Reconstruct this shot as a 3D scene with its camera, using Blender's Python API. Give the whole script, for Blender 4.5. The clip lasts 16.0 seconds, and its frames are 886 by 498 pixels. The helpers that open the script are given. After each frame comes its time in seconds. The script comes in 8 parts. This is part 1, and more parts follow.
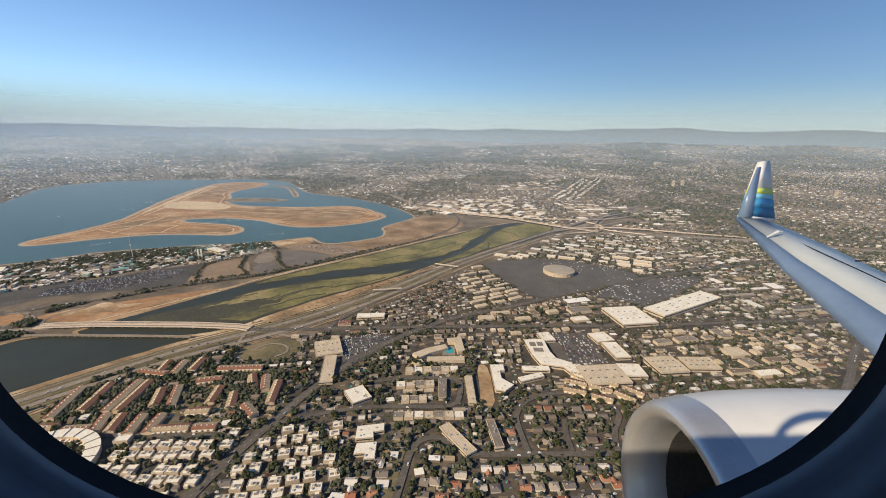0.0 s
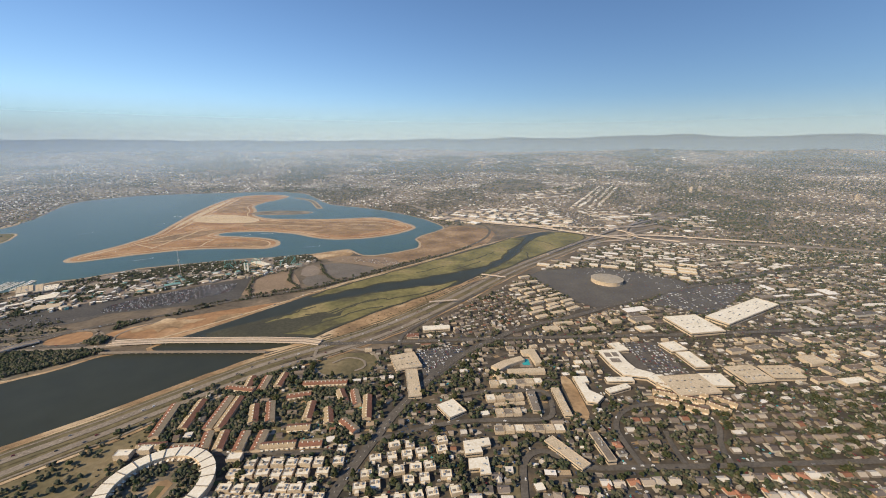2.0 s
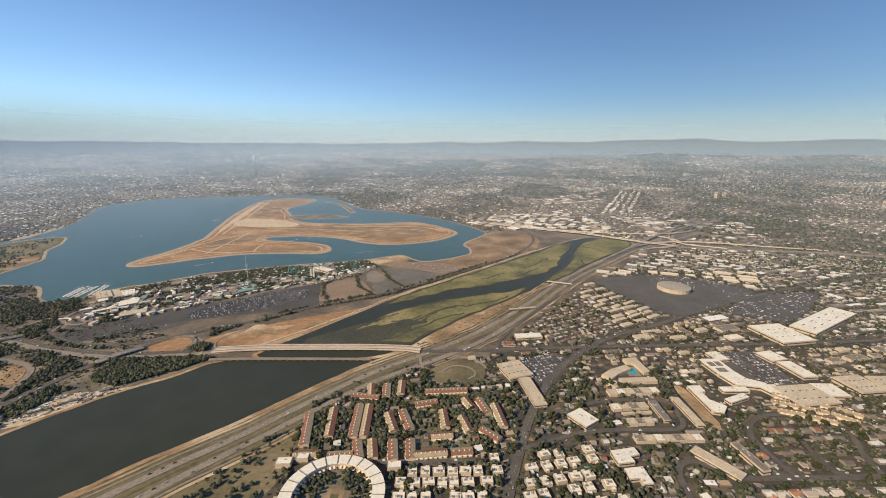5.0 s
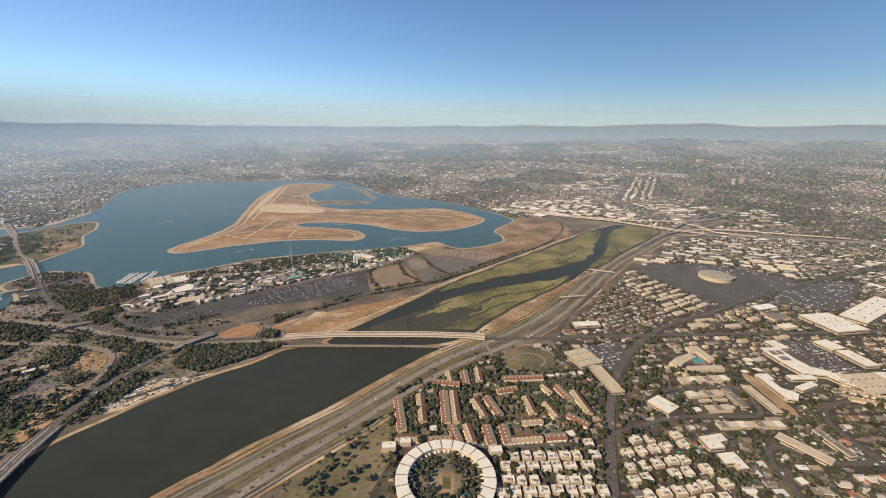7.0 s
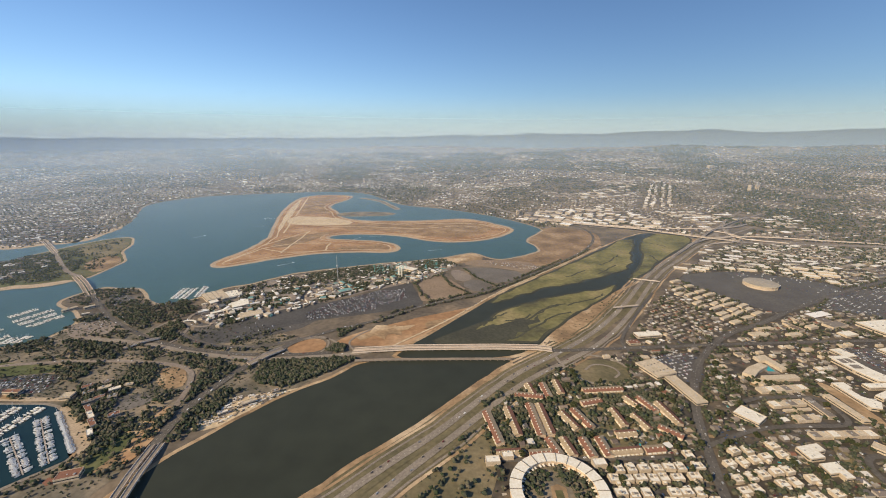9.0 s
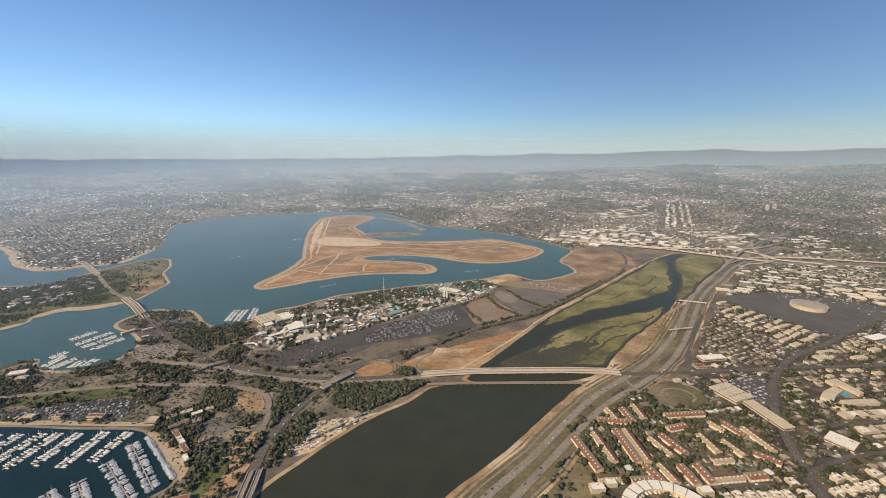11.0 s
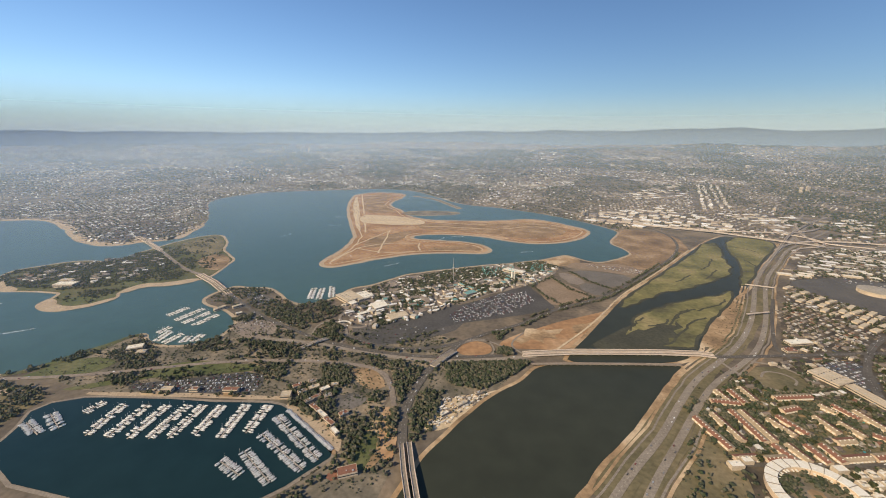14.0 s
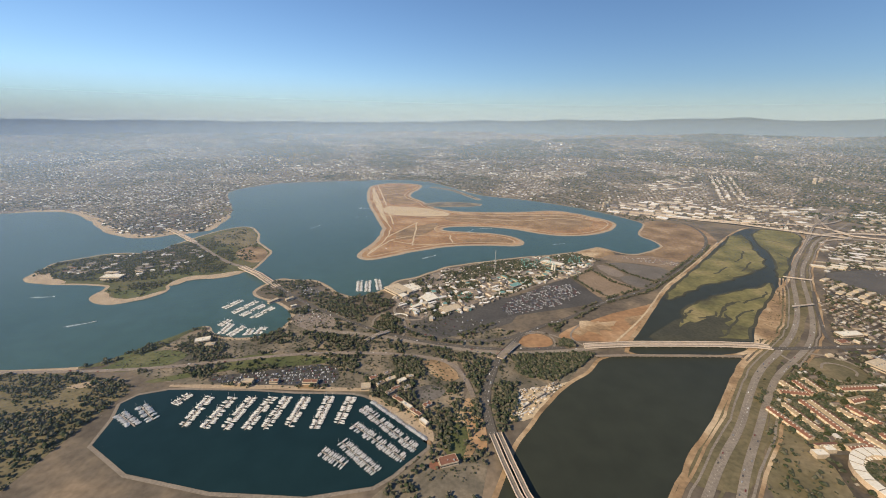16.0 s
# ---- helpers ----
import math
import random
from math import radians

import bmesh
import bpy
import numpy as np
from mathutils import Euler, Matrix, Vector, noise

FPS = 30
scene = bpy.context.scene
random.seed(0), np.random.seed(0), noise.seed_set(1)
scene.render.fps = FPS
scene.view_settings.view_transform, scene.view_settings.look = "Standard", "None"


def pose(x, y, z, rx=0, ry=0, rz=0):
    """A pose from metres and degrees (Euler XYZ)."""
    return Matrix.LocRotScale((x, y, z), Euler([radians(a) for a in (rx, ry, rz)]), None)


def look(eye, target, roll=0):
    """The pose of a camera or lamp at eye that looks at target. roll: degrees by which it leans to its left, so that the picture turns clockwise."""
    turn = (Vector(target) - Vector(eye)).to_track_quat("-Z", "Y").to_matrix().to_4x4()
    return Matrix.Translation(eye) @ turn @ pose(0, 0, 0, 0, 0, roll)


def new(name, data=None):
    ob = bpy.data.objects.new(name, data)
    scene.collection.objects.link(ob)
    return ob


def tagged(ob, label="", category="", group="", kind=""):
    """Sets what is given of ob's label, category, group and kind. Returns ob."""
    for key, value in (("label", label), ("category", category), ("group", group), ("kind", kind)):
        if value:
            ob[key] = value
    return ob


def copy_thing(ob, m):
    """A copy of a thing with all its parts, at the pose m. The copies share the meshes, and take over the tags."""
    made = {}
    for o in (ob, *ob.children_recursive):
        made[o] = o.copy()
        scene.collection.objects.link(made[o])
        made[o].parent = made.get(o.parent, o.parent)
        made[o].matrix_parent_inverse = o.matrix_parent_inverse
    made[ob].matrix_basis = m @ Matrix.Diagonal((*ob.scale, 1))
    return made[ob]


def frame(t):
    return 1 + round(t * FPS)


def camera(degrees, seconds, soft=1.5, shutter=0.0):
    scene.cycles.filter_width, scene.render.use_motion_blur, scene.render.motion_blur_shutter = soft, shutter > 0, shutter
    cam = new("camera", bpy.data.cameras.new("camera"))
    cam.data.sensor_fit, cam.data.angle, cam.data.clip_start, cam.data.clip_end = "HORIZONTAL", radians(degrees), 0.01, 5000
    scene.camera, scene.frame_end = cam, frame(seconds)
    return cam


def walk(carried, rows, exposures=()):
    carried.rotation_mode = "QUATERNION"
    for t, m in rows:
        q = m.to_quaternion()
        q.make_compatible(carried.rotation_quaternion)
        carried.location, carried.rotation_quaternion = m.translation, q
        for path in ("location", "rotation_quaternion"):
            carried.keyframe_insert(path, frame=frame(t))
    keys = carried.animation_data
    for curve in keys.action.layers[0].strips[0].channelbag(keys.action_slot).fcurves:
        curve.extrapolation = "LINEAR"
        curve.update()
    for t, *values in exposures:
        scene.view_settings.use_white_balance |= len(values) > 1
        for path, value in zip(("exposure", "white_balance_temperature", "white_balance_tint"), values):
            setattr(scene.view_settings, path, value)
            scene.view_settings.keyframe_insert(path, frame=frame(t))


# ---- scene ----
from mathutils.geometry import tessellate_polygon

cam = camera(95.1, 16.0, soft=1.0)
# seconds, x, y, z, yaw, pitch, roll of the flight
PATH = [
    (0, 3.11, 0.90, 197.20, 0.997, -15.631, -1.178),
    (0.5, -14.32, 0.52, 197.78, 0.908, -15.595, -0.870),
    (1, -31.71, 0.04, 198.47, 0.868, -15.385, -0.511),
    (1.5, -49.07, -0.53, 199.27, 0.931, -14.971, -0.412),
    (2, -66.40, -1.20, 200.16, 1.044, -14.406, -0.286),
    (2.5, -83.70, -1.95, 201.16, 1.145, -13.790, -0.190),
    (3, -100.99, -2.79, 202.24, 1.209, -13.243, -0.267),
    (3.5, -118.27, -3.71, 203.41, 1.256, -12.878, -0.266),
    (4.1, -138.99, -4.90, 204.92, 1.269, -12.844, -0.353),
    (4.7, -159.72, -6.21, 206.53, 1.214, -13.541, -0.491),
    (5.4, -183.91, -7.84, 208.52, 1.141, -14.688, -0.652),
    (6, -204.68, -9.34, 210.31, 1.137, -15.451, -0.737),
    (6.5, -222.01, -10.66, 211.86, 1.225, -16.041, -0.810),
    (7, -239.37, -12.02, 213.45, 1.212, -16.285, -0.809),
    (7.5, -256.77, -13.44, 215.08, 1.180, -16.335, -0.738),
    (8, -274.21, -14.90, 216.74, 1.177, -16.159, -0.457),
    (8.5, -291.70, -16.40, 218.42, 1.136, -15.794, -0.282),
    (9, -309.24, -17.94, 220.13, 1.198, -15.139, -0.048),
    (9.5, -326.84, -19.51, 221.84, 1.292, -14.182, 0.146),
    (10.1, -348.04, -21.44, 223.91, 1.376, -13.292, 0.269),
    (10.7, -369.35, -23.40, 225.98, 1.458, -12.664, 0.190),
    (11.4, -394.36, -25.73, 228.39, 1.580, -12.468, -0.016),
    (12, -415.93, -27.74, 230.42, 1.733, -12.937, -0.172),
    (12.5, -434.01, -29.44, 232.09, 1.920, -13.609, -0.192),
    (13, -452.19, -31.14, 233.74, 2.036, -14.303, -0.353),
    (13.5, -470.48, -32.85, 235.35, 2.123, -15.153, -0.428),
    (14, -488.88, -34.55, 236.92, 2.186, -15.901, -0.501),
    (14.5, -507.40, -36.25, 238.45, 2.101, -16.520, -0.578),
    (15, -526.04, -37.94, 239.92, 2.036, -16.996, -0.620),
    (15.5, -544.81, -39.62, 241.34, 1.982, -17.264, -0.615),
    (16, -563.72, -41.29, 242.69, 1.829, -17.358, -0.613),
]
walk(cam, [(t, pose(x, y, z, 90 + pitch, roll, yaw)) for t, x, y, z, yaw, pitch, roll in PATH])
scene.view_settings.exposure = 0.26

# ---- light: hazy blue afternoon sky, sun in the south-west ----
SUN_FROM = Vector((-0.66, -0.52, 0.52)).normalized()
world = bpy.data.worlds.new("sky")
scene.world = world
world.use_nodes = True
wn = world.node_tree.nodes
sky = wn.new("ShaderNodeTexSky")
sky.sky_type = 'NISHITA'
sky.sun_disc = False
sky.sun_elevation = math.asin(SUN_FROM.z)
sky.sun_rotation = -math.atan2(SUN_FROM.x, SUN_FROM.y)
sky.altitude = 200
sky.air_density, sky.dust_density, sky.ozone_density = 1.0, 0.3, 4.0
tint = wn.new("ShaderNodeMix")
tint.data_type, tint.blend_type = 'RGBA', 'MULTIPLY'
tint.inputs[0].default_value = 1.0
tint.inputs[7].default_value = (0.90, 0.99, 1.10, 1)
world.node_tree.links.new(sky.outputs[0], tint.inputs[6])
world.node_tree.links.new(tint.outputs[2], wn["Background"].inputs[0])
wn["Background"].inputs[1].default_value = 0.09
lamp = bpy.data.lights.new("sun", 'SUN')
lamp.energy, lamp.angle, lamp.color = 5.0, radians(0.6), (1.0, 0.83, 0.585)
sun = new("sun", lamp)
sun.matrix_world = look(SUN_FROM * 900, (0, 0, 0))


# ---- materials ----
def mat(name, colours, scale=0.05, rough=0.85, pick="", bump=0.0, fine=8.0, metal=0.0, spec=0.3, contrast=0.5, grain=0.55):
    """Procedural surface: colours laid out by noise at two scales, or by a random pick per island or object."""
    m = bpy.data.materials.new(name)
    m.use_nodes = True
    nt = m.node_tree
    n, link = nt.nodes, nt.links.new
    bsdf = n["Principled BSDF"]
    bsdf.inputs["Roughness"].default_value = rough
    bsdf.inputs["Metallic"].default_value = metal
    bsdf.inputs["Specular IOR Level"].default_value = spec
    co = n.new("ShaderNodeNewGeometry")
    big = n.new("ShaderNodeTexNoise")
    big.inputs["Scale"].default_value, big.inputs["Detail"].default_value = scale, 6
    small = n.new("ShaderNodeTexNoise")
    small.inputs["Scale"].default_value, small.inputs["Detail"].default_value = scale * fine, 4
    for k in (big, small):
        link(co.outputs["Position"], k.inputs["Vector"])
    ramp = n.new("ShaderNodeValToRGB")
    el = ramp.color_ramp.elements
    while len(el) < len(colours):
        el.new(0.5)
    for i, c in enumerate(colours):
        el[i].color = (*c, 1)
        if pick:
            el[i].position = i / len(colours)
        else:
            el[i].position = 0.5 + (i / max(1, len(colours) - 1) - 0.5) * contrast
    if pick:
        ramp.color_ramp.interpolation = 'CONSTANT'
    if pick == "island":
        link(co.outputs["Random Per Island"], ramp.inputs[0])
    elif pick == "object":
        link(n.new("ShaderNodeObjectInfo").outputs["Random"], ramp.inputs[0])
    else:
        link(big.outputs["Fac"], ramp.inputs[0])
    mix = n.new("ShaderNodeMix")
    mix.data_type, mix.blend_type = 'RGBA', 'OVERLAY'
    mix.inputs[0].default_value = grain
    link(ramp.outputs[0], mix.inputs[6])
    link(small.outputs["Fac"], mix.inputs[7])
    link(mix.outputs[2], bsdf.inputs["Base Color"])
    if bump:
        b = n.new("ShaderNodeBump")
        b.inputs["Strength"].default_value, b.inputs["Distance"].default_value = bump, 0.3
        link(small.outputs["Fac"], b.inputs["Height"])
        link(b.outputs[0], bsdf.inputs["Normal"])
    return m


def water_mat(name, deep, shoal, rough, ripple, spec=0.2):
    m = mat(name, (deep, shoal), 0.006, rough, spec=spec, contrast=0.9)
    nt = m.node_tree
    nt.nodes["Mix"].inputs[0].default_value = 0.22
    wave = nt.nodes.new("ShaderNodeTexNoise")
    wave.inputs["Scale"].default_value, wave.inputs["Detail"].default_value = 0.9, 5
    geo = nt.nodes.new("ShaderNodeNewGeometry")
    b = nt.nodes.new("ShaderNodeBump")
    b.inputs["Strength"].default_value, b.inputs["Distance"].default_value = ripple, 0.25
    nt.links.new(geo.outputs["Position"], wave.inputs["Vector"])
    nt.links.new(wave.outputs["Fac"], b.inputs["Height"])
    nt.links.new(b.outputs[0], nt.nodes["Principled BSDF"].inputs["Normal"])
    return m


M_LAND = mat("dry_urban_ground", ((0.09, 0.074, 0.058), (0.15, 0.122, 0.09), (0.25, 0.19, 0.128)), 0.02, fine=9, contrast=0.4)
M_BAY = water_mat("bay_water", (0.038, 0.080, 0.074), (0.058, 0.110, 0.100), 0.3, 0.35)
M_RIVER = water_mat("estuary_water", (0.034, 0.038, 0.028), (0.046, 0.050, 0.036), 0.4, 0.15, 0.12)
M_BASIN = water_mat("marina_water", (0.010, 0.028, 0.033), (0.016, 0.036, 0.038), 0.14, 0.12)
M_SAND = mat("pale_beach_sand", ((0.36, 0.27, 0.18), (0.46, 0.36, 0.25)), 0.06, fine=10)
M_ISLE = mat("dry_orange_island_ground", ((0.22, 0.120, 0.060), (0.345, 0.200, 0.102), (0.47, 0.318, 0.188)), 0.016, fine=9, contrast=0.42)
M_PALE = mat("graded_pale_sand", ((0.48, 0.36, 0.22), (0.58, 0.46, 0.31)), 0.03, fine=10)
M_DIRT = mat("bare_tan_dirt", ((0.20, 0.135, 0.078), (0.35, 0.235, 0.13), (0.56, 0.43, 0.28)), 0.026, fine=9, contrast=0.34)
M_SCRUB = mat("brown_scrub", ((0.090, 0.082, 0.060), (0.175, 0.150, 0.110), (0.30, 0.235, 0.160)), 0.035, fine=9, contrast=0.38)
M_MARSH = mat("green_salt_marsh", ((0.078, 0.074, 0.044), (0.138, 0.128, 0.056), (0.205, 0.182, 0.076), (0.265, 0.216, 0.104)), 0.018, fine=9, contrast=0.36)
M_MUD = mat("dark_marsh_mud", ((0.05, 0.05, 0.038), (0.078, 0.076, 0.05)), 0.03, fine=10)
M_GRASS = mat("irrigated_lawn", ((0.055, 0.065, 0.026), (0.10, 0.10, 0.042), (0.15, 0.125, 0.07)), 0.025, fine=12)
M_VERGE = mat("dry_olive_verge", ((0.095, 0.086, 0.048), (0.16, 0.134, 0.074), (0.24, 0.188, 0.11)), 0.03, fine=9, contrast=0.5)
M_LAWN = mat("watered_green_lawn", ((0.060, 0.076, 0.030), (0.108, 0.118, 0.048), (0.165, 0.146, 0.076)), 0.03, fine=9, contrast=0.6)
M_ASPH = mat("worn_asphalt", ((0.088, 0.078, 0.066), (0.135, 0.12, 0.102)), 0.05, fine=12)
M_LOT = mat("parking_asphalt", ((0.082, 0.075, 0.068), (0.128, 0.117, 0.104)), 0.03, fine=12)
M_TOWN = mat("worn_streets_and_yards", ((0.042, 0.037, 0.031), (0.080, 0.068, 0.053), (0.155, 0.118, 0.078)), 0.045, fine=7, contrast=0.4)
M_FIELD = mat("dry_brown_field", ((0.15, 0.10, 0.06), (0.255, 0.17, 0.098), (0.38, 0.27, 0.165)), 0.02, fine=9, contrast=0.4)
M_LOTGREY = mat("bleached_grey_asphalt", ((0.125, 0.110, 0.095), (0.175, 0.157, 0.137)), 0.03, fine=12)
M_LOTDARK = mat("dark_parking_asphalt", ((0.064, 0.061, 0.058), (0.100, 0.094, 0.087)), 0.03, fine=12)
M_LOTTAN = mat("tan_decomposed_granite_lot", ((0.21, 0.155, 0.105), (0.29, 0.215, 0.15)), 0.03, fine=12)
M_LOTPALE = mat("pale_gravel_lot", ((0.20, 0.165, 0.135), (0.28, 0.23, 0.185)), 0.04, fine=12)
M_CONC = mat("freeway_concrete", ((0.205, 0.172, 0.135), (0.295, 0.250, 0.198)), 0.04, fine=14)
M_DECK = mat("new_bridge_concrete", ((0.46, 0.38, 0.31), (0.56, 0.47, 0.39)), 0.08, fine=10)
M_WALL = mat("stucco_walls", ((0.22, 0.185, 0.15), (0.29, 0.255, 0.21), (0.16, 0.132, 0.108), (0.38, 0.35, 0.30), (0.205, 0.178, 0.155)), 0.5, pick="island")
M_ROOF = mat("mixed_house_roofs", ((0.19, 0.15, 0.118), (0.13, 0.10, 0.085), (0.27, 0.22, 0.175), (0.22, 0.105, 0.065), (0.36, 0.31, 0.25), (0.155, 0.125, 0.105), (0.23, 0.18, 0.14), (0.11, 0.09, 0.08), (0.50, 0.46, 0.40), (0.17, 0.14, 0.115)), 0.5, pick="island")
M_FARROOF = mat("far_pale_roofs", ((0.19, 0.155, 0.125), (0.14, 0.11, 0.09), (0.30, 0.265, 0.225), (0.22, 0.125, 0.09), (0.17, 0.145, 0.125), (0.48, 0.44, 0.40), (0.15, 0.13, 0.115), (0.24, 0.21, 0.18), (0.12, 0.10, 0.09), (0.76, 0.74, 0.70), (0.18, 0.155, 0.13), (0.72, 0.69, 0.64), (0.11, 0.10, 0.09)), 0.5, pick="island")
M_YARD = mat("yards_and_courts", ((0.24, 0.20, 0.15), (0.08, 0.074, 0.068), (0.34, 0.29, 0.23), (0.07, 0.085, 0.035), (0.30, 0.21, 0.12), (0.12, 0.105, 0.09), (0.42, 0.37, 0.30), (0.055, 0.052, 0.05), (0.19, 0.15, 0.10)), 0.6, pick="island")
M_FLAT = mat("flat_commercial_roofs", ((0.76, 0.71, 0.61), (0.25, 0.205, 0.155), (0.66, 0.61, 0.53), (0.17, 0.14, 0.115), (0.76, 0.72, 0.66), (0.40, 0.30, 0.19), (0.22, 0.185, 0.15), (0.58, 0.51, 0.42), (0.13, 0.115, 0.10), (0.33, 0.28, 0.22), (0.70, 0.66, 0.59)), 0.15, pick="island")
M_FLATFAR = mat("white_estate_roofs", ((0.80, 0.77, 0.71), (0.50, 0.42, 0.33), (0.84, 0.82, 0.77), (0.24, 0.20, 0.17), (0.72, 0.67, 0.58), (0.34, 0.28, 0.22), (0.80, 0.76, 0.69), (0.60, 0.53, 0.43), (0.22, 0.19, 0.16), (0.82, 0.79, 0.73), (0.42, 0.33, 0.25)), 0.15, pick="island")
M_HALLWALL = mat("pale_tilt_up_walls", ((0.34, 0.28, 0.21), (0.26, 0.21, 0.16), (0.44, 0.39, 0.32)), 0.2, pick="island")
M_TREE = mat("dry_coastal_foliage", ((0.048, 0.056, 0.036), (0.074, 0.078, 0.052), (0.102, 0.096, 0.064), (0.058, 0.066, 0.042), (0.126, 0.112, 0.080), (0.044, 0.058, 0.030)), 0.8, pick="island", rough=0.9, spec=0.1)
M_CAR = mat("car_paint", ((0.76, 0.76, 0.75), (0.05, 0.05, 0.055), (0.36, 0.37, 0.38), (0.10, 0.10, 0.11), (0.70, 0.70, 0.69), (0.06, 0.06, 0.065), (0.22, 0.22, 0.23), (0.16, 0.03, 0.03), (0.04, 0.07, 0.14), (0.52, 0.50, 0.47)), 0.5, pick="island", rough=0.35, spec=0.5)
M_BOAT = mat("white_gelcoat", ((0.78, 0.76, 0.72), (0.70, 0.69, 0.66)), 0.8, rough=0.4, spec=0.5)


# ---- mesh helpers ----
def part(name, bm, material, parent=None, label="", kind="", category=""):
    me = bpy.data.meshes.new(name)
    bm.to_mesh(me)
    bm.free()
    for m in (material if isinstance(material, (list, tuple)) else [material]):
        me.materials.append(m)
    ob = new(name, me)
    ob.parent = parent
    return tagged(ob, label, category, "", kind)


def mesh_from(name, verts, faces, mats, index=None):
    me = bpy.data.meshes.new(name)
    me.from_pydata(verts, [], faces)
    for m in mats:
        me.materials.append(m)
    if index is not None:
        me.polygons.foreach_set("material_index", np.asarray(index, dtype=np.int32))
    me.update()
    return me


def smooth(pts, closed=True, times=2):
    """Corner cutting, to turn a coarse outline into a flowing one."""
    for _ in range(times):
        out = []
        n = len(pts)
        for i in range(n if closed else n - 1):
            a, b = pts[i], pts[(i + 1) % n]
            out += [(0.75 * a[0] + 0.25 * b[0], 0.75 * a[1] + 0.25 * b[1]), (0.25 * a[0] + 0.75 * b[0], 0.25 * a[1] + 0.75 * b[1])]
        pts = out if closed else [pts[0]] + out + [pts[-1]]
    return pts


def ragged(pts, amount, grain=0.03):
    """Uneven natural edge."""
    return [(x + amount * noise.noise((x * grain, y * grain, 3.1)), y + amount * noise.noise((x * grain, y * grain, 9.7))) for x, y in pts]


def area(pts):
    return 0.5 * sum(pts[i][0] * pts[(i + 1) % len(pts)][1] - pts[(i + 1) % len(pts)][0] * pts[i][1] for i in range(len(pts)))


def grown(pts, d):
    """The outline moved outwards by d."""
    n, s, out = len(pts), (1 if area(pts) > 0 else -1), []
    for i in range(n):
        a, b = Vector(pts[i - 1]), Vector(pts[(i + 1) % n])
        t = (b - a).normalized() if (b - a).length > 1e-6 else Vector((1, 0))
        out.append((pts[i][0] + s * d * t.y, pts[i][1] - s * d * t.x))
    return out


def slab(pts, z, skirt=0.0):
    """A flat sheet with the given outline; skirt: how far its edge slopes down."""
    if area(pts) < 0:
        pts = pts[::-1]
    n = len(pts)
    verts = [(x, y, z) for x, y in pts]
    tris = tessellate_polygon([[Vector(v) for v in verts]])
    faces = []
    for a, b, c in tris:
        va, vb, vc = verts[a], verts[b], verts[c]
        up = (vb[0] - va[0]) * (vc[1] - va[1]) - (vb[1] - va[1]) * (vc[0] - va[0])
        faces.append((a, b, c) if up > 0 else (a, c, b))
    if skirt:
        verts += [(x, y, z - skirt) for x, y in grown(pts, skirt * 2)]
        faces += [(i, i + n, (i + 1) % n + n, (i + 1) % n) for i in range(n)]
    return verts, faces


def sheet(name, pts, z, material, label, kind="structure", skirt=0.0, category="", parent=None):
    v, f = slab(pts, z, skirt)
    ob = new(name, mesh_from(name, v, f, [material]))
    ob.parent = parent
    return tagged(ob, label, category, "", kind)


def along(pts, step):
    """Points, tangents at even steps along a polyline."""
    out, left = [], 0.0
    for a, b in zip(pts, pts[1:]):
        a, b = Vector(a), Vector(b)
        l = (b - a).length
        if l < 1e-6:
            continue
        t = (b - a) / l
        while left <= l:
            out.append((a + t * left, t))
            left += step
        left -= l
    return out


def ribbon(pts, width, z, thick=0.0, off=0.0):
    verts, faces = [], []
    n = len(pts)
    for i, p in enumerate(pts):
        t = (Vector(pts[min(i + 1, n - 1)]) - Vector(pts[max(i - 1, 0)])).normalized()
        nx, ny = -t.y, t.x
        zz = z[i] if isinstance(z, (list, tuple)) else z
        for s in (off - width / 2, off + width / 2):
            verts.append((p[0] + nx * s, p[1] + ny * s, zz))
    for i in range(n - 1):
        faces.append((2 * i + 1, 2 * i, 2 * i + 2, 2 * i + 3))
    if thick:
        m = len(verts)
        verts += [(x, y, zz - thick) for x, y, zz in verts]
        for i in range(n - 1):
            a = 2 * i
            faces += [(a, a + m, a + 2 + m, a + 2), (a + 3, a + 3 + m, a + 1 + m, a + 1), (a + m, a + 1 + m, a + 3 + m, a + 2 + m)]
        faces += [(0, 1, 1 + m, m), (2 * n - 1, 2 * n - 2, 2 * n - 2 + m, 2 * n - 1 + m)]
    return verts, faces


def inside(pts):
    """A test, for arrays of x and y, of lying within an outline."""
    px, py = np.array([p[0] for p in pts], float), np.array([p[1] for p in pts], float)
    qx, qy = np.roll(px, -1), np.roll(py, -1)

    def test(x, y):
        x, y = np.asarray(x, float), np.asarray(y, float)
        odd = np.zeros(x.shape, bool)
        for a, b, c, d in zip(px, py, qx, qy):
            if b != d:
                odd ^= ((b > y) != (d > y)) & (x < (c - a) * (y - b) / (d - b) + a)
        return odd
    return test


def near_line(pts, reach):
    def test(x, y):
        x, y = np.asarray(x, float), np.asarray(y, float)
        hit = np.zeros(x.shape, bool)
        for (a, b), (c, d) in zip(pts, pts[1:]):
            l2 = max(1e-6, (c - a) ** 2 + (d - b) ** 2)
            u = np.clip(((x - a) * (c - a) + (y - b) * (d - b)) / l2, 0, 1)
            hit |= (x - a - u * (c - a)) ** 2 + (y - b - u * (d - b)) ** 2 < reach * reach
        return hit
    return test


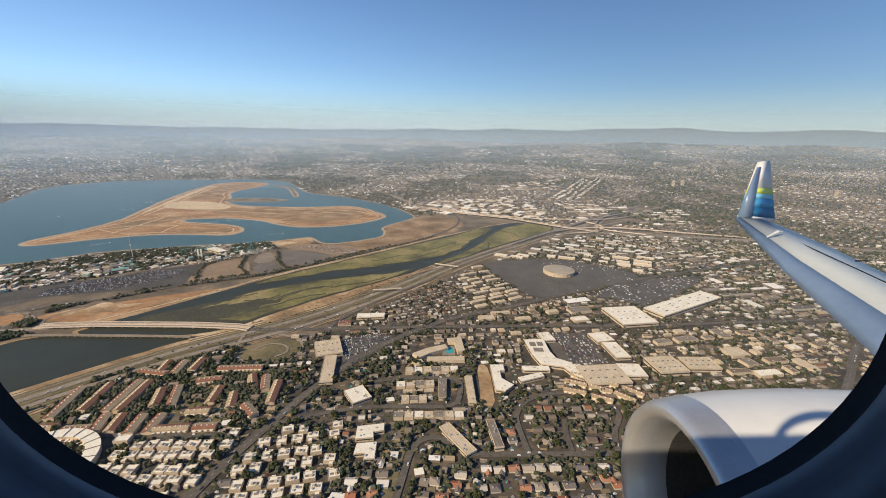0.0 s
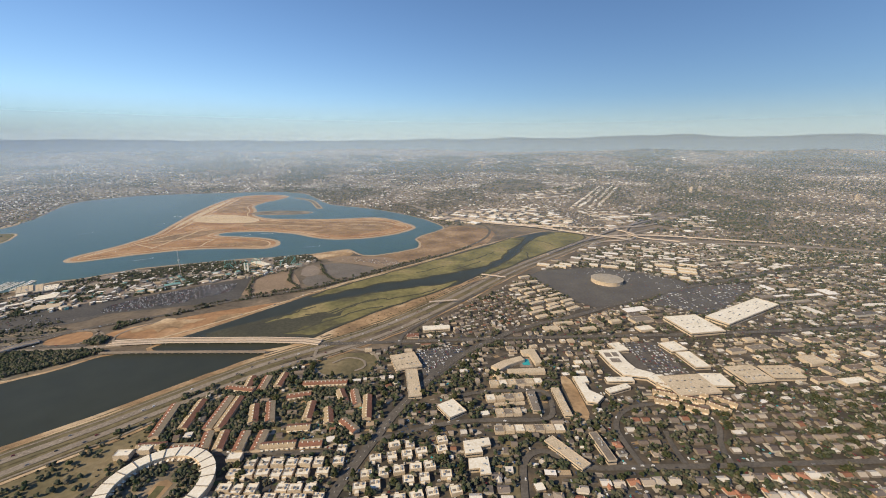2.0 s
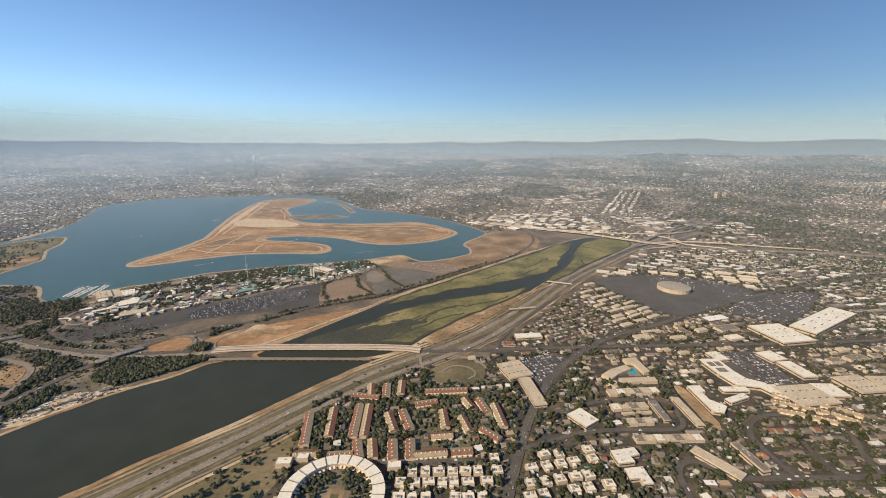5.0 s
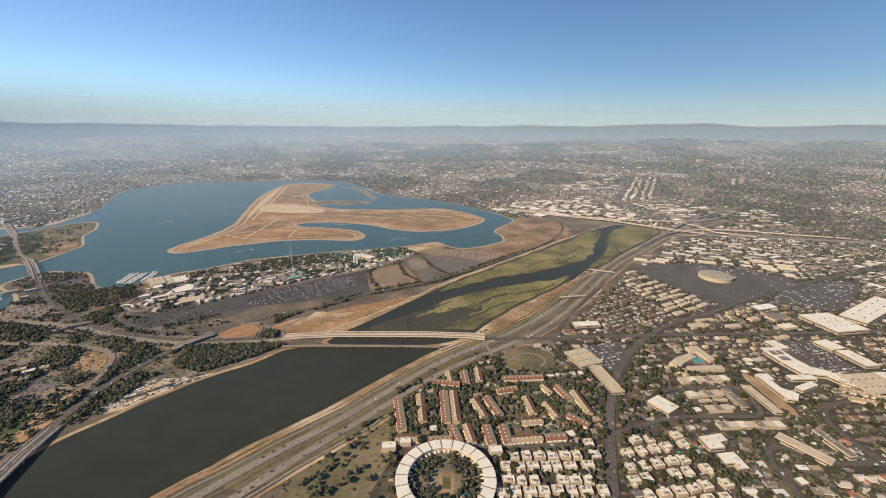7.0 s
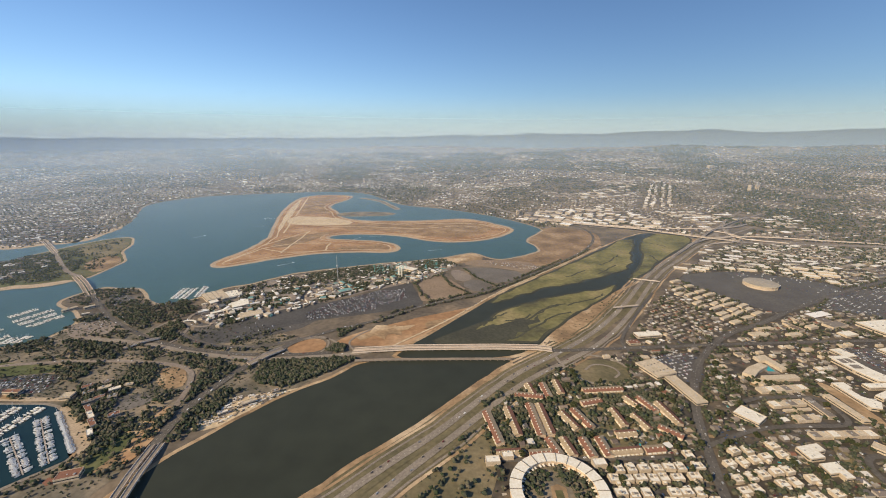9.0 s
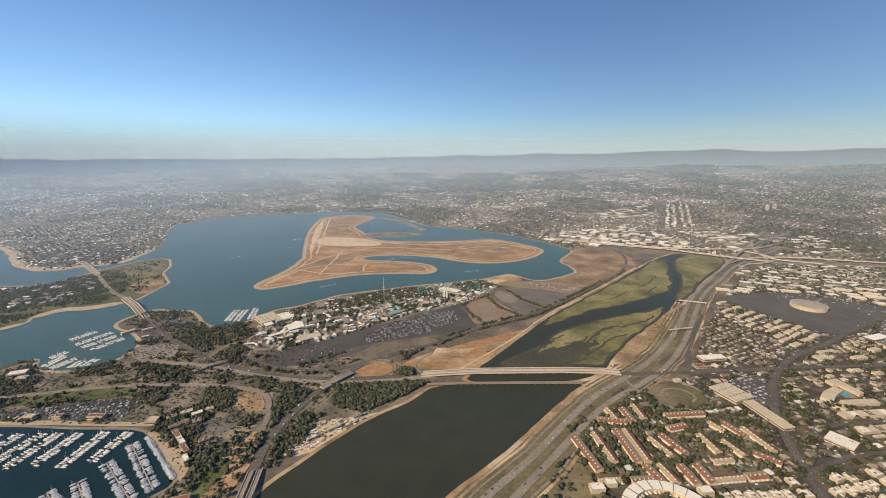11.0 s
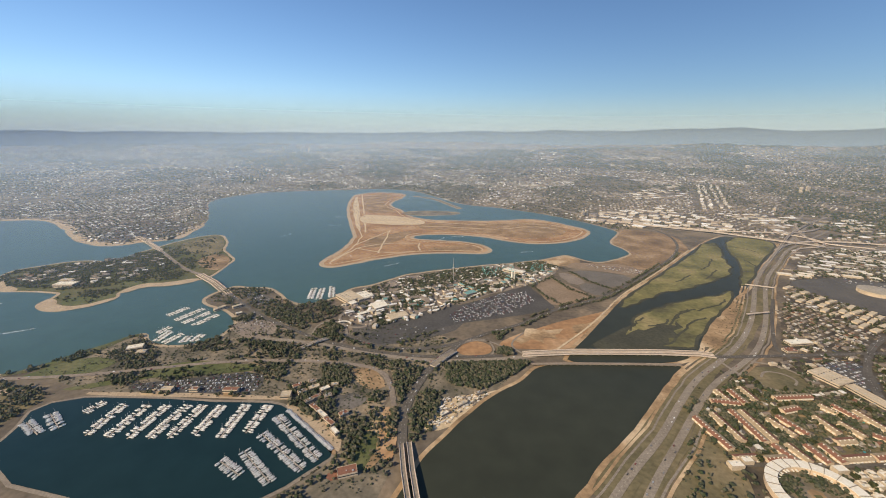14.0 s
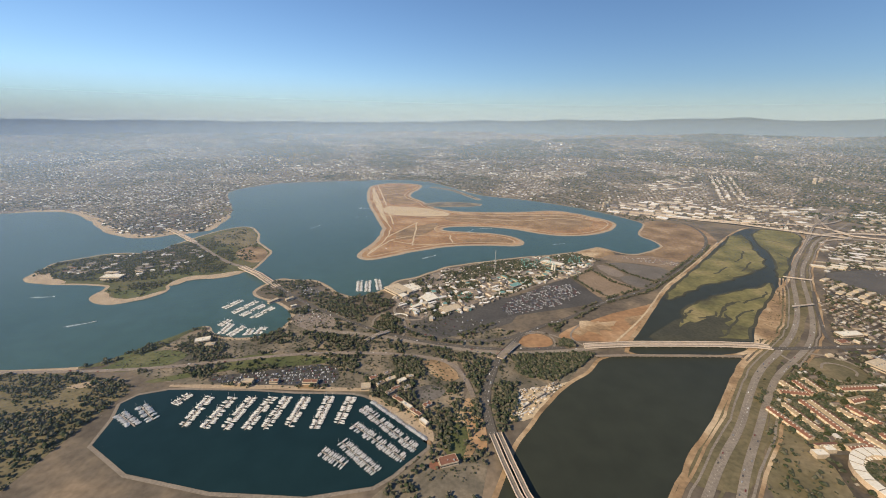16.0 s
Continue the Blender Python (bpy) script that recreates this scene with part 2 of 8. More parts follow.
def boxes(name, x, y, z, w, d, h, ang, mats, gable=0.0):
    """Many blocks in one mesh: walls take slot 0 and roofs slot 1. gable: the ridge's height over the eaves."""
    x, y, z, w, d, h, ang = (np.broadcast_to(np.asarray(a, float), np.shape(x)) for a in (x, y, z, w, d, h, ang))
    n = len(x)
    c, s = np.cos(ang), np.sin(ang)
    cols = []
    for (u, v, k) in ((-1, -1, 0), (1, -1, 0), (1, 1, 0), (-1, 1, 0), (-1, -1, 1), (1, -1, 1), (1, 1, 1), (-1, 1, 1)):
        lx, ly = u * w / 2, v * d / 2
        cols.append(np.stack([x + c * lx - s * ly, y + s * lx + c * ly, z + k * h], 1))
    if gable:
        for u in (-1, 1):
            lx = u * w / 2
            cols.append(np.stack([x + c * lx, y + s * lx, z + h + gable * d / 2], 1))
    k = len(cols)
    verts = np.stack(cols, 1).reshape(-1, 3)
    one = [(0, 1, 5, 4), (1, 2, 6, 5), (2, 3, 7, 6), (3, 0, 4, 7)]
    idx = [0, 0, 0, 0]
    if gable:
        quads = one + [(4, 5, 9, 8), (6, 7, 8, 9)]
        idx += [1, 1]
        tris = [(5, 6, 9), (7, 4, 8)]
    else:
        quads = one + [(4, 5, 6, 7)]
        idx += [1]
        tris = []
    base = (np.arange(n) * k)[:, None, None]
    q = (base + np.array(quads)[None]).reshape(-1, 4)
    me = bpy.data.meshes.new(name)
    t = (base + np.array(tris)[None]).reshape(-1, 3) if tris else np.zeros((0, 3), int)
    me.vertices.add(len(verts))
    me.vertices.foreach_set("co", verts.astype(np.float32).ravel())
    loops = np.concatenate([q.ravel(), t.ravel()]).astype(np.int32)
    me.loops.add(len(loops))
    me.loops.foreach_set("vertex_index", loops)
    nf = len(q) + len(t)
    me.polygons.add(nf)
    start = np.concatenate([np.arange(len(q)) * 4, len(q) * 4 + np.arange(len(t)) * 3]).astype(np.int32)
    me.polygons.foreach_set("loop_start", start)
    me.polygons.foreach_set("material_index", np.concatenate([np.tile(idx, n), np.zeros(len(t), int)]).astype(np.int32))
    for m in mats:
        me.materials.append(m)
    me.polygons.foreach_set("use_smooth", np.zeros(len(me.polygons), dtype=bool))
    me.update(calc_edges=True)
    return me


def blobs(name, x, y, z, r, hgt, mats, rng, sides=5):
    """Many small leafy clumps in one mesh, each an uneven two-ring cap."""
    n = len(x)
    rings = []
    for rr, zz in ((0.62, 0.12), (1.0, 0.5), (0.6, 0.88)):
        for k in range(sides):
            a = 2 * np.pi * (k + rng.random(n) * 0.7) / sides
            q = rr * r * (0.65 + 0.7 * rng.random(n))
            rings.append(np.stack([x + q * np.cos(a), y + q * np.sin(a), z + hgt * (zz + 0.2 * (rng.random(n) - 0.5))], 1))
    rings.append(np.stack([x, y, z + hgt], 1))
    verts = np.stack(rings, 1).reshape(-1, 3)
    k = 3 * sides + 1
    quads, tris = [], []
    for i in range(sides):
        j = (i + 1) % sides
        quads += [(i, j, sides + j, sides + i), (sides + i, sides + j, 2 * sides + j, 2 * sides + i)]
        tris += [(2 * sides + i, 2 * sides + j, 3 * sides)]
    base = (np.arange(n) * k)[:, None, None]
    q = (base + np.array(quads)[None]).reshape(-1, 4)
    t = (base + np.array(tris)[None]).reshape(-1, 3)
    me = bpy.data.meshes.new(name)
    me.vertices.add(len(verts))
    me.vertices.foreach_set("co", verts.astype(np.float32).ravel())
    loops = np.concatenate([q.ravel(), t.ravel()]).astype(np.int32)
    me.loops.add(len(loops))
    me.loops.foreach_set("vertex_index", loops)
    me.polygons.add(len(q) + len(t))
    me.polygons.foreach_set("loop_start", np.concatenate([np.arange(len(q)) * 4, len(q) * 4 + np.arange(len(t)) * 3]).astype(np.int32))
    for m in mats:
        me.materials.append(m)
    me.polygons.foreach_set("use_smooth", np.zeros(len(me.polygons), dtype=bool))
    me.update(calc_edges=True)
    return me


# ---- plan of the shores ----
BAY_S = [(-1500, 240), (-1040, 294), (-946, 301), (-924, 317), (-910, 346), (-893, 368), (-875, 393), (-862, 397), (-847, 378), (-806, 367), (-773, 385), (-772, 410), (-776, 437), (-798, 460), (-829, 477), (-861, 493), (-863, 522), (-850, 542), (-840, 562), (-818, 553), (-783, 558), (-756, 533), (-727, 500), (-703, 490), (-668, 525), (-656, 558), (-622, 580), (-600, 608), (-567, 638), (-505, 664), (-428, 695), (-347, 717), (-285, 759), (-264, 772), (-234, 728), (-203, 723), (-171, 747), (-132, 781), (-129, 819), (-144, 864), (-129, 905), (-88, 963), (-79, 1000), (-100, 1037)]
BAY_N = [(-137, 1105), (-171, 1149), (-237, 1221), (-347, 1309), (-476, 1362), (-544, 1479), (-599, 1572), (-674, 1693), (-828, 1747), (-1056, 1668), (-1184, 1620), (-1284, 1577), (-1308, 1528), (-1358, 1451), (-1354, 1325), (-1294, 1233), (-1198, 1080), (-1153, 975), (-1139, 863), (-1150, 826), (-1187, 814), (-1213, 779), (-1260, 776), (-1353, 826), (-1459, 919), (-1579, 1003), (-1657, 1018), (-1717, 999), (-1753, 960), (-2000, 820)]
FIESTA_W = [(-741, 675), (-740, 703), (-726, 757), (-722, 837), (-725, 888), (-753, 974), (-802, 1113), (-850, 1294), (-884, 1472), (-882, 1573), (-833, 1625), (-739, 1619), (-701, 1576), (-707, 1476), (-731, 1385), (-717, 1296), (-673, 1239), (-644, 1142), (-572, 1085), (-492, 1084), (-412, 1083), (-329, 1105), (-268, 1125), (-223, 1083), (-178, 1031)]
FIESTA_E = [(-159, 1000), (-166, 957), (-198, 911), (-234, 882), (-286, 858), (-337, 860), (-383, 887), (-432, 921), (-500, 932), (-570, 927), (-597, 908), (-603, 886), (-589, 867), (-530, 861), (-479, 854), (-437, 829), (-418, 790), (-430, 769), (-474, 770), (-521, 771), (-568, 764), (-625, 736), (-666, 704), (-695, 678), (-718, 663)]
SPIT = [(-661, 1202), (-591, 1237), (-484, 1218), (-484, 1182), (-572, 1157), (-645, 1159)]
PALE = [(-780, 1156), (-664, 1141), (-629, 1111), (-571, 1070), (-586, 1026), (-662, 1020), (-724, 1029), (-759, 1055)]
VAC = [(-1240, 535), (-1242, 550), (-1248, 574), (-1259, 607), (-1232, 634), (-1203, 662), (-1160, 668), (-1135, 650), (-1120, 681), (-1131, 714), (-1117, 764), (-1108, 810), (-1092, 851), (-1067, 879), (-1033, 865), (-994, 804), (-975, 752), (-938, 715), (-918, 694), (-914, 664), (-908, 617), (-909, 589), (-937, 569), (-960, 560), (-990, 563), (-1001, 538), (-1002, 514), (-991, 504), (-997, 483), (-1014, 463), (-1030, 453), (-1059, 458), (-1077, 475), (-1076, 493), (-1080, 512), (-1093, 518), (-1129, 518), (-1171, 516), (-1212, 520)]
MARINA = [(-849, 234), (-858, 253), (-851, 265), (-828, 274), (-813, 275), (-748, 276), (-710, 274), (-657, 275), (-644, 272), (-634, 266), (-611, 246), (-592, 230), (-582, 220), (-582, 214), (-587, 208), (-596, 198), (-605, 187), (-617, 177), (-661, 167), (-727, 168), (-795, 180), (-842, 205)]
BASIN = [(-372, 355), (-400, 348), (-412, 335), (-425, 318), (-442, 304), (-459, 287), (-471, 273), (-484, 260), (-494, 243), (-506, 224), (-517, 204), (-540, 150), (-610, 40), (-500, 20), (-440, 140), (-400, 191), (-382, 213), (-360, 236), (-341, 255), (-312, 285), (-287, 312), (-252, 348), (-247, 361)]
CHAN = [(-372, 355), (-357, 381), (-305, 449), (-235, 547), (-190, 595), (-138, 650), (-63, 732), (16, 822), (108, 918), (183, 972), (267, 908), (154, 788), (58, 686), (-8, 606), (-68, 552), (-111, 507), (-165, 450), (-196, 413), (-210, 388), (-247, 361)]
MARSH_N = [(-258, 501), (-235, 538), (-191, 587), (-139, 641), (-65, 720), (12, 808), (107, 907), (85, 842), (50, 776), (29, 712), (5, 676), (-47, 632), (-119, 591), (-175, 563), (-219, 532)]
MARSH_S = [(-285, 418), (-262, 446), (-235, 483), (-188, 517), (-127, 547), (-72, 569), (-46, 586), (-83, 540), (-138, 484), (-180, 439), (-206, 402), (-240, 396)]
MARSH_E = [(110, 864), (163, 922), (200, 949), (254, 907), (160, 801), (62, 696), (4, 626), (-29, 597), (23, 670), (64, 744)]

bay_line = ragged(smooth(BAY_S + BAY_N), 4)
fiesta_line = ragged(smooth(FIESTA_W + FIESTA_E), 4)
vac_line = ragged(smooth(VAC), 3)
spit_line = smooth(SPIT)
basin_line, chan_line, marina_line = ragged(smooth(BASIN), 3), ragged(smooth(CHAN), 2), MARINA
in_bay, in_fiesta, in_vac = inside(bay_line), inside(fiesta_line), inside(vac_line)
in_basin, in_chan, in_marina = inside(basin_line), inside(chan_line), inside(marina_line)


def in_water(x, y):
    return in_bay(x, y) | in_basin(x, y) | in_chan(x, y) | in_marina(x, y)


# ---- ground: one sheet, flat by the shore, rising into mesas and far hills ----
def rise(x, y):
    """Height of the land."""
    x, y = np.asarray(x, float), np.asarray(y, float)
    far = np.hypot(x + 290, y)
    u = np.clip((far - 1900) / 2950, 0, 1)
    # rim shaped to fit the camera's horizon: over the eye inland, at eye level seaward
    bowl = 206 * u ** 1.5 + (52 + 62 * np.clip((x + 290) / np.maximum(far, 1), -0.8, 0.8)) * u ** 3
    mesa = np.clip((y - 1250 - 0.15 * np.abs(x)) / 500, 0, 1) * np.clip((x + 100) / 500, 0, 1) * 14
    ridge = 40 * np.exp(-((x - 2370) / 260) ** 2 - ((y - 4350) / 220) ** 2) + 22 * np.exp(-((x - 1800) / 500) ** 2 - ((y - 4400) / 200) ** 2)
    return bowl + mesa * (1 - u) + ridge


def axis(a, b, fine0, fine1, step, coarse):
    return sorted(set(np.round(np.concatenate([np.arange(a, fine0, coarse), np.arange(fine0, fine1, step), np.arange(fine1, b + 1, coarse)]), 1)))


gx, gy = axis(-4900, 4900, -4900, 4900, 140, 140), axis(-600, 4900, -600, 4900, 110, 110)
XX, YY = np.meshgrid(gx, gy)
ZZ = rise(XX, YY)
bumps = np.array([[noise.fractal((a * 0.0016, b * 0.0016, 0.3), 1.0, 2.0, 4) for a in gx] for b in gy])
ZZ = ZZ + bumps * 26 * np.clip((np.hypot(XX + 290, YY) - 2100) / 1800, 0, 1)
verts = np.stack([XX.ravel(), YY.ravel(), ZZ.ravel()], 1).tolist()
W = len(gx)
faces = [(j * W + i, j * W + i + 1, (j + 1) * W + i + 1, (j + 1) * W + i) for j in range(len(gy) - 1) for i in range(W - 1)]
ground = tagged(new("ground", mesh_from("ground", verts, faces, [M_LAND])), "dry tan and grey city ground rising to far hills", "ground", kind="structure")
for p in ground.data.polygons:
    p.use_smooth = True
gx_a, gy_a = np.array(gx), np.array(gy)


def ground_z(x, y):
    """Height of the sheet itself, between its corners."""
    x, y = np.asarray(x, float), np.asarray(y, float)
    i = np.clip(np.searchsorted(gx_a, x) - 1, 0, len(gx) - 2)
    j = np.clip(np.searchsorted(gy_a, y) - 1, 0, len(gy) - 2)
    u, v = (x - gx_a[i]) / (gx_a[i + 1] - gx_a[i]), (y - gy_a[j]) / (gy_a[j + 1] - gy_a[j])
    return (ZZ[j, i] * (1 - u) + ZZ[j, i + 1] * u) * (1 - v) + (ZZ[j + 1, i] * (1 - u) + ZZ[j + 1, i + 1] * u) * v


sheet("beach", grown(bay_line, 5), 0.25, M_SAND, "pale sand beach ringing the bay")
sheet("water_bay", bay_line, 0.40, M_BAY, "blue bay water with light ripples", category="water")
sheet("beach", grown(fiesta_line, 9), 0.55, M_SAND, "pale sand beach round the bare island", skirt=0.1)
sheet("island_ground", fiesta_line, 0.75, M_ISLE, "bare dry orange island of sand and scrub", skirt=0.1)
sheet("beach", grown(spit_line, 4), 0.55, M_SAND, "pale sand edge of a low islet")
sheet("sandbar", spit_line, 0.66, M_SCRUB, "low dark scrubby islet in the bay", skirt=0.1)
v, f = ribbon(smooth([(-660, 1540), (-620, 1515), (-565, 1460), (-510, 1340), (-482, 1280)], closed=False), 20, 0.6)
tagged(new("beach", mesh_from("beach", v, f, [M_SAND])), "pale sand edge of a narrow spit", "beach", kind="structure")
v, f = ribbon(smooth([(-655, 1537), (-618, 1513), (-565, 1458), (-511, 1342), (-486, 1290)], closed=False), 11, 0.7)
tagged(new("sandbar", mesh_from("sandbar", v, f, [M_SCRUB])), "narrow scrubby spit in the bay", "sandbar", kind="structure")
sheet("graded_ground", ragged(smooth(PALE), 6), 0.9, M_PALE, "graded pale sand field on the island")
sheet("beach", grown(vac_line, 5), 0.55, M_SAND, "pale sand beach round the green island", skirt=0.1)
sheet("island_ground", vac_line, 0.75, M_GRASS, "resort island with lawns and dry grass", skirt=0.1)
sheet("bank", grown(basin_line, 4), 0.2, M_DIRT, "tan rubble bank of the estuary")
sheet("water_basin", basin_line, 0.36, M_RIVER, "dark still estuary water", category="water")
sheet("bank", grown(chan_line, 5), 0.22, M_DIRT, "tan levee bank along the river")
sheet("water_channel", chan_line, 0.40, M_RIVER, "dark shallow river channel", category="water")
for outline in (MARSH_N, MARSH_S, MARSH_E):
    sheet("marsh_mud", grown(ragged(smooth(outline), 7, 0.05), 4), 0.5, M_MUD, "dark mud edging the salt marsh")
    sheet("marsh", ragged(smooth(outline), 7, 0.05), 0.62, M_MARSH, "olive green salt marsh flat")
sheet("quay", grown(marina_line, 3), 0.2, M_CONC, "pale concrete quay round the marina")
sheet("water_marina", marina_line, 0.36, M_BASIN, "dark green sheltered marina water", category="water")

# ---- open ground and car parks ----
GROUNDS = [
    ("scrub_ground", [(-910, 308), (-891, 365), (-855, 390), (-790, 450), (-732, 494), (-630, 379), (-564, 357), (-547, 288), (-571, 205), (-578, 222), (-636, 279), (-828, 280)], M_SCRUB, "brown scrubby park ground"),
    ("scrub_ground", [(-1060, 285), (-940, 296), (-862, 280), (-866, 240), (-870, 130), (-1060, 130)], M_VERGE, "brown scrubby spit beside the marina"),
    ("scrub_ground", [(-580, 210), (-560, 270), (-536, 250), (-532, 215), (-545, 150), (-640, 140), (-612, 172)], M_SCRUB, "brown scrub beside the marina road"),
    ("scrub_ground", [(-640, 405), (-560, 445), (-480, 395), (-420, 352), (-440, 312), (-520, 235), (-560, 240), (-545, 300), (-560, 350)], M_SCRUB, "brown scrub between ramps"),
    ("meadow", [(-350, 178), (-300, 243), (-284, 262), (-262, 300), (-240, 322), (-236, 335), (-283, 290), (-276, 181), (-330, 140)], M_VERGE, "dry green park meadow"),
    ("levee", [(-400, 188), (-382, 209), (-341, 250), (-287, 306), (-252, 344), (-215, 375), (-160, 440), (-100, 505), (0, 600), (20, 585), (-80, 475), (-160, 395), (-240, 322), (-300, 245), (-350, 180)], M_VERGE, "dry olive levee strip along the freeway"),
    ("meadow", [(-191, 335), (-181, 354), (-159, 363), (-134, 356), (-135, 332), (-146, 318), (-172, 316), (-188, 320)], M_VERGE, "olive grass inside a ramp loop"),
    ("dirt_field", [(-440, 384), (-433, 405), (-398, 430), (-362, 453), (-309, 479), (-266, 503), (-305, 451), (-338, 406), (-358, 384)], M_ISLE, "bare tan dirt field beside the river"),
    ("dirt_field", [(-488, 376), (-483, 389), (-468, 400), (-455, 398), (-446, 388), (-447, 375), (-457, 368), (-479, 367)], M_ISLE, "reddish dirt oval inside a ramp"),
    ("dirt_field", [(-234, 720), (-203, 715), (-168, 743), (-127, 781), (-124, 819), (-139, 864), (-124, 905), (-83, 963), (-74, 1000), (-40, 1020), (0, 1000), (40, 960), (35, 900), (10, 820), (-31, 756), (-100, 690), (-150, 680), (-220, 705)], M_FIELD, "dry brown field at the bay's end"),
    ("dirt_yard", [(-519, 247), (-498, 290), (-453, 301), (-419, 321), (-452, 284), (-495, 248)], M_PALE, "pale sandy work yard by the estuary"),
    ("park_ground", [(-657, 508), (-638, 554), (-604, 588), (-567, 624), (-495, 658), (-406, 696), (-325, 719), (-294, 680), (-360, 595), (-453, 537), (-526, 468), (-565, 448), (-593, 423), (-625, 445)], M_LOTPALE, "paved walks of a marine theme park"),
    ("car_park", [(-628, 442), (-600, 430), (-565, 450), (-500, 474), (-470, 440), (-545, 385), (-604, 392)], M_LOT, "grey asphalt outer car park"),
    ("car_park", [(-608, 393), (-580, 431), (-547, 466), (-507, 507), (-478, 502), (-371, 595), (-368, 570), (-343, 506), (-364, 490), (-424, 466), (-495, 441), (-525, 417), (-553, 394), (-577, 381)], M_LOTDARK, "dark asphalt car park full of cars"),
    ("car_park", [(-360, 601), (-323, 631), (-275, 542), (-331, 509), (-357, 518)], M_LOTTAN, "empty pale overflow car park"),
    ("car_park", [(-295, 587), (-269, 612), (-237, 576), (-270, 544)], M_LOTGREY, "empty grey car park with lines of trees"),
    ("car_park", [(-313, 649), (-295, 659), (-269, 614), (-297, 589)], M_LOTPALE, "empty pale car park with lines of trees"),
    ("car_park", [(-287, 663), (-260, 674), (-171, 641), (-230, 582), (-265, 615)], M_LOTGREY, "wide empty grey car park with faint lines"),
    ("sand_point", [(-329, 727), (-285, 755), (-264, 766), (-242, 725), (-273, 696), (-327, 692)], M_DIRT, "sandy point beside the bay"),
    ("car_park", [(-266, 717), (-228, 716), (-171, 713), (-148, 672), (-169, 645), (-258, 679), (-291, 688)], M_LOTTAN, "pale boat trailer park beside the bay"),
    ("car_park", [(57, 630), (155, 660), (209, 652), (284, 604), (292, 574), (231, 534), (125, 481), (104, 502), (77, 563)], M_LOT, "wide grey car park round the arena"),
    ("car_park", [(111, 388), (157, 393), (150, 343), (155, 321), (110, 322), (104, 370)], M_ASPH, "dark car park full of cars at a mall"),
    ("car_park", [(188, 500), (265, 560), (399, 592), (317, 513), (245, 462), (226, 484)], M_LOT, "car park beside big stores"),
    ("car_park", [(-103, 364), (-54, 379), (-46, 361), (-83, 309)], M_LOT, "car park beside a supermarket"),
    ("lawn", [(-949, 300), (-933, 318), (-910, 348), (-888, 382), (-873, 394), (-860, 392), (-875, 384), (-882, 365), (-885, 346), (-904, 323), (-925, 306)], M_GRASS, "green waterside lawn"),
]
for k, (nm, outline, m, label) in enumerate(GROUNDS):
    sheet(nm, ragged(smooth(outline, times=1), 2), 0.08 + 0.008 * k, m, label)
in_lots = [inside(g[1]) for g in GROUNDS if g[0] in ("car_park", "dirt_field", "dirt_yard", "meadow", "park_ground", "scrub_ground", "levee", "lawn")]

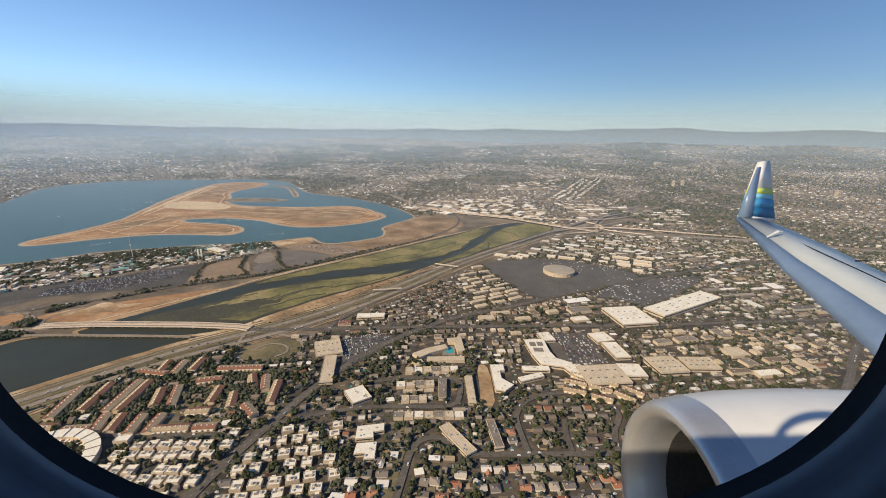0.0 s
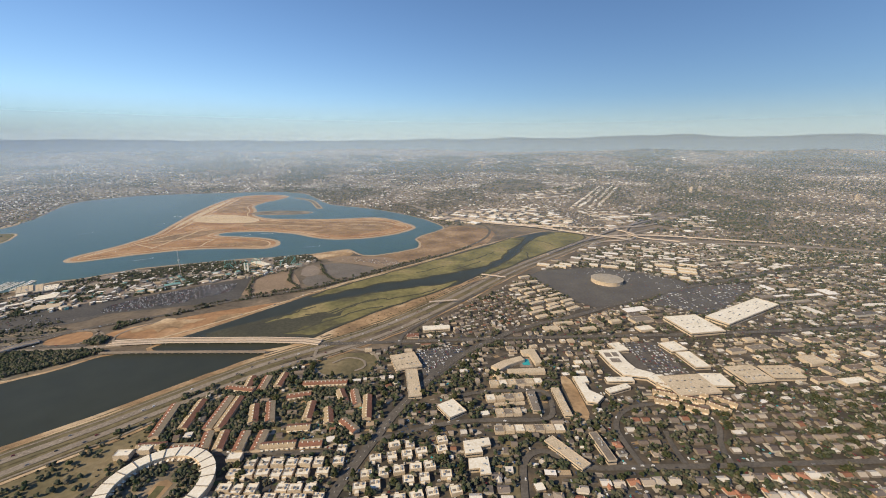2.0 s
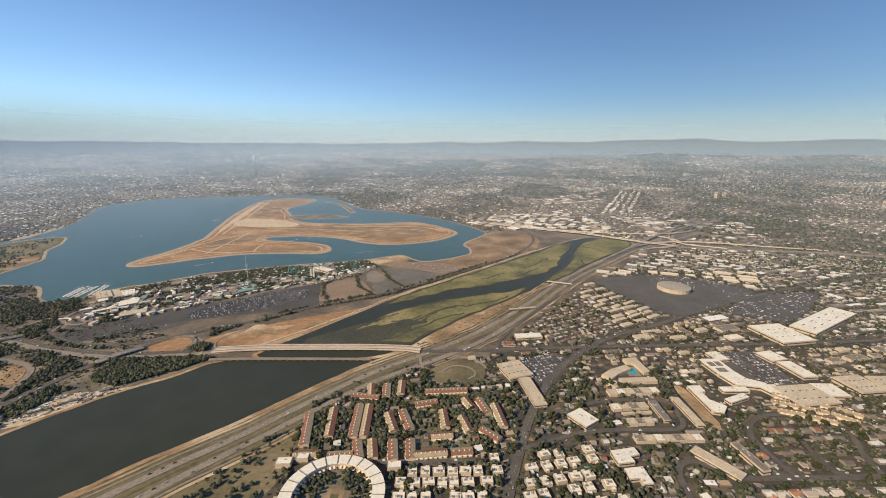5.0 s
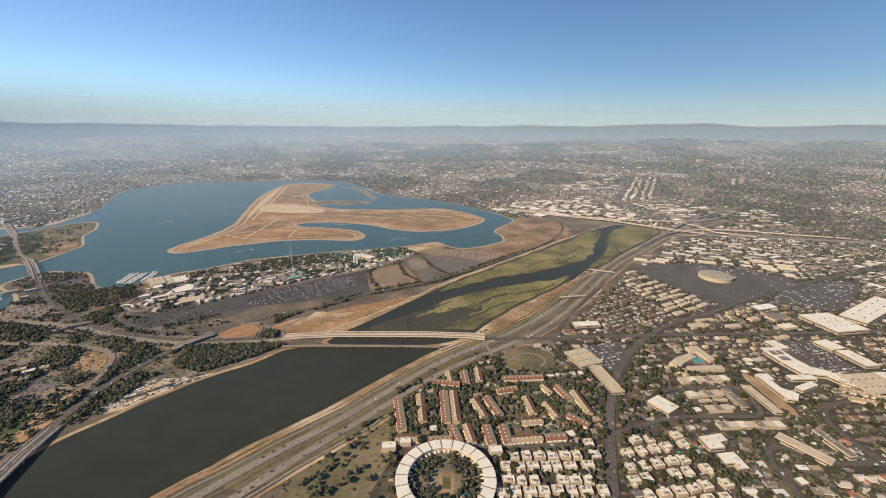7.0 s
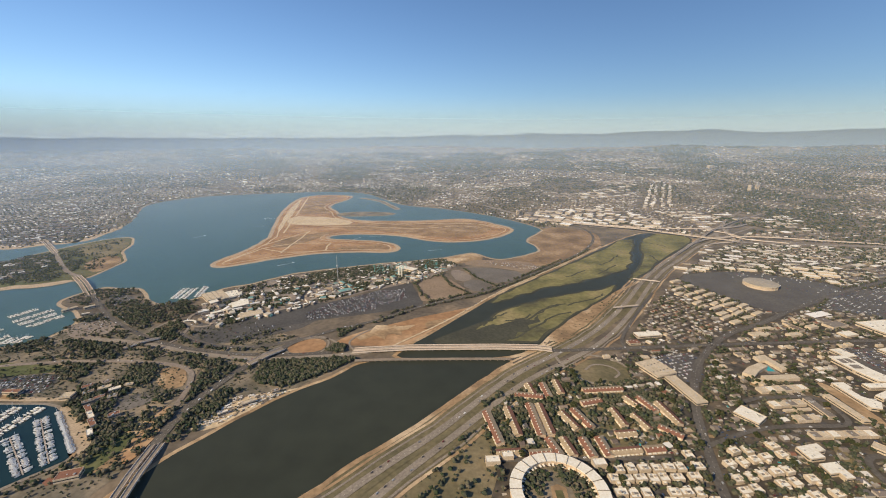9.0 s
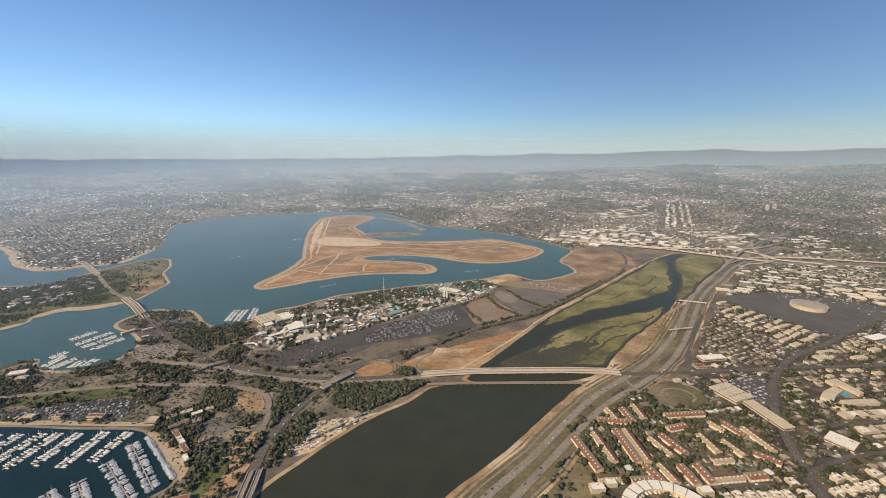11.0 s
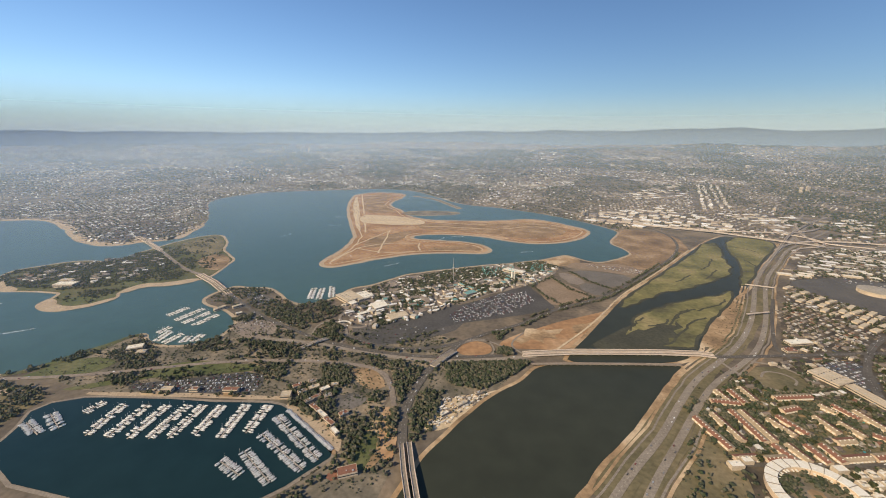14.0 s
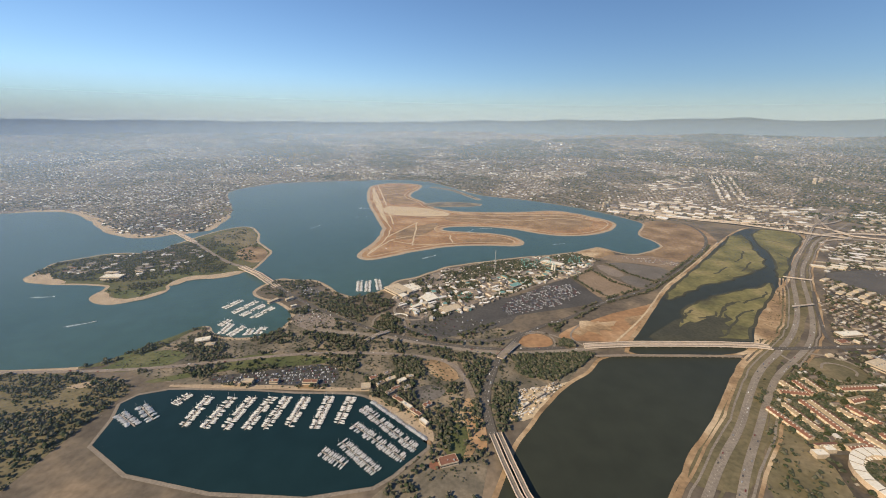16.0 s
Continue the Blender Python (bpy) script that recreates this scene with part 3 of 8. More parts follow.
# ---- roads ----
ROADS = [
    ("freeway", [(-450, 108), (-392, 173), (-358, 211), (-321, 246), (-284, 290), (-246, 332), (-199, 369), (-153, 408), (-105, 461), (-56, 526), (-8, 596), (45, 664), (143, 770), (246, 872), (287, 910), (488, 1112), (728, 1299)], 6.2, M_CONC, "pale concrete freeway carriageway"),
    ("freeway", [(-420, 108), (-368, 174), (-342, 206), (-308, 243), (-271, 285), (-232, 326), (-180, 363), (-140, 396), (-93, 451), (-43, 520), (10, 598), (68, 671), (137, 740), (215, 828), (290, 888), (500, 1050)], 5.8, M_CONC, "pale concrete freeway carriageway"),
    ("freeway", [(-197, 1374), (-85, 1159), (13, 1057), (152, 984), (248, 900), (320, 868), (492, 845), (639, 835), (900, 740), (1500, 600)], 14, M_CONC, "wide concrete interstate"),
    ("ramp", [(806, 1466), (505, 1173), (342, 972), (300, 890), (333, 860)], 8, M_CONC, "curving freeway ramp"),
    ("ramp", [(440, 1060), (370, 980), (360, 920), (420, 870), (520, 860)], 6, M_CONC, "curving freeway ramp"),
    ("road", [(-631, 412), (-579, 380), (-527, 376), (-486, 391), (-449, 421), (-403, 447), (-350, 496), (-268, 543), (-208, 597), (-98, 714), (-25, 801), (26, 906), (33, 1012), (-19, 1082), (-105, 1140)], 6, M_ASPH, "tree-lined asphalt road"),
    ("dirt_track", [(-372, 385), (-310, 453), (-240, 550), (-195, 598), (-143, 653), (-68, 735), (10, 824)], 2.5, M_PALE, "pale dirt track on the levee"),
    ("road", [(-720, 392), (-675, 388), (-615, 375), (-584, 366), (-548, 357), (-504, 353), (-472, 356), (-429, 362), (-398, 370)], 7, M_CONC, "pale concrete road to the bridge"),
    ("road", [(-216, 380), (-193, 377), (-114, 385), (10, 397), (196, 410), (330, 425), (520, 450)], 6, M_ASPH, "straight asphalt boulevard"),
    ("road", [(-140, 150), (-138, 177), (-132, 200), (-118, 240), (-103, 280), (-74, 333), (-47, 367), (10, 420), (78, 451), (159, 502), (254, 552), (349, 596), (480, 649), (800, 740)], 7, M_ASPH, "wide asphalt avenue"),
    ("road", [(-1209, 837), (-1098, 744), (-970, 628), (-925, 606)], 7, M_LOTPALE, "pale road across the resort island"),
    ("road", [(-836, 528), (-748, 450), (-675, 406), (-640, 388), (-596, 373), (-548, 364), (-500, 360), (-436, 368)], 6, M_ASPH, "asphalt parkway"),
    ("road", [(-480, 400), (-487, 386), (-508, 354), (-523, 316), (-532, 280), (-532, 250), (-528, 224)], 8, M_ASPH, "dark divided road"),
    ("road", [(-1100, 288), (-980, 294), (-878, 304), (-801, 323), (-747, 338), (-676, 347), (-600, 344), (-564, 333), (-549, 304), (-543, 276)], 5, M_LOTPALE, "pale park road"),
    ("road", [(-640, 480), (-645, 450), (-625, 425), (-600, 428), (-595, 450)], 4, M_CONC, "looping pale ramp"),
    ("road", [(-24, 172), (-20, 200), (-18, 218), (-12, 228), (-1, 232), (9, 225), (20, 216), (58, 218), (117, 221), (230, 228)], 4.4, M_ASPH, "curving residential asphalt street"),
    ("road", [(59, 219), (56, 243), (56, 257), (67, 275), (94, 286), (123, 283), (134, 266), (133, 257), (122, 241), (118, 222)], 4, M_ASPH, "looping residential street"),
    ("road", [(91, 253), (88, 237), (88, 222)], 3.6, M_ASPH, "short residential cul-de-sac"),
    ("road", [(-118, 376), (-118, 402), (-86, 448), (-48, 503), (-10, 552)], 4, M_ASPH, "frontage road beside the freeway"),
    ("road", [(-150, 226), (-285, 221)], 4, M_ASPH, "street beside a ring-shaped building"),
    ("road", [(-118, 238), (-75, 256), (-42, 262), (-12, 262), (13, 264), (17, 285), (16, 298), (9, 301), (-36, 299), (-56, 292)], 4.2, M_ASPH, "asphalt street round terraces"),
    ("road", [(230, 222), (330, 290), (420, 380), (520, 450), (560, 640)], 6, M_ASPH, "curving asphalt avenue"),
]
CORRIDOR = [(-450, 108), (-392, 173), (-358, 211), (-321, 246), (-284, 290), (-246, 332), (-199, 369), (-153, 408), (-105, 461), (-56, 526), (-8, 596), (45, 664), (143, 770), (246, 872), (287, 910)]
for off, wd, m, label in ((-17, 2.6, M_DIRT, "tan haul track beside the freeway"), (-12.5, 2.2, M_DIRT, "tan dirt strip beside the freeway"), (-8.0, 1.6, M_CONC, "pale shoulder beside the freeway"), (7.0, 2.0, M_VERGE, "olive median strip"), (19.0, 2.4, M_VERGE, "olive verge of the freeway"), (22.5, 1.8, M_CONC, "narrow frontage road"), (26.0, 2.6, M_DIRT, "tan verge of the frontage road")):
    v, f = ribbon(ragged(smooth(CORRIDOR, closed=False), 2.5, 0.04), wd, 0.40 + 0.002 * abs(off), 0.0, -off)
    tagged(new("road_strip", mesh_from("road_strip", v, f, [m])), label, "strip", kind="structure")
road_lines = []
for k, (nm, pts, wd, m, label) in enumerate(ROADS):
    line = smooth(pts, closed=False)
    road_lines.append((line, wd))
    zs = [(0.45 if label != "pale road across the resort island" else 0.80) + 0.01 * k + float(ground_z(x, y)) + (1.5 if y > 1500 else 0.25 * max(0, (y - 900) / 600)) for x, y in line]
    v, f = ribbon(line, wd, zs, 0.12)
    tagged(new(nm, mesh_from(nm, v, f, [m])), label, "road", kind="structure")

TRACKS = [[(-870, 1560), (-830, 1400), (-790, 1240), (-770, 1160)], [(-580, 1075), (-470, 1040), (-330, 1060), (-240, 1060), (-185, 1000)], [(-790, 1160), (-740, 1040), (-715, 930)]]
for tr in TRACKS:
    v, f = ribbon(smooth(tr, closed=False), 4.0, 0.95)
    tagged(new("dirt_track", mesh_from("dirt_track", v, f, [M_PALE])), "pale dirt track over the bare island", "track", kind="structure")

ring = ragged(smooth(FIESTA_W + FIESTA_E), 4)
ring = grown(ring, -11)
v, f = ribbon(ring + ring[:1], 2.6, 0.99)
tagged(new("dirt_track", mesh_from("dirt_track", v, f, [M_PALE])), "pale perimeter track round the bare island", "track", kind="structure")
M_DRYGRASS = mat("grey_brown_dry_grass", ((0.18, 0.112, 0.062), (0.28, 0.180, 0.098), (0.38, 0.262, 0.152)), 0.03, fine=9, contrast=0.4)
for outline, m, z_, label in (
    ([(-855, 1520), (-800, 1575), (-744, 1560), (-748, 1470), (-752, 1368), (-700, 1250), (-670, 1192), (-774, 1178), (-800, 1290)], M_DRYGRASS, 0.86, "grey-brown dry grass field on the island"),
    ([(-885, 1500), (-868, 1490), (-771, 1102), (-727, 930), (-741, 950), (-795, 1137)], M_PALE, 0.88, "pale worn sand strip along the island's shore"),
    ([(-602, 1048), (-488, 1066), (-359, 1068), (-250, 1090), (-200, 1020), (-230, 930), (-310, 885), (-380, 915), (-434, 945), (-520, 965), (-585, 975)], M_DRYGRASS, 0.86, "brown scrub field on the island's eastern arm"),
    ([(-330, 1000), (-270, 1040), (-225, 1010), (-250, 950), (-300, 930)], M_FIELD, 0.89, "darker scrub patch on the island's eastern arm"),
    ([(-700, 860), (-640, 930), (-600, 960), (-612, 880), (-650, 800), (-690, 790)], M_FIELD, 0.87, "reddish bare field between tracks"),
    ([(-560, 800), (-470, 835), (-430, 800), (-450, 780), (-540, 780)], M_DRYGRASS, 0.87, "dry grass on the island's southern arm"),
):
    sheet("island_field", ragged(smooth(outline), 7, 0.04), z_, m, label)
for tr in ([(-659, 954), (-654, 850), (-649, 753)], [(-660, 945), (-690, 870), (-712, 807)], [(-574, 838), (-571, 808), (-568, 778)], [(-703, 787), (-640, 755), (-560, 775)], [(-727, 690), (-712, 750), (-703, 787), (-660, 830), (-574, 838)], [(-480, 1000), (-380, 985), (-300, 1030), (-230, 1010)], [(-640, 1010), (-540, 1010), (-480, 1000)]):
    v, f = ribbon(ragged(smooth(tr, closed=False), 3, 0.05), 3.6, 0.97)
    tagged(new("dirt_track", mesh_from("dirt_track", v, f, [M_PALE])), "pale dirt track crossing the bare island", "track", kind="structure")

v, f = ribbon(ragged(smooth([(-1136, 860), (-1150, 828), (-1187, 815), (-1213, 781), (-1260, 778), (-1353, 828), (-1459, 921), (-1579, 1005), (-1657, 1020), (-1750, 985)], closed=False), 5), 26, 0.46)
tagged(new("beach", mesh_from("beach", v, f, [M_SAND])), "broad pale sand beach below the houses", "beach", kind="structure")


# ---- where nothing may be built: water, roads, open ground ----
CELL, GX0, GY0, GNX, GNY = 2.5, -1500.0, 90.0, 1320, 440
cx, cy = np.meshgrid(GX0 + CELL * (np.arange(GNX) + 0.5), GY0 + CELL * (np.arange(GNY) + 0.5), indexing="ij")
taken = in_water(cx, cy)
for line, wd in road_lines:
    taken |= near_line(line[::2] + [line[-1]], wd / 2 + 1.5)(cx, cy)
open_ground = np.zeros_like(taken)
for test in in_lots:
    open_ground |= test(cx, cy)
rng = np.random.default_rng(7)


def cells(x, y):
    return np.clip(((np.asarray(x) - GX0) / CELL).astype(int), 0, GNX - 1), np.clip(((np.asarray(y) - GY0) / CELL).astype(int), 0, GNY - 1)


def foot(x, y, w, d, a, pad=0.0):
    nu, nv = max(2, int((w + pad) / 2) + 1), max(2, int((d + pad) / 2) + 1)
    u, v = np.meshgrid(np.linspace(-(w + pad) / 2, (w + pad) / 2, nu), np.linspace(-(d + pad) / 2, (d + pad) / 2, nv))
    c, s = math.cos(a), math.sin(a)
    return cells(x + c * u - s * v, y + s * u + c * v)


def claim(x, y, w, d, a, pad=0.0, force=False, ground_free=False):
    """Take a plot if it is free."""
    i, j = foot(x, y, w, d, a, pad)
    if not force and (taken[i, j].any() or (not ground_free and open_ground[i, j].any())):
        return False
    taken[i, j] = True
    return True


def plots(outline, ang, lw, ld, street, block=9):
    """Plots in back-to-back rows along streets, within an outline."""
    px, py = np.array(outline, float).T
    mx, my, r = px.mean(), py.mean(), max(np.ptp(px), np.ptp(py)) * 0.75
    a = radians(ang)
    c, s = math.cos(a), math.sin(a)
    out = []
    v = -r
    row = 0
    while v < r:
        u, k = -r + rng.random() * lw, 0
        while u < r:
            out.append((mx + c * u - s * v, my + s * u + c * v, a + (math.pi if row % 2 else 0)))
            u += lw
            k += 1
            if k % block == 0:
                u += street
        v += ld + (street if row % 2 else 0)
        row += 1
    out = np.array(out)
    keep = inside(outline)(out[:, 0], out[:, 1])
    return out[keep]


def scatter(outline, n, clump=0.0, grain=0.03, avoid=True):
    px, py = np.array(outline, float).T
    x, y = rng.uniform(px.min(), px.max(), n), rng.uniform(py.min(), py.max(), n)
    k = inside(outline)(x, y)
    x, y = x[k], y[k]
    if clump:
        g = np.array([noise.noise((a_ * grain, b_ * grain, 2.2)) for a_, b_ in zip(x, y)])
        k = rng.random(len(x)) < np.clip(0.5 + g * clump, 0, 1)
        x, y = x[k], y[k]
    if avoid:
        i, j = cells(x, y)
        k = ~taken[i, j] & ~((avoid == 2) & open_ground[i, j])
        x, y = x[k], y[k]
    return np.stack([x, y], 1)


# ---- buildings: kinds ----
M_HWALL = mat("painted_house_walls", ((0.46, 0.39, 0.31), (0.55, 0.49, 0.41), (0.36, 0.28, 0.215), (0.64, 0.60, 0.54), (0.40, 0.35, 0.31)), 0.6, pick="object")
M_HROOF = mat("house_roof_shingles", ((0.30, 0.25, 0.20), (0.18, 0.15, 0.13), (0.42, 0.37, 0.31), (0.31, 0.125, 0.07), (0.58, 0.54, 0.48), (0.24, 0.20, 0.17), (0.36, 0.30, 0.24), (0.15, 0.13, 0.12), (0.37, 0.175, 0.105), (0.50, 0.44, 0.37)), 0.8, pick="object", bump=0.3)
M_CROOF = mat("brown_condo_roof", ((0.155, 0.115, 0.085), (0.21, 0.16, 0.12)), 0.3, bump=0.3)
M_TILE = mat("terracotta_roof_slope", ((0.19, 0.088, 0.058), (0.26, 0.128, 0.084)), 0.4, bump=0.3)
M_CTAN = mat("tan_roof_shingles", ((0.30, 0.225, 0.14), (0.41, 0.32, 0.21)), 0.3, bump=0.3)
M_CWALL = mat("warm_stucco", ((0.50, 0.37, 0.25), (0.58, 0.45, 0.33)), 0.4)
M_WHITE = mat("white_membrane_roof", ((0.66, 0.60, 0.49), (0.78, 0.73, 0.62)), 0.10, fine=6)
M_TANROOF = mat("tan_gravel_roof", ((0.44, 0.36, 0.25), (0.58, 0.48, 0.35)), 0.12, fine=8)
M_GREYROOF = mat("grey_gravel_roof", ((0.17, 0.145, 0.12), (0.25, 0.215, 0.175)), 0.12, fine=8)
M_BWALL = mat("tilt_up_concrete_wall", ((0.40, 0.32, 0.235), (0.52, 0.43, 0.32)), 0.2)
M_GLASSD = mat("dark_window_glass", ((0.03, 0.035, 0.04), (0.06, 0.065, 0.07)), 0.5, rough=0.15, spec=0.5)
M_UNIT = mat("grey_roof_machinery", ((0.38, 0.37, 0.35), (0.50, 0.49, 0.47)), 0.7, rough=0.5, metal=0.3)


def block_bm(w, d, h, z=0.0, x=0.0, y=0.0, bevel=0.0):
    bm = bmesh.new()
    bmesh.ops.create_cube(bm, size=1.0, matrix=Matrix.Translation((x, y, z + h / 2)) @ Matrix.Diagonal((w, d, h, 1)))
    if bevel:
        bmesh.ops.bevel(bm, geom=bm.edges[:], offset=bevel, segments=1, affect='EDGES')
    return bm


def add_block(bm, w, d, h, z, x=0.0, y=0.0):
    bmesh.ops.create_cube(bm, size=1.0, matrix=Matrix.Translation((x, y, z + h / 2)) @ Matrix.Diagonal((w, d, h, 1)))
    return bm


def gable_bm(w, d, z, rise_, over=0.35, hip=0.0, thick=0.12, x=0.0, y=0.0):
    """A pitched roof with eaves; hip draws the ridge's ends in."""
    bm = bmesh.new()
    a, b = w / 2 + over, d / 2 + over
    rings = []
    for dz in (0.0, -thick):
        q = [bm.verts.new((x + u, y + v, z + dz)) for u, v in ((-a, -b), (a, -b), (a, b), (-a, b))]
        q += [bm.verts.new((x + s * (a - hip), y, z + rise_ + dz)) for s in (-1, 1)]
        rings.append(q)
    t, u = rings
    for f in ((0, 1, 5, 4), (2, 3, 4, 5), (1, 2, 5), (3, 0, 4)):
        bm.faces.new([t[i] for i in f])
        bm.faces.new([u[i] for i in reversed(f)])
    for i in range(4):
        j = (i + 1) % 4
        bm.faces.new([t[j], t[i], u[i], u[j]])
    return bm


def band_bm(w, d, h):
    """One glazed strip round a storey, set just proud of the walls."""
    return block_bm(w + 0.08, d + 0.08, h * 0.26, h * 0.45)


def make_house(w, d, h, pitch, style):
    root = new("house")
    part("body", block_bm(w, d, h), M_HWALL, root)
    part("roof", gable_bm(w, d, h, pitch, hip=(0.5 * d if style == 1 else 0.0)), M_HROOF, root)
    if style == 2:
        part("wing", block_bm(w * 0.45, d * 0.7, h * 0.95, 0, w * 0.2, -d * 0.7), M_HWALL, root)
        bm = gable_bm(d * 0.7 + 0.6, w * 0.45, h * 0.95, pitch * 0.8)
        bmesh.ops.transform(bm, matrix=Matrix.Translation((w * 0.2, -d * 0.7, 0)) @ Matrix.Rotation(math.pi / 2, 4, 'Z'), verts=bm.verts)
        part("wing_roof", bm, M_HROOF, root)
    part("chimney", block_bm(0.5, 0.5, pitch + 0.5, h + 0.2, w * 0.28, d * 0.15), M_CWALL, root)
    return tagged(root, "small stucco house with a pitched shingle roof", "house", "houses of the hillside streets")


def make_flat(w, d, h, wall, roof, name, label, category, group, units=3, seed=0, glazed=False, parapet=True):
    """A flat-roofed building: walls, recessed roof, parapet, windows and roof machinery."""
    r = random.Random(seed)
    root = new(name)
    part("body", block_bm(w, d, h - 0.05), wall, root)
    part("roof", block_bm(w - 0.5, d - 0.5, 0.18, h - 0.06), roof, root)
    if not parapet:
        return tagged(root, label, category, group)
    bm = bmesh.new()
    for sx, sy, lw_, ld_ in ((0, -1, w, 0.25), (0, 1, w, 0.25), (-1, 0, 0.25, d - 0.5), (1, 0, 0.25, d - 0.5)):
        add_block(bm, lw_, ld_, 0.4, h - 0.05, sx * (w / 2 - 0.125), sy * (d / 2 - 0.125))
    part("parapet", bm, wall, root)
    if glazed:
        part("window_band", band_bm(w, d, h), M_GLASSD, root)
    for _ in range(units):
        s = r.uniform(0.6, 1.5)
        part("roof_unit", block_bm(s, s * r.uniform(0.7, 1.4), r.uniform(0.4, 0.9), h + 0.1, r.uniform(-0.38, 0.38) * w, r.uniform(-0.38, 0.38) * d, 0.06), M_UNIT, root)
    if glazed and w * d > 500:
        for q in range(10):
            part("skylight", block_bm(w * 0.05, 0.9, 0.2, h + 0.12, (-0.36 + 0.18 * (q % 5)) * w, (-0.2 + 0.4 * (q // 5)) * d), M_GLASSD, root)
    return tagged(root, label, category, group)


# ---- the large buildings ----
BIG = [
    ("store", (187.7, 449.1), (229.5, 456.9), (182.8, 402.5), 4.1, M_WHITE, "broad white-roofed store with pine trees beside it"),
    ("store", (238.6, 451.8), (342.4, 513.9), (256.1, 431.5), 4.5, M_WHITE, "very long white-roofed warehouse store"),
    ("store", (118, 319.7), (156, 324.6), (124.8, 292.4), 3.8, M_TANROOF, "large cream-roofed store at the mall"),
    ("store", (157.8, 365.5), (172.5, 367.4), (155.8, 336.1), 3.0, M_WHITE, "white-roofed shop with a red front"),
    ("store", (150, 384.1), (168.6, 389), (155.8, 366.4), 3.0, M_WHITE, "white-roofed shop beside the boulevard"),
    ("store", (97.1, 382.1), (109.8, 385), (101, 365.5), 3.0, M_WHITE, "white-roofed corner shop beside a boulevard"),
    ("office_building", (186.3, 336.5), (213.4, 340.3), (181.4, 310.3), 4.5, M_TANROOF, "tan flat-roofed office block with a courtyard"),
    ("office_building", (219.4, 340.2), (248.6, 341.1), (213.5, 320.7), 3.8, M_TANROOF, "tan flat-roofed office block beside a car park"),
    ("store", (-123.1, 349.9), (-100.6, 358.6), (-109.4, 325.4), 3.4, M_TANROOF, "broad tan-roofed supermarket beside an avenue"),
    ("store", (-75.4, 275.3), (-62.6, 284.1), (-58.7, 264.5), 3.0, M_WHITE, "white-roofed shop at a junction"),
    ("store", (156.4, 326.4), (176.9, 326.4), (158.4, 306.9), 3.4, M_WHITE, "white-roofed store standing behind the mall"),
    ("apartment_building", (33.3, 246.3), (39.2, 247.2), (32.3, 218.9), 3.4, M_GREYROOF, "long grey-roofed apartment block"),
    ("apartment_building", (0.1, 238.1), (6.9, 243), (21.6, 214.6), 3.0, M_TANROOF, "long tan-roofed apartment block on a bend"),
    ("warehouse", (-647.1, 526.3), (-627.6, 541.9), (-632.5, 505.9), 3.8, M_WHITE, "cream-roofed hall of the theme park"),
    ("store", (-105.7, 326.3), (-95, 328.2), (-97.9, 286.1), 3.0, M_TANROOF, "narrow tan shopping strip"),
]
for k, (nm, a, b, c, h, roof, label) in enumerate(BIG):
    a, b, c = Vector(a), Vector(b), Vector(c)
    w, d = (b - a).length, abs((c - a).dot(Vector((-(b - a).y, (b - a).x)).normalized()))
    ang = math.atan2((b - a).y, (b - a).x)
    mid = a + ((b - a) + (c - a)) / 2
    side = (b - a).normalized()
    mid = a + side * w / 2 + Vector((side.y, -side.x)) * d / 2
    ob = make_flat(w, d, h, M_BWALL, roof, nm, label, nm.replace("_", " "), "large flat-roofed buildings", 4 + int(w * d / 220), k, True)
    ob.matrix_world = pose(mid.x, mid.y, 0, 0, 0, math.degrees(ang))
    claim(mid.x, mid.y, w, d, ang, 2, force=True)

def prism_bm(pts, z0, z1):
    """A body with the given outline."""
    if area(pts) < 0:
        pts = pts[::-1]
    bm = bmesh.new()
    low = [bm.verts.new((x_, y_, z0)) for x_, y_ in pts]
    top = [bm.verts.new((x_, y_, z1)) for x_, y_ in pts]
    bm.faces.new(top)
    bm.faces.new(low[::-1])
    for i_ in range(len(pts)):
        j_ = (i_ + 1) % len(pts)
        bm.faces.new([low[i_], low[j_], top[j_], top[i_]])
    return bm


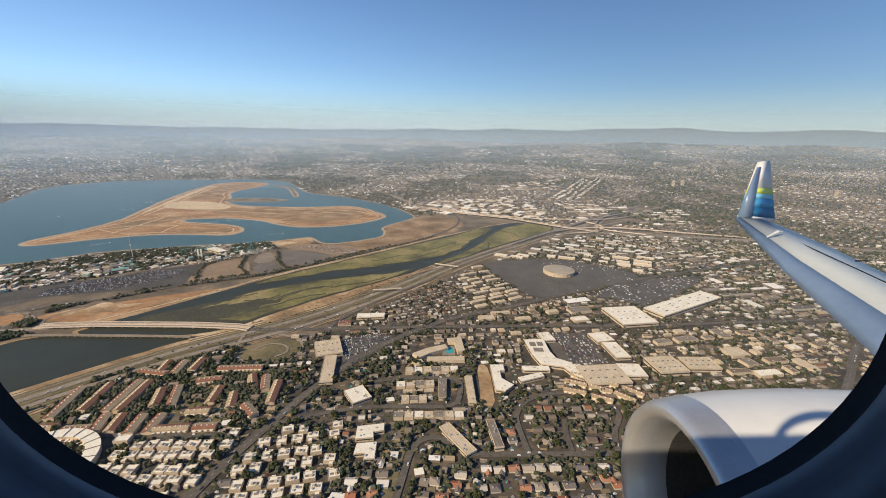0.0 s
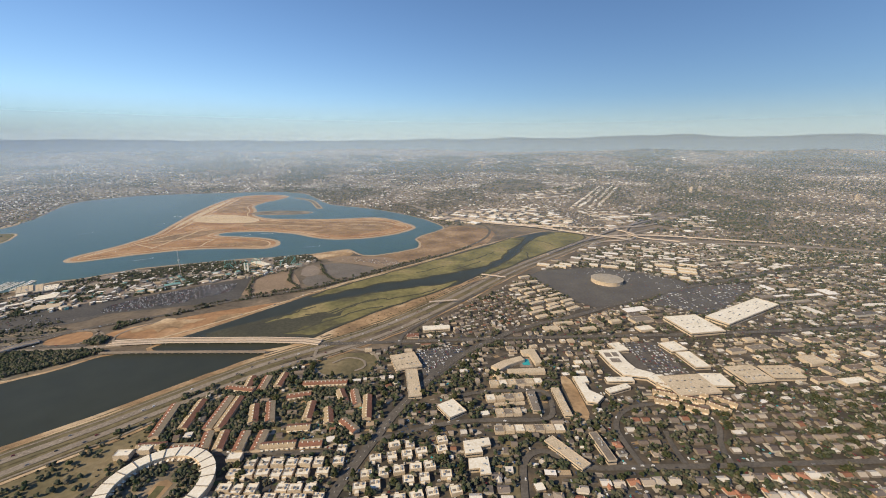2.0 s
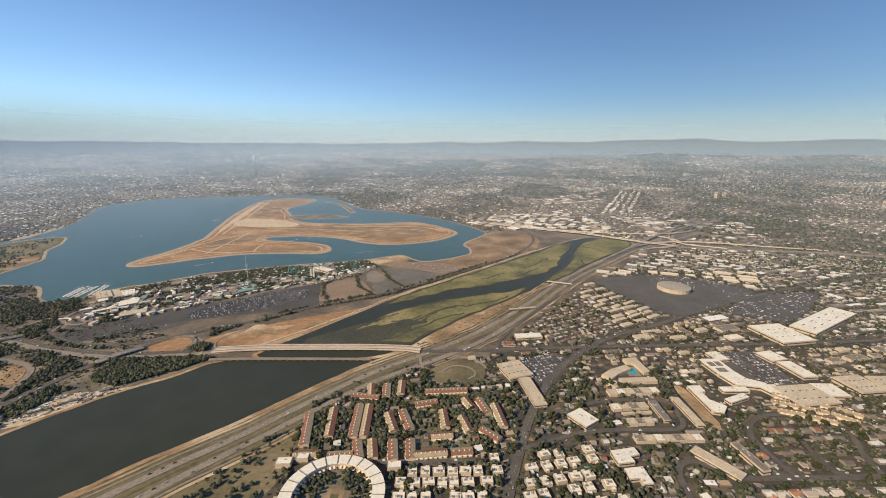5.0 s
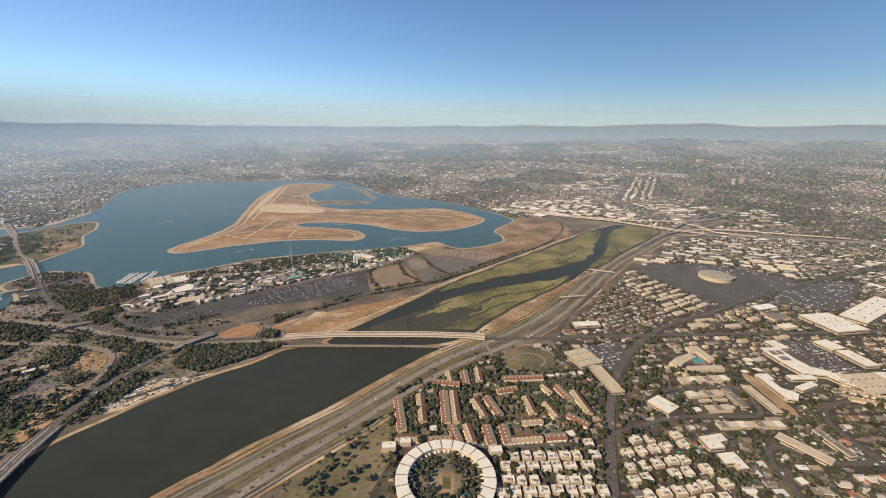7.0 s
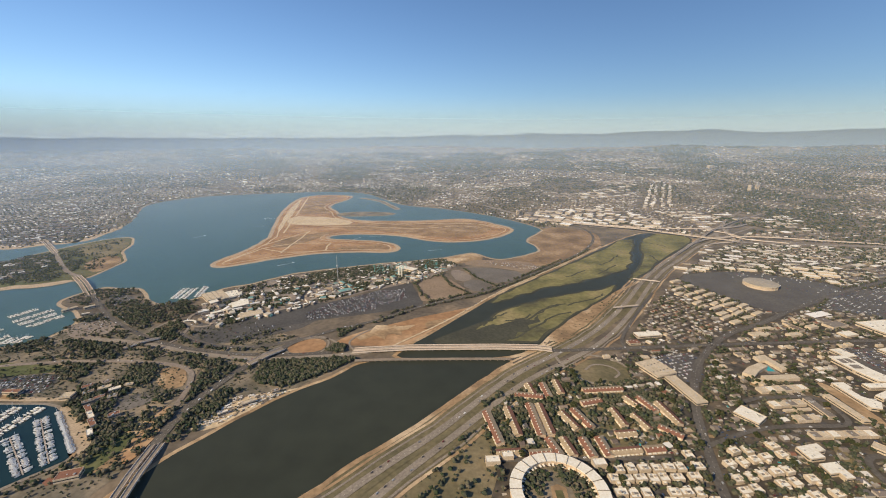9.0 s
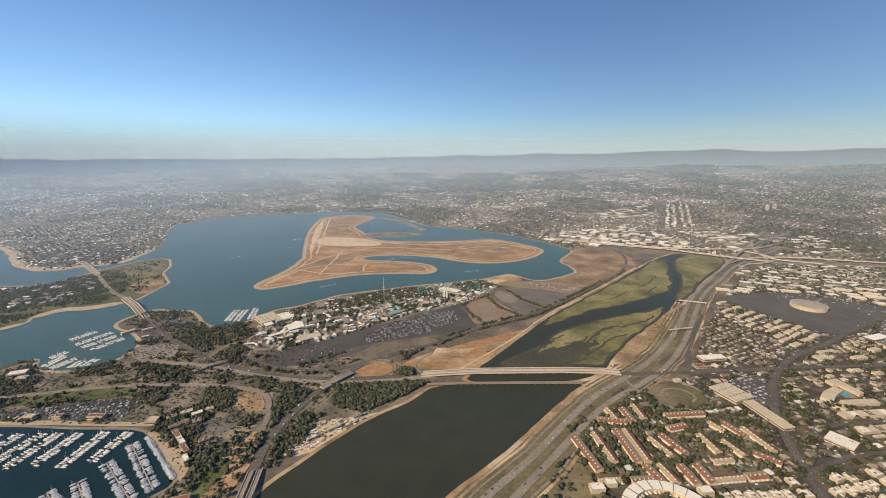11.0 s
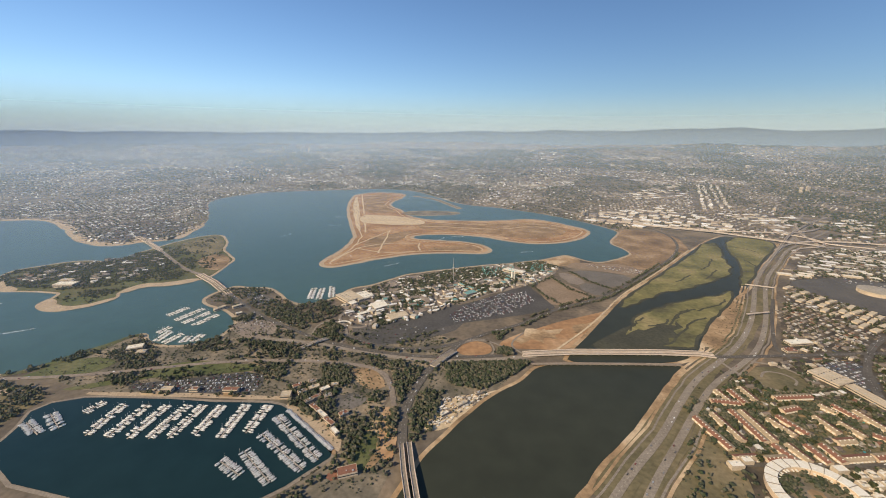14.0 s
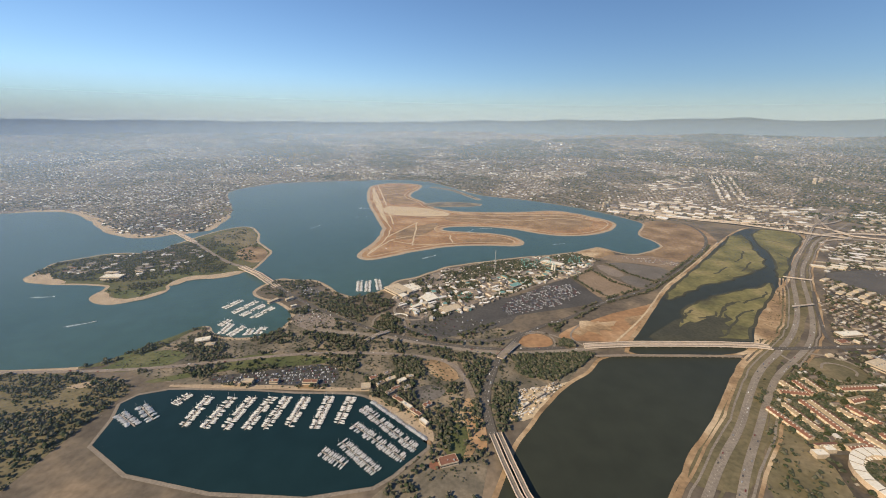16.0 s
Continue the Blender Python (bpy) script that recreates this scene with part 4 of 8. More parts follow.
def outlined(name, pts, h, roof, label, category, group, units=2, seed=0, wells=()):
    """A flat-roofed building of any outline, with a recessed roof, machinery and dark slabs for wells."""
    r = random.Random(seed)
    mx, my = sum(p[0] for p in pts) / len(pts), sum(p[1] for p in pts) / len(pts)
    loc = [(p[0] - mx, p[1] - my) for p in pts]
    root = new(name)
    part("body", prism_bm(loc, 0, h), M_BWALL, root)
    part("roof", prism_bm(grown(loc, -0.3), h - 0.02, h + 0.14), roof, root)
    test = inside(grown(loc, -1.2))
    span = [(min(p[k] for p in loc), max(p[k] for p in loc)) for k in (0, 1)]
    for _ in range(units * 4):
        if units <= 0:
            break
        ux_, uy_ = r.uniform(*span[0]), r.uniform(*span[1])
        if test([ux_], [uy_])[0]:
            part("roof_unit", block_bm(r.uniform(0.6, 1.5), r.uniform(0.6, 1.3), r.uniform(0.4, 0.8), h + 0.13, ux_, uy_, 0.06), M_UNIT, root)
            units -= 1
    # raised dark slabs stand in for shaded openings in the roof
    for x0, y0, x1, y1 in wells:
        part("light_well", block_bm(abs(x1 - x0), abs(y1 - y0), 0.2, h + 0.14, (x0 + x1) / 2 - mx, (y0 + y1) / 2 - my), M_GREYROOF, root, "raised dark slab painting the shade of a roof opening")
    for i_ in range(len(pts)):
        a_, b_ = Vector(loc[i_]), Vector(loc[(i_ + 1) % len(loc)])
        if (b_ - a_).length > 5:
            bm_ = block_bm((b_ - a_).length * 0.86, 0.1, h * 0.26, h * 0.42)
            bmesh.ops.transform(bm_, matrix=Matrix.Translation((*((a_ + b_) / 2), 0)) @ Matrix.Rotation(math.atan2(*(b_ - a_).yx), 4, 'Z'), verts=bm_.verts)
            part("window_band", bm_, M_GLASSD, root)
    root.matrix_world = pose(mx, my, 0)
    w_, d_ = span[0][1] - span[0][0], span[1][1] - span[1][0]
    claim(mx, my, w_, d_, 0, 0, force=True)
    return tagged(root, label, category, group)


for k, (nm, pts, h, roof, label, wells) in enumerate([
    ("store", [(81, 366), (101, 369), (102, 345), (105, 333), (118, 325), (110, 318), (89, 322), (84, 340)], 3.6, M_WHITE, "white curved wing of the mall with dark roof wells", [(85, 353, 91, 361), (92.5, 354, 98, 362), (87, 343, 96, 350)]),
    ("store", [(106, 323), (124, 324), (124, 300), (114, 306)], 3.4, M_WHITE, "white-roofed mall extension beside a big store", []),
    ("apartment_building", [(43, 319), (55, 320), (55, 311), (51, 310), (51, 299), (60, 290), (52, 281), (44, 283)], 3.2, M_WHITE, "white L-shaped apartment block by a dirt slope", []),
    ("apartment_building", [(65, 301), (86, 310), (88, 304), (67, 295)], 3.0, M_WHITE, "long white-roofed apartment bar", []),
    ("apartment_building", [(71, 319), (95, 320), (95, 313), (71, 312)], 3.0, M_WHITE, "long white-roofed apartment bar behind the mall", []),
    ("apartment_building", [(-2, 296), (5, 297), (5, 271), (-1, 271)], 2.8, M_GREYROOF, "long grey-roofed block closing a terrace court", []),
    ("apartment_building", [(20, 301), (26.5, 302), (28, 266), (22, 266)], 2.8, M_TANROOF, "long tan-roofed apartment bar beside a dirt slope", []),
    ("store", [(-96, 418), (-66, 422), (-65, 412), (-95, 407)], 3.0, M_WHITE, "white-roofed shop hall beside the freeway", []),
    ("store", [(-112, 399), (-99, 401), (-98, 393), (-111, 391)], 2.6, M_TILE, "red-roofed shop beside a frontage road", []),
    ("apartment_building", [(-56, 236), (-38, 240), (-37, 233), (-44, 231), (-43, 226), (-55, 224)], 3.2, M_WHITE, "white-roofed stepped apartment block", []),
    ("apartment_building", [(-53, 220), (-40, 222), (-39, 208), (-46, 207), (-46, 212), (-53, 211)], 3.2, M_WHITE, "white-roofed stepped apartment block", []),
]):
    outlined(nm, pts, h, roof, label, nm.replace("_", " "), "large flat-roofed buildings", 4, 500 + k, wells)
# terraces of townhouses, each roof a step from the next
for k, (x0, y0, x1, y1, depth, n) in enumerate([(-31, 308, 15, 313, 8, 6), (-36, 287, -5, 291, 7.5, 4), (-30, 269, -10, 271, 7, 3), (-33, 250, 18, 253, 7, 7), (-30, 280, -5, 283, 2.6, 3)]):
    a = math.atan2(y1 - y0, x1 - x0)
    for q in range(n):
        u = (q + 0.5) / n
        w_ = math.hypot(x1 - x0, y1 - y0) / n
        hh = (2.2 if depth > 3 else 1.3) + 0.15 * ((q * 7 + k) % 3)
        ob = make_flat(w_ - 0.5, depth - 0.4 * (q % 2), hh, M_BWALL, (M_TANROOF, M_WHITE, M_TANROOF, M_GREYROOF)[(q + k) % 4] if depth > 3 else M_TANROOF, "townhouse", "cream townhouse in a terrace" if depth > 3 else "low carport roof in a terrace court", "townhouse", "terraced townhouses", 1 if depth > 3 else 0, 600 + 10 * k + q)
        ox, oy = x0 + u * (x1 - x0), y0 + u * (y1 - y0)
        ob.matrix_world = pose(ox, oy, 0, 0, 0, math.degrees(a))
        claim(ox, oy, w_, depth, a, 0, force=True)

# hotel court with a pool
hotel = new("hotel")
HX, HY = -2, 345
for pts in ([(-27, 335), (-15, 345), (3, 354), (6, 347), (-10, 337), (-20, 328)], [(5, 366), (19, 369), (22, 342), (15, 340), (12, 358), (6, 358)], [(-13, 330), (21, 333), (21, 326), (-13, 323)], [(-27, 322), (-18, 326), (-14, 318), (-22, 314)]):
    loc = [(p[0] - HX, p[1] - HY) for p in pts]
    part("wing", prism_bm(loc, 0, 3.0), M_BWALL, hotel)
    part("roof", prism_bm(grown(loc, -0.25), 2.98, 3.16), M_TANROOF, hotel)
M_POOL = mat("turquoise_pool_water", ((0.03, 0.30, 0.33), (0.05, 0.38, 0.40)), 0.3, rough=0.1)
part("terrace", block_bm(12, 17, 0.10, 0.03, 8.5, 1.5), M_LOTPALE, hotel, "pale pool terrace")
part("pool", block_bm(7, 11, 0.10, 0.08, 9, 2.5), M_POOL, hotel, "turquoise pool")
hotel.matrix_world = pose(HX, HY, 0)
tagged(hotel, "cream hotel wings round a turquoise pool", "hotel")
for x_, y_, w_, d_ in ((-10, 341, 34, 26), (13, 354, 18, 28), (4, 328, 36, 9), (8, 346, 14, 18)):
    claim(x_, y_, w_, d_, 0, 0, force=True)

# round arena
arena = new("arena")
AR = 22.0
bm = bmesh.new()
bmesh.ops.create_cone(bm, cap_ends=True, segments=48, radius1=AR, radius2=AR, depth=7, matrix=Matrix.Translation((0, 0, 3.5)))
part("wall", bm, mat("arena_wall", ((0.42, 0.33, 0.24), (0.52, 0.42, 0.32)), 0.2), arena, "tan concrete drum wall")
bm = bmesh.new()
bmesh.ops.create_cone(bm, cap_ends=True, segments=48, radius1=AR + 1.0, radius2=AR + 1.0, depth=1.0, matrix=Matrix.Translation((0, 0, 7.3)))
part("rim", bm, M_TANROOF, arena)
bm = bmesh.new()
bmesh.ops.create_cone(bm, cap_ends=True, segments=48, radius1=AR + 0.5, radius2=AR * 0.3, depth=1.6, matrix=Matrix.Translation((0, 0, 8.6)))
part("roof", bm, mat("arena_roof", ((0.30, 0.26, 0.20), (0.38, 0.335, 0.27)), 0.06, fine=10), arena, "low domed tan roof")
for k in range(24):
    a = 2 * math.pi * k / 24
    bm = block_bm(0.9, 0.8, 6.7)
    bmesh.ops.transform(bm, matrix=Matrix.Rotation(a, 4, 'Z') @ Matrix.Translation((AR + 0.3, 0, 0)), verts=bm.verts)
    part("pilaster", bm, M_BWALL, arena)
arena.matrix_world = pose(172, 586, 0) @ Matrix.Diagonal((1.0, 1.0, 0.78, 1.0))
tagged(arena, "round tan sports arena amid a car park", "arena")
claim(172, 586, 58, 58, 0, 0, force=True)

# ring-shaped apartment building
RX, RY, R_OUT, R_IN = -239.0, 192.5, 31.3, 24.4
ringb = new("ring_building")


def ring_bm(r0, r1, z0, z1, a0, a1, n=6):
    bm = bmesh.new()
    rows = []
    for k in range(n + 1):
        a = a0 + (a1 - a0) * k / n
        rows.append([bm.verts.new((r * math.cos(a), r * math.sin(a), z)) for r, z in ((r0, z0), (r1, z0), (r1, z1), (r0, z1))])
    for p, q in zip(rows, rows[1:]):
        for i in range(4):
            j = (i + 1) % 4
            bm.faces.new([p[i], p[j], q[j], q[i]])
    bm.faces.new(rows[0][::-1])
    bm.faces.new(rows[-1])
    bmesh.ops.recalc_face_normals(bm, faces=bm.faces)
    return bm


for k in range(22):
    a0, a1 = 2 * math.pi * k / 22, 2 * math.pi * (k + 0.97) / 22
    part("unit", ring_bm(R_IN, R_OUT, 0, 4.6, a0, a1), M_CWALL, ringb)
    part("roof", ring_bm(R_IN - 0.5, R_OUT + 0.4, 4.6, 4.95, a0, a1), M_WHITE, ringb)
    part("fire_wall", ring_bm(R_IN - 0.6, R_OUT + 0.5, 4.6, 5.35, a1, a1 + 0.012, 1), M_GREYROOF, ringb)
    for s in (0.3, 0.7):
        am = a0 + (a1 - a0) * s
        part("balcony", ring_bm(R_IN - 2.2, R_IN, 2.2, 2.5, am - 0.03, am + 0.03, 1), M_WHITE, ringb)
ringb.matrix_world = pose(RX, RY, 0)
tagged(ringb, "white-roofed ring-shaped apartment building round a garden", "apartment building")
claim(RX, RY, 2 * R_OUT, 2 * R_OUT, 0, 0, force=True)
court = [(RX + R_IN * math.cos(a), RY + R_IN * math.sin(a)) for a in np.linspace(0, 2 * math.pi, 24, endpoint=False)]
sheet("courtyard", court, 0.3, M_SCRUB, "dark planted courtyard")
sheet("path", [(RX + x, RY + y) for x, y in ((-5, -9), (5, -9), (6, 6), (1, 9), (-4, 7))], 0.36, M_DIRT, "tan gravel garden court")
sheet("lawn", [(RX + x, RY + y) for x, y in ((-2, -5), (3, -5), (3, 4), (-2, 4))], 0.42, M_GRASS, "small lawn in the court")
pool = new("swimming_pool")
part("basin", ring_bm(0.5, 3.4, 0, 0.5, 0, 2 * math.pi - 0.01, 14), M_DECK, pool)
bm = bmesh.new()
bmesh.ops.create_circle(bm, cap_ends=True, segments=18, radius=3.0, matrix=Matrix.Translation((0, 0, 0.55)))
part("water_surface", bm, M_POOL, pool, "turquoise pool water")
pool.matrix_world = pose(RX + 11, RY - 8, 0.1)
tagged(pool, "round turquoise pool in the ring's garden", "pool")
for k, (x, y, w) in enumerate(((-279, 219, 10), (-205, 218, 9), (-268, 224, 8))):
    ob = make_flat(w, 6, 3.6, M_BWALL, M_WHITE, "garage_block", "white-roofed low block beside the ring building", "building", "blocks round the ring", 1, 90 + k)
    ob.matrix_world = pose(x, y, 0, 0, 0, 5)
    claim(x, y, w, 6, 0, 0, force=True)

# condominium rows
CONDOS = [(-279.3, 271.9, -271.4, 235.5), (-261.6, 277.7, -256.7, 244.4), (-242, 282.7, -239, 244.4), (-234.1, 282.7, -231.1, 245.3), (-206.6, 276.8, -197.8, 254.2), (-217.4, 272.8, -209.5, 252.2), (-196.8, 243.4, -194.8, 224.7), (-275.3, 225.7, -257.7, 227.7), (-251.8, 225.7, -235.1, 227.7), (-192.8, 228.6, -170.3, 231.6), (-167.3, 231.6, -152.6, 233.5), (-182, 247.3, -166.3, 249.3), (-235.1, 241.4, -230.2, 224.7), (-224.3, 242.4, -220.3, 224.7), (-209.5, 242.4, -206.6, 223.7)]
CONDOS += [(-238, 312.1, -235.1, 295.4), (-196.8, 284.6, -179.1, 289.5), (-156.5, 294.4, -148.6, 278.7), (-144.7, 294.4, -137.8, 275.8), (-131.9, 287.6, -127, 259.1), (-224.3, 313.1, -222.3, 293.5), (-211.5, 318, -210.5, 298.4), (-189.9, 303.3, -153.6, 307.2), (-174.2, 277.7, -171.2, 257.1), (-251.8, 296.4, -228.2, 293.5), (-159.4, 270.9, -153.6, 253.2), (-144.7, 257.1, -131.9, 245.3)]


def make_condo(l, seed):
    """Two storeys; one roof slope in terracotta, with a row of white dormers along the ridge."""
    root = new("condominium")
    w, h = 6.2, 2.8
    part("body", block_bm(l, w, h), M_CWALL, root)
    for s in (-1, 1):
        bm = bmesh.new()
        ends = []
        for x in (-l / 2 - 0.4, l / 2 + 0.4):
            ends.append([bm.verts.new((x, s * yy, zz)) for yy, zz in ((0.02, h + 0.92), (w / 2 + 0.4, h - 0.12), (w / 2 + 0.4, h + 0.06), (0.02, h + 1.1))])
        for i in range(4):
            j = (i + 1) % 4
            bm.faces.new([ends[0][i], ends[0][j], ends[1][j], ends[1][i]])
        bm.faces.new(ends[0][::-1])
        bm.faces.new(ends[1])
        bmesh.ops.recalc_face_normals(bm, faces=bm.faces)
        red = (s > 0) == bool(seed % 2)
        part("roof_slope", bm, M_TILE if red else M_CTAN, root, "terracotta tile slope" if red else "tan shingle slope")
    for x in (-l / 2 + 0.1, l / 2 - 0.1):
        bm = bmesh.new()
        tri = [bm.verts.new((x + e, yy, zz)) for e in (-0.08, 0.08) for yy, zz in ((-w / 2, h - 0.02), (w / 2, h - 0.02), (0, h + 0.9))]
        bm.faces.new(tri[:3])
        bm.faces.new(tri[3:])
        for i in range(3):
            bm.faces.new([tri[i], tri[(i + 1) % 3], tri[3 + (i + 1) % 3], tri[3 + i]])
        bmesh.ops.recalc_face_normals(bm, faces=bm.faces)
        part("gable_wall", bm, M_CWALL, root)
    n = max(3, int(l / 3.2))
    for k in range(n):
        x = -l / 2 + l * (k + 0.5) / n
        part("dormer", block_bm(0.7, 0.9, 0.8, h + 0.55, x, -w * 0.10, 0.06), M_WHITE, root)
        part("balcony", block_bm(l / n * 0.6, 0.9, 0.6, 1.3, x, -w / 2 - 0.4), M_WHITE, root)
    return tagged(root, "long two-storey condominium with %s roof and white dormers" % ("terracotta" if seed % 2 else "brown"), "condominium", "condominium rows")


for k, (x0, y0, x1, y1) in enumerate(CONDOS):
    l, a = math.hypot(x1 - x0, y1 - y0), math.atan2(y1 - y0, x1 - x0)
    ob = make_condo(l, k)
    ob.matrix_world = pose((x0 + x1) / 2, (y0 + y1) / 2, 0, 0, 0, math.degrees(a))
    claim((x0 + x1) / 2, (y0 + y1) / 2, l, 7, a, 0, force=True)

# ---- districts ----
# outline, turn, plot width and depth, street, kind, chance
WHITE_APT, MIX, HOUSE, TINY, LONG, COM, SHED = "white", "mix", "house", "tiny", "long", "com", "shed"
ZONES = [
    ([(-205, 226), (-135, 232), (-140, 172), (-206, 172)], 3, 8.6, 8.2, 3.5, WHITE_APT, 0.95),
    ([(-124, 213), (-88, 247), (-75, 260), (-50, 165), (-123, 165)], 12, 10, 9, 3.5, WHITE_APT, 0.95),
    ([(-70, 252), (-30, 252), (-24, 165), (-54, 165)], 2, 9.5, 6.6, 3, MIX, 0.97),
    ([(-32, 252), (34, 258), (39, 220), (-10, 165), (-28, 165)], -4, 8.5, 7, 3, MIX, 0.95),
    ([(44, 266), (148, 292), (200, 280), (240, 225), (160, 150), (0, 150), (35, 220)], 4, 8.6, 9.6, 4.2, HOUSE, 0.95),
    ([(-60, 468), (-36, 520), (10, 534), (34, 448), (-51, 403)], 28, 6, 6, 2.5, TINY, 0.97),
    ([(10, 534), (56, 615), (116, 480), (37, 441)], 30, 26, 10, 3, LONG, 0.95),
    ([(104, 692), (215, 805), (302, 812), (405, 780), (359, 664), (281, 584), (253, 606), (171, 632), (65, 639)], -22, 29, 14, 3, SHED, 0.95),
    ([(100, 682), (210, 868), (585, 806), (527, 572), (366, 611), (295, 640), (202, 662)], 20, 27, 14, 4, COM, 0.95),
    ([(342, 583), (527, 572), (481, 452), (416, 349), (243, 296), (214, 382), (372, 479)], 12, 25, 14, 5, COM, 0.92),
    ([(36, 433), (179, 494), (170, 405), (35, 400)], 14, 19, 11.5, 4, COM, 0.92),
    ([(-97, 322), (-47, 367), (-50, 392), (-112, 322), (-131, 271), (-96, 273)], 40, 8.5, 7, 3, MIX, 0.95),
    ([(34, 390), (94, 394), (106, 323), (148, 292), (44, 266), (35, 329)], 8, 8.5, 7.2, 3, MIX, 0.95),
    ([(-190, 375), (-110, 395), (-60, 470), (-52, 400), (-112, 384)], 30, 8, 6.8, 3, MIX, 0.95),
    ([(-290, 172), (-283, 290), (-240, 335), (-200, 352), (-130, 372), (-60, 470), (30, 580), (140, 705), (300, 850), (620, 790), (1100, 660), (1100, 120), (-139, 100)], 10, 7.6, 7.2, 3.6, MIX, 0.95),
]
KINDS = {
    WHITE_APT: ((6.0, 8.0), (5.0, 7.0), (2.0, 2.7), 0.0),
    SHED: ((13.0, 29.0), (7.0, 13.5), (1.7, 2.8), 0.0),
    MIX: ((3.8, 7.4), (3.4, 6.0), (1.4, 2.3), 0.45),
    HOUSE: ((5.0, 7.0), (4.4, 5.8), (1.5, 1.9), 1.0),
    TINY: ((3.6, 5.2), (3.0, 4.2), (1.1, 1.4), 1.0),
    LONG: ((15.0, 22.0), (5.5, 7.5), (1.7, 2.3), 0.0),
    COM: ((11.0, 27.0), (6.0, 12.0), (1.7, 2.8), 0.1),
}
placed = {k: [] for k in KINDS}
claim(37, 292, 11, 58, 0.05, 0, force=True)
for outline, ang, lw, ld, street, kind, chance in ZONES:
    for x, y, a in plots(outline, ang, lw, ld, street):
        if rng.random() > chance:
            continue
        (w0, w1), (d0, d1), (h0, h1), gab = KINDS[kind]
        k2 = kind
        if kind == MIX and y > 330 and rng.random() < 0.35:
            k2 = COM
        w, d, h = rng.uniform(w0, w1), rng.uniform(d0, d1), rng.uniform(h0, h1)
        if k2 == COM and kind == MIX:
            w, d = w * 1.1, d * 1.1
        if kind in (COM, MIX):
            q = rng.random()
            if q < 0.25:
                w, d = w * 0.55, d * 0.7
            elif q < 0.4:
                w, d = w * 1.35, d * 0.75
            elif q < 0.46 and kind == COM:
                w, d = w * 1.3, d * 1.9
            elif q < 0.6:
                continue
        loose = 3.0 if kind in (SHED, COM) else 0.7 if kind == MIX else 0.4
        x, y, a = x + rng.normal(0, loose), y + rng.normal(0, loose), a + rng.normal(0, 0.05) + (math.pi / 2 if kind == COM and rng.random() < 0.2 else 0)
        if kind == WHITE_APT:
            i, j = foot(x, y, w * 0.3, d * 0.5, a)
            good = not (taken[i, j].any() or open_ground[i, j].any()) and claim(x, y, w, d, a, 0, True)
        else:
            good = claim(x, y, w, d, a)
        if good:
            placed[k2].append((x, y, w, d, h, a, rng.random() < gab))

# nearest pitched-roof houses as things of their own
designs = [make_house(w, d, h, p, s) for w, d, h, p, s in ((6.4, 4.8, 1.7, 1.0, 0), (5.7, 5.1, 1.6, 0.9, 1), (5.6, 4.5, 1.6, 0.9, 2), (6.8, 4.6, 1.8, 1.1, 0), (5.2, 4.8, 1.9, 0.8, 1), (6.2, 4.4, 1.6, 0.9, 2))]
homes = sorted(placed[HOUSE] + [p for p in placed[MIX] if p[6]], key=lambda p: p[1] + 0.25 * abs(p[0] - 60))
for k, (x, y, w, d, h, a, g) in enumerate(homes[:270]):
    src = designs[k % len(designs)]
    m = pose(x, y, 0, 0, 0, math.degrees(a))
    if k < len(designs):
        src.matrix_world = m
    else:
        copy_thing(src, m)
flats = [(WHITE_APT, "apartment_building", "small white-roofed apartment block", M_WHITE, 95), (SHED, "warehouse", "long white-roofed industrial shed by the arena", M_WHITE, 16), (LONG, "warehouse", "long tan flat-roofed commercial shed", M_TANROOF, 40)]
rest = [p for p in homes[270:]] + placed[TINY]
flat_rest = [p for p in placed[MIX] if not p[6]] + placed[COM]
near_mix = sorted([p for p in placed[MIX] if not p[6]], key=lambda p: p[1])[:140]
near_set = set(id(p) for p in near_mix)
near_com = sorted(placed[COM], key=lambda p: p[1] + 0.3 * abs(p[0] - 100))[:100]
near_set |= set(id(p) for p in near_com)
flat_rest = [p for p in flat_rest if id(p) not in near_set]
for k, (x, y, w, d, h, a, g) in enumerate(near_com):
    roof, word = ((M_TANROOF, "tan"), (M_WHITE, "white"), (M_GREYROOF, "grey"), (M_TANROOF, "tan"), (M_CROOF, "brown"))[k % 5]
    ob = make_flat(w, d, h, M_BWALL, roof, "commercial_building", "flat %s-roofed commercial building on a busy street" % word, "building", "commercial buildings", 1, 200 + k)
    ob.matrix_world = pose(x, y, 0, 0, 0, math.degrees(a))
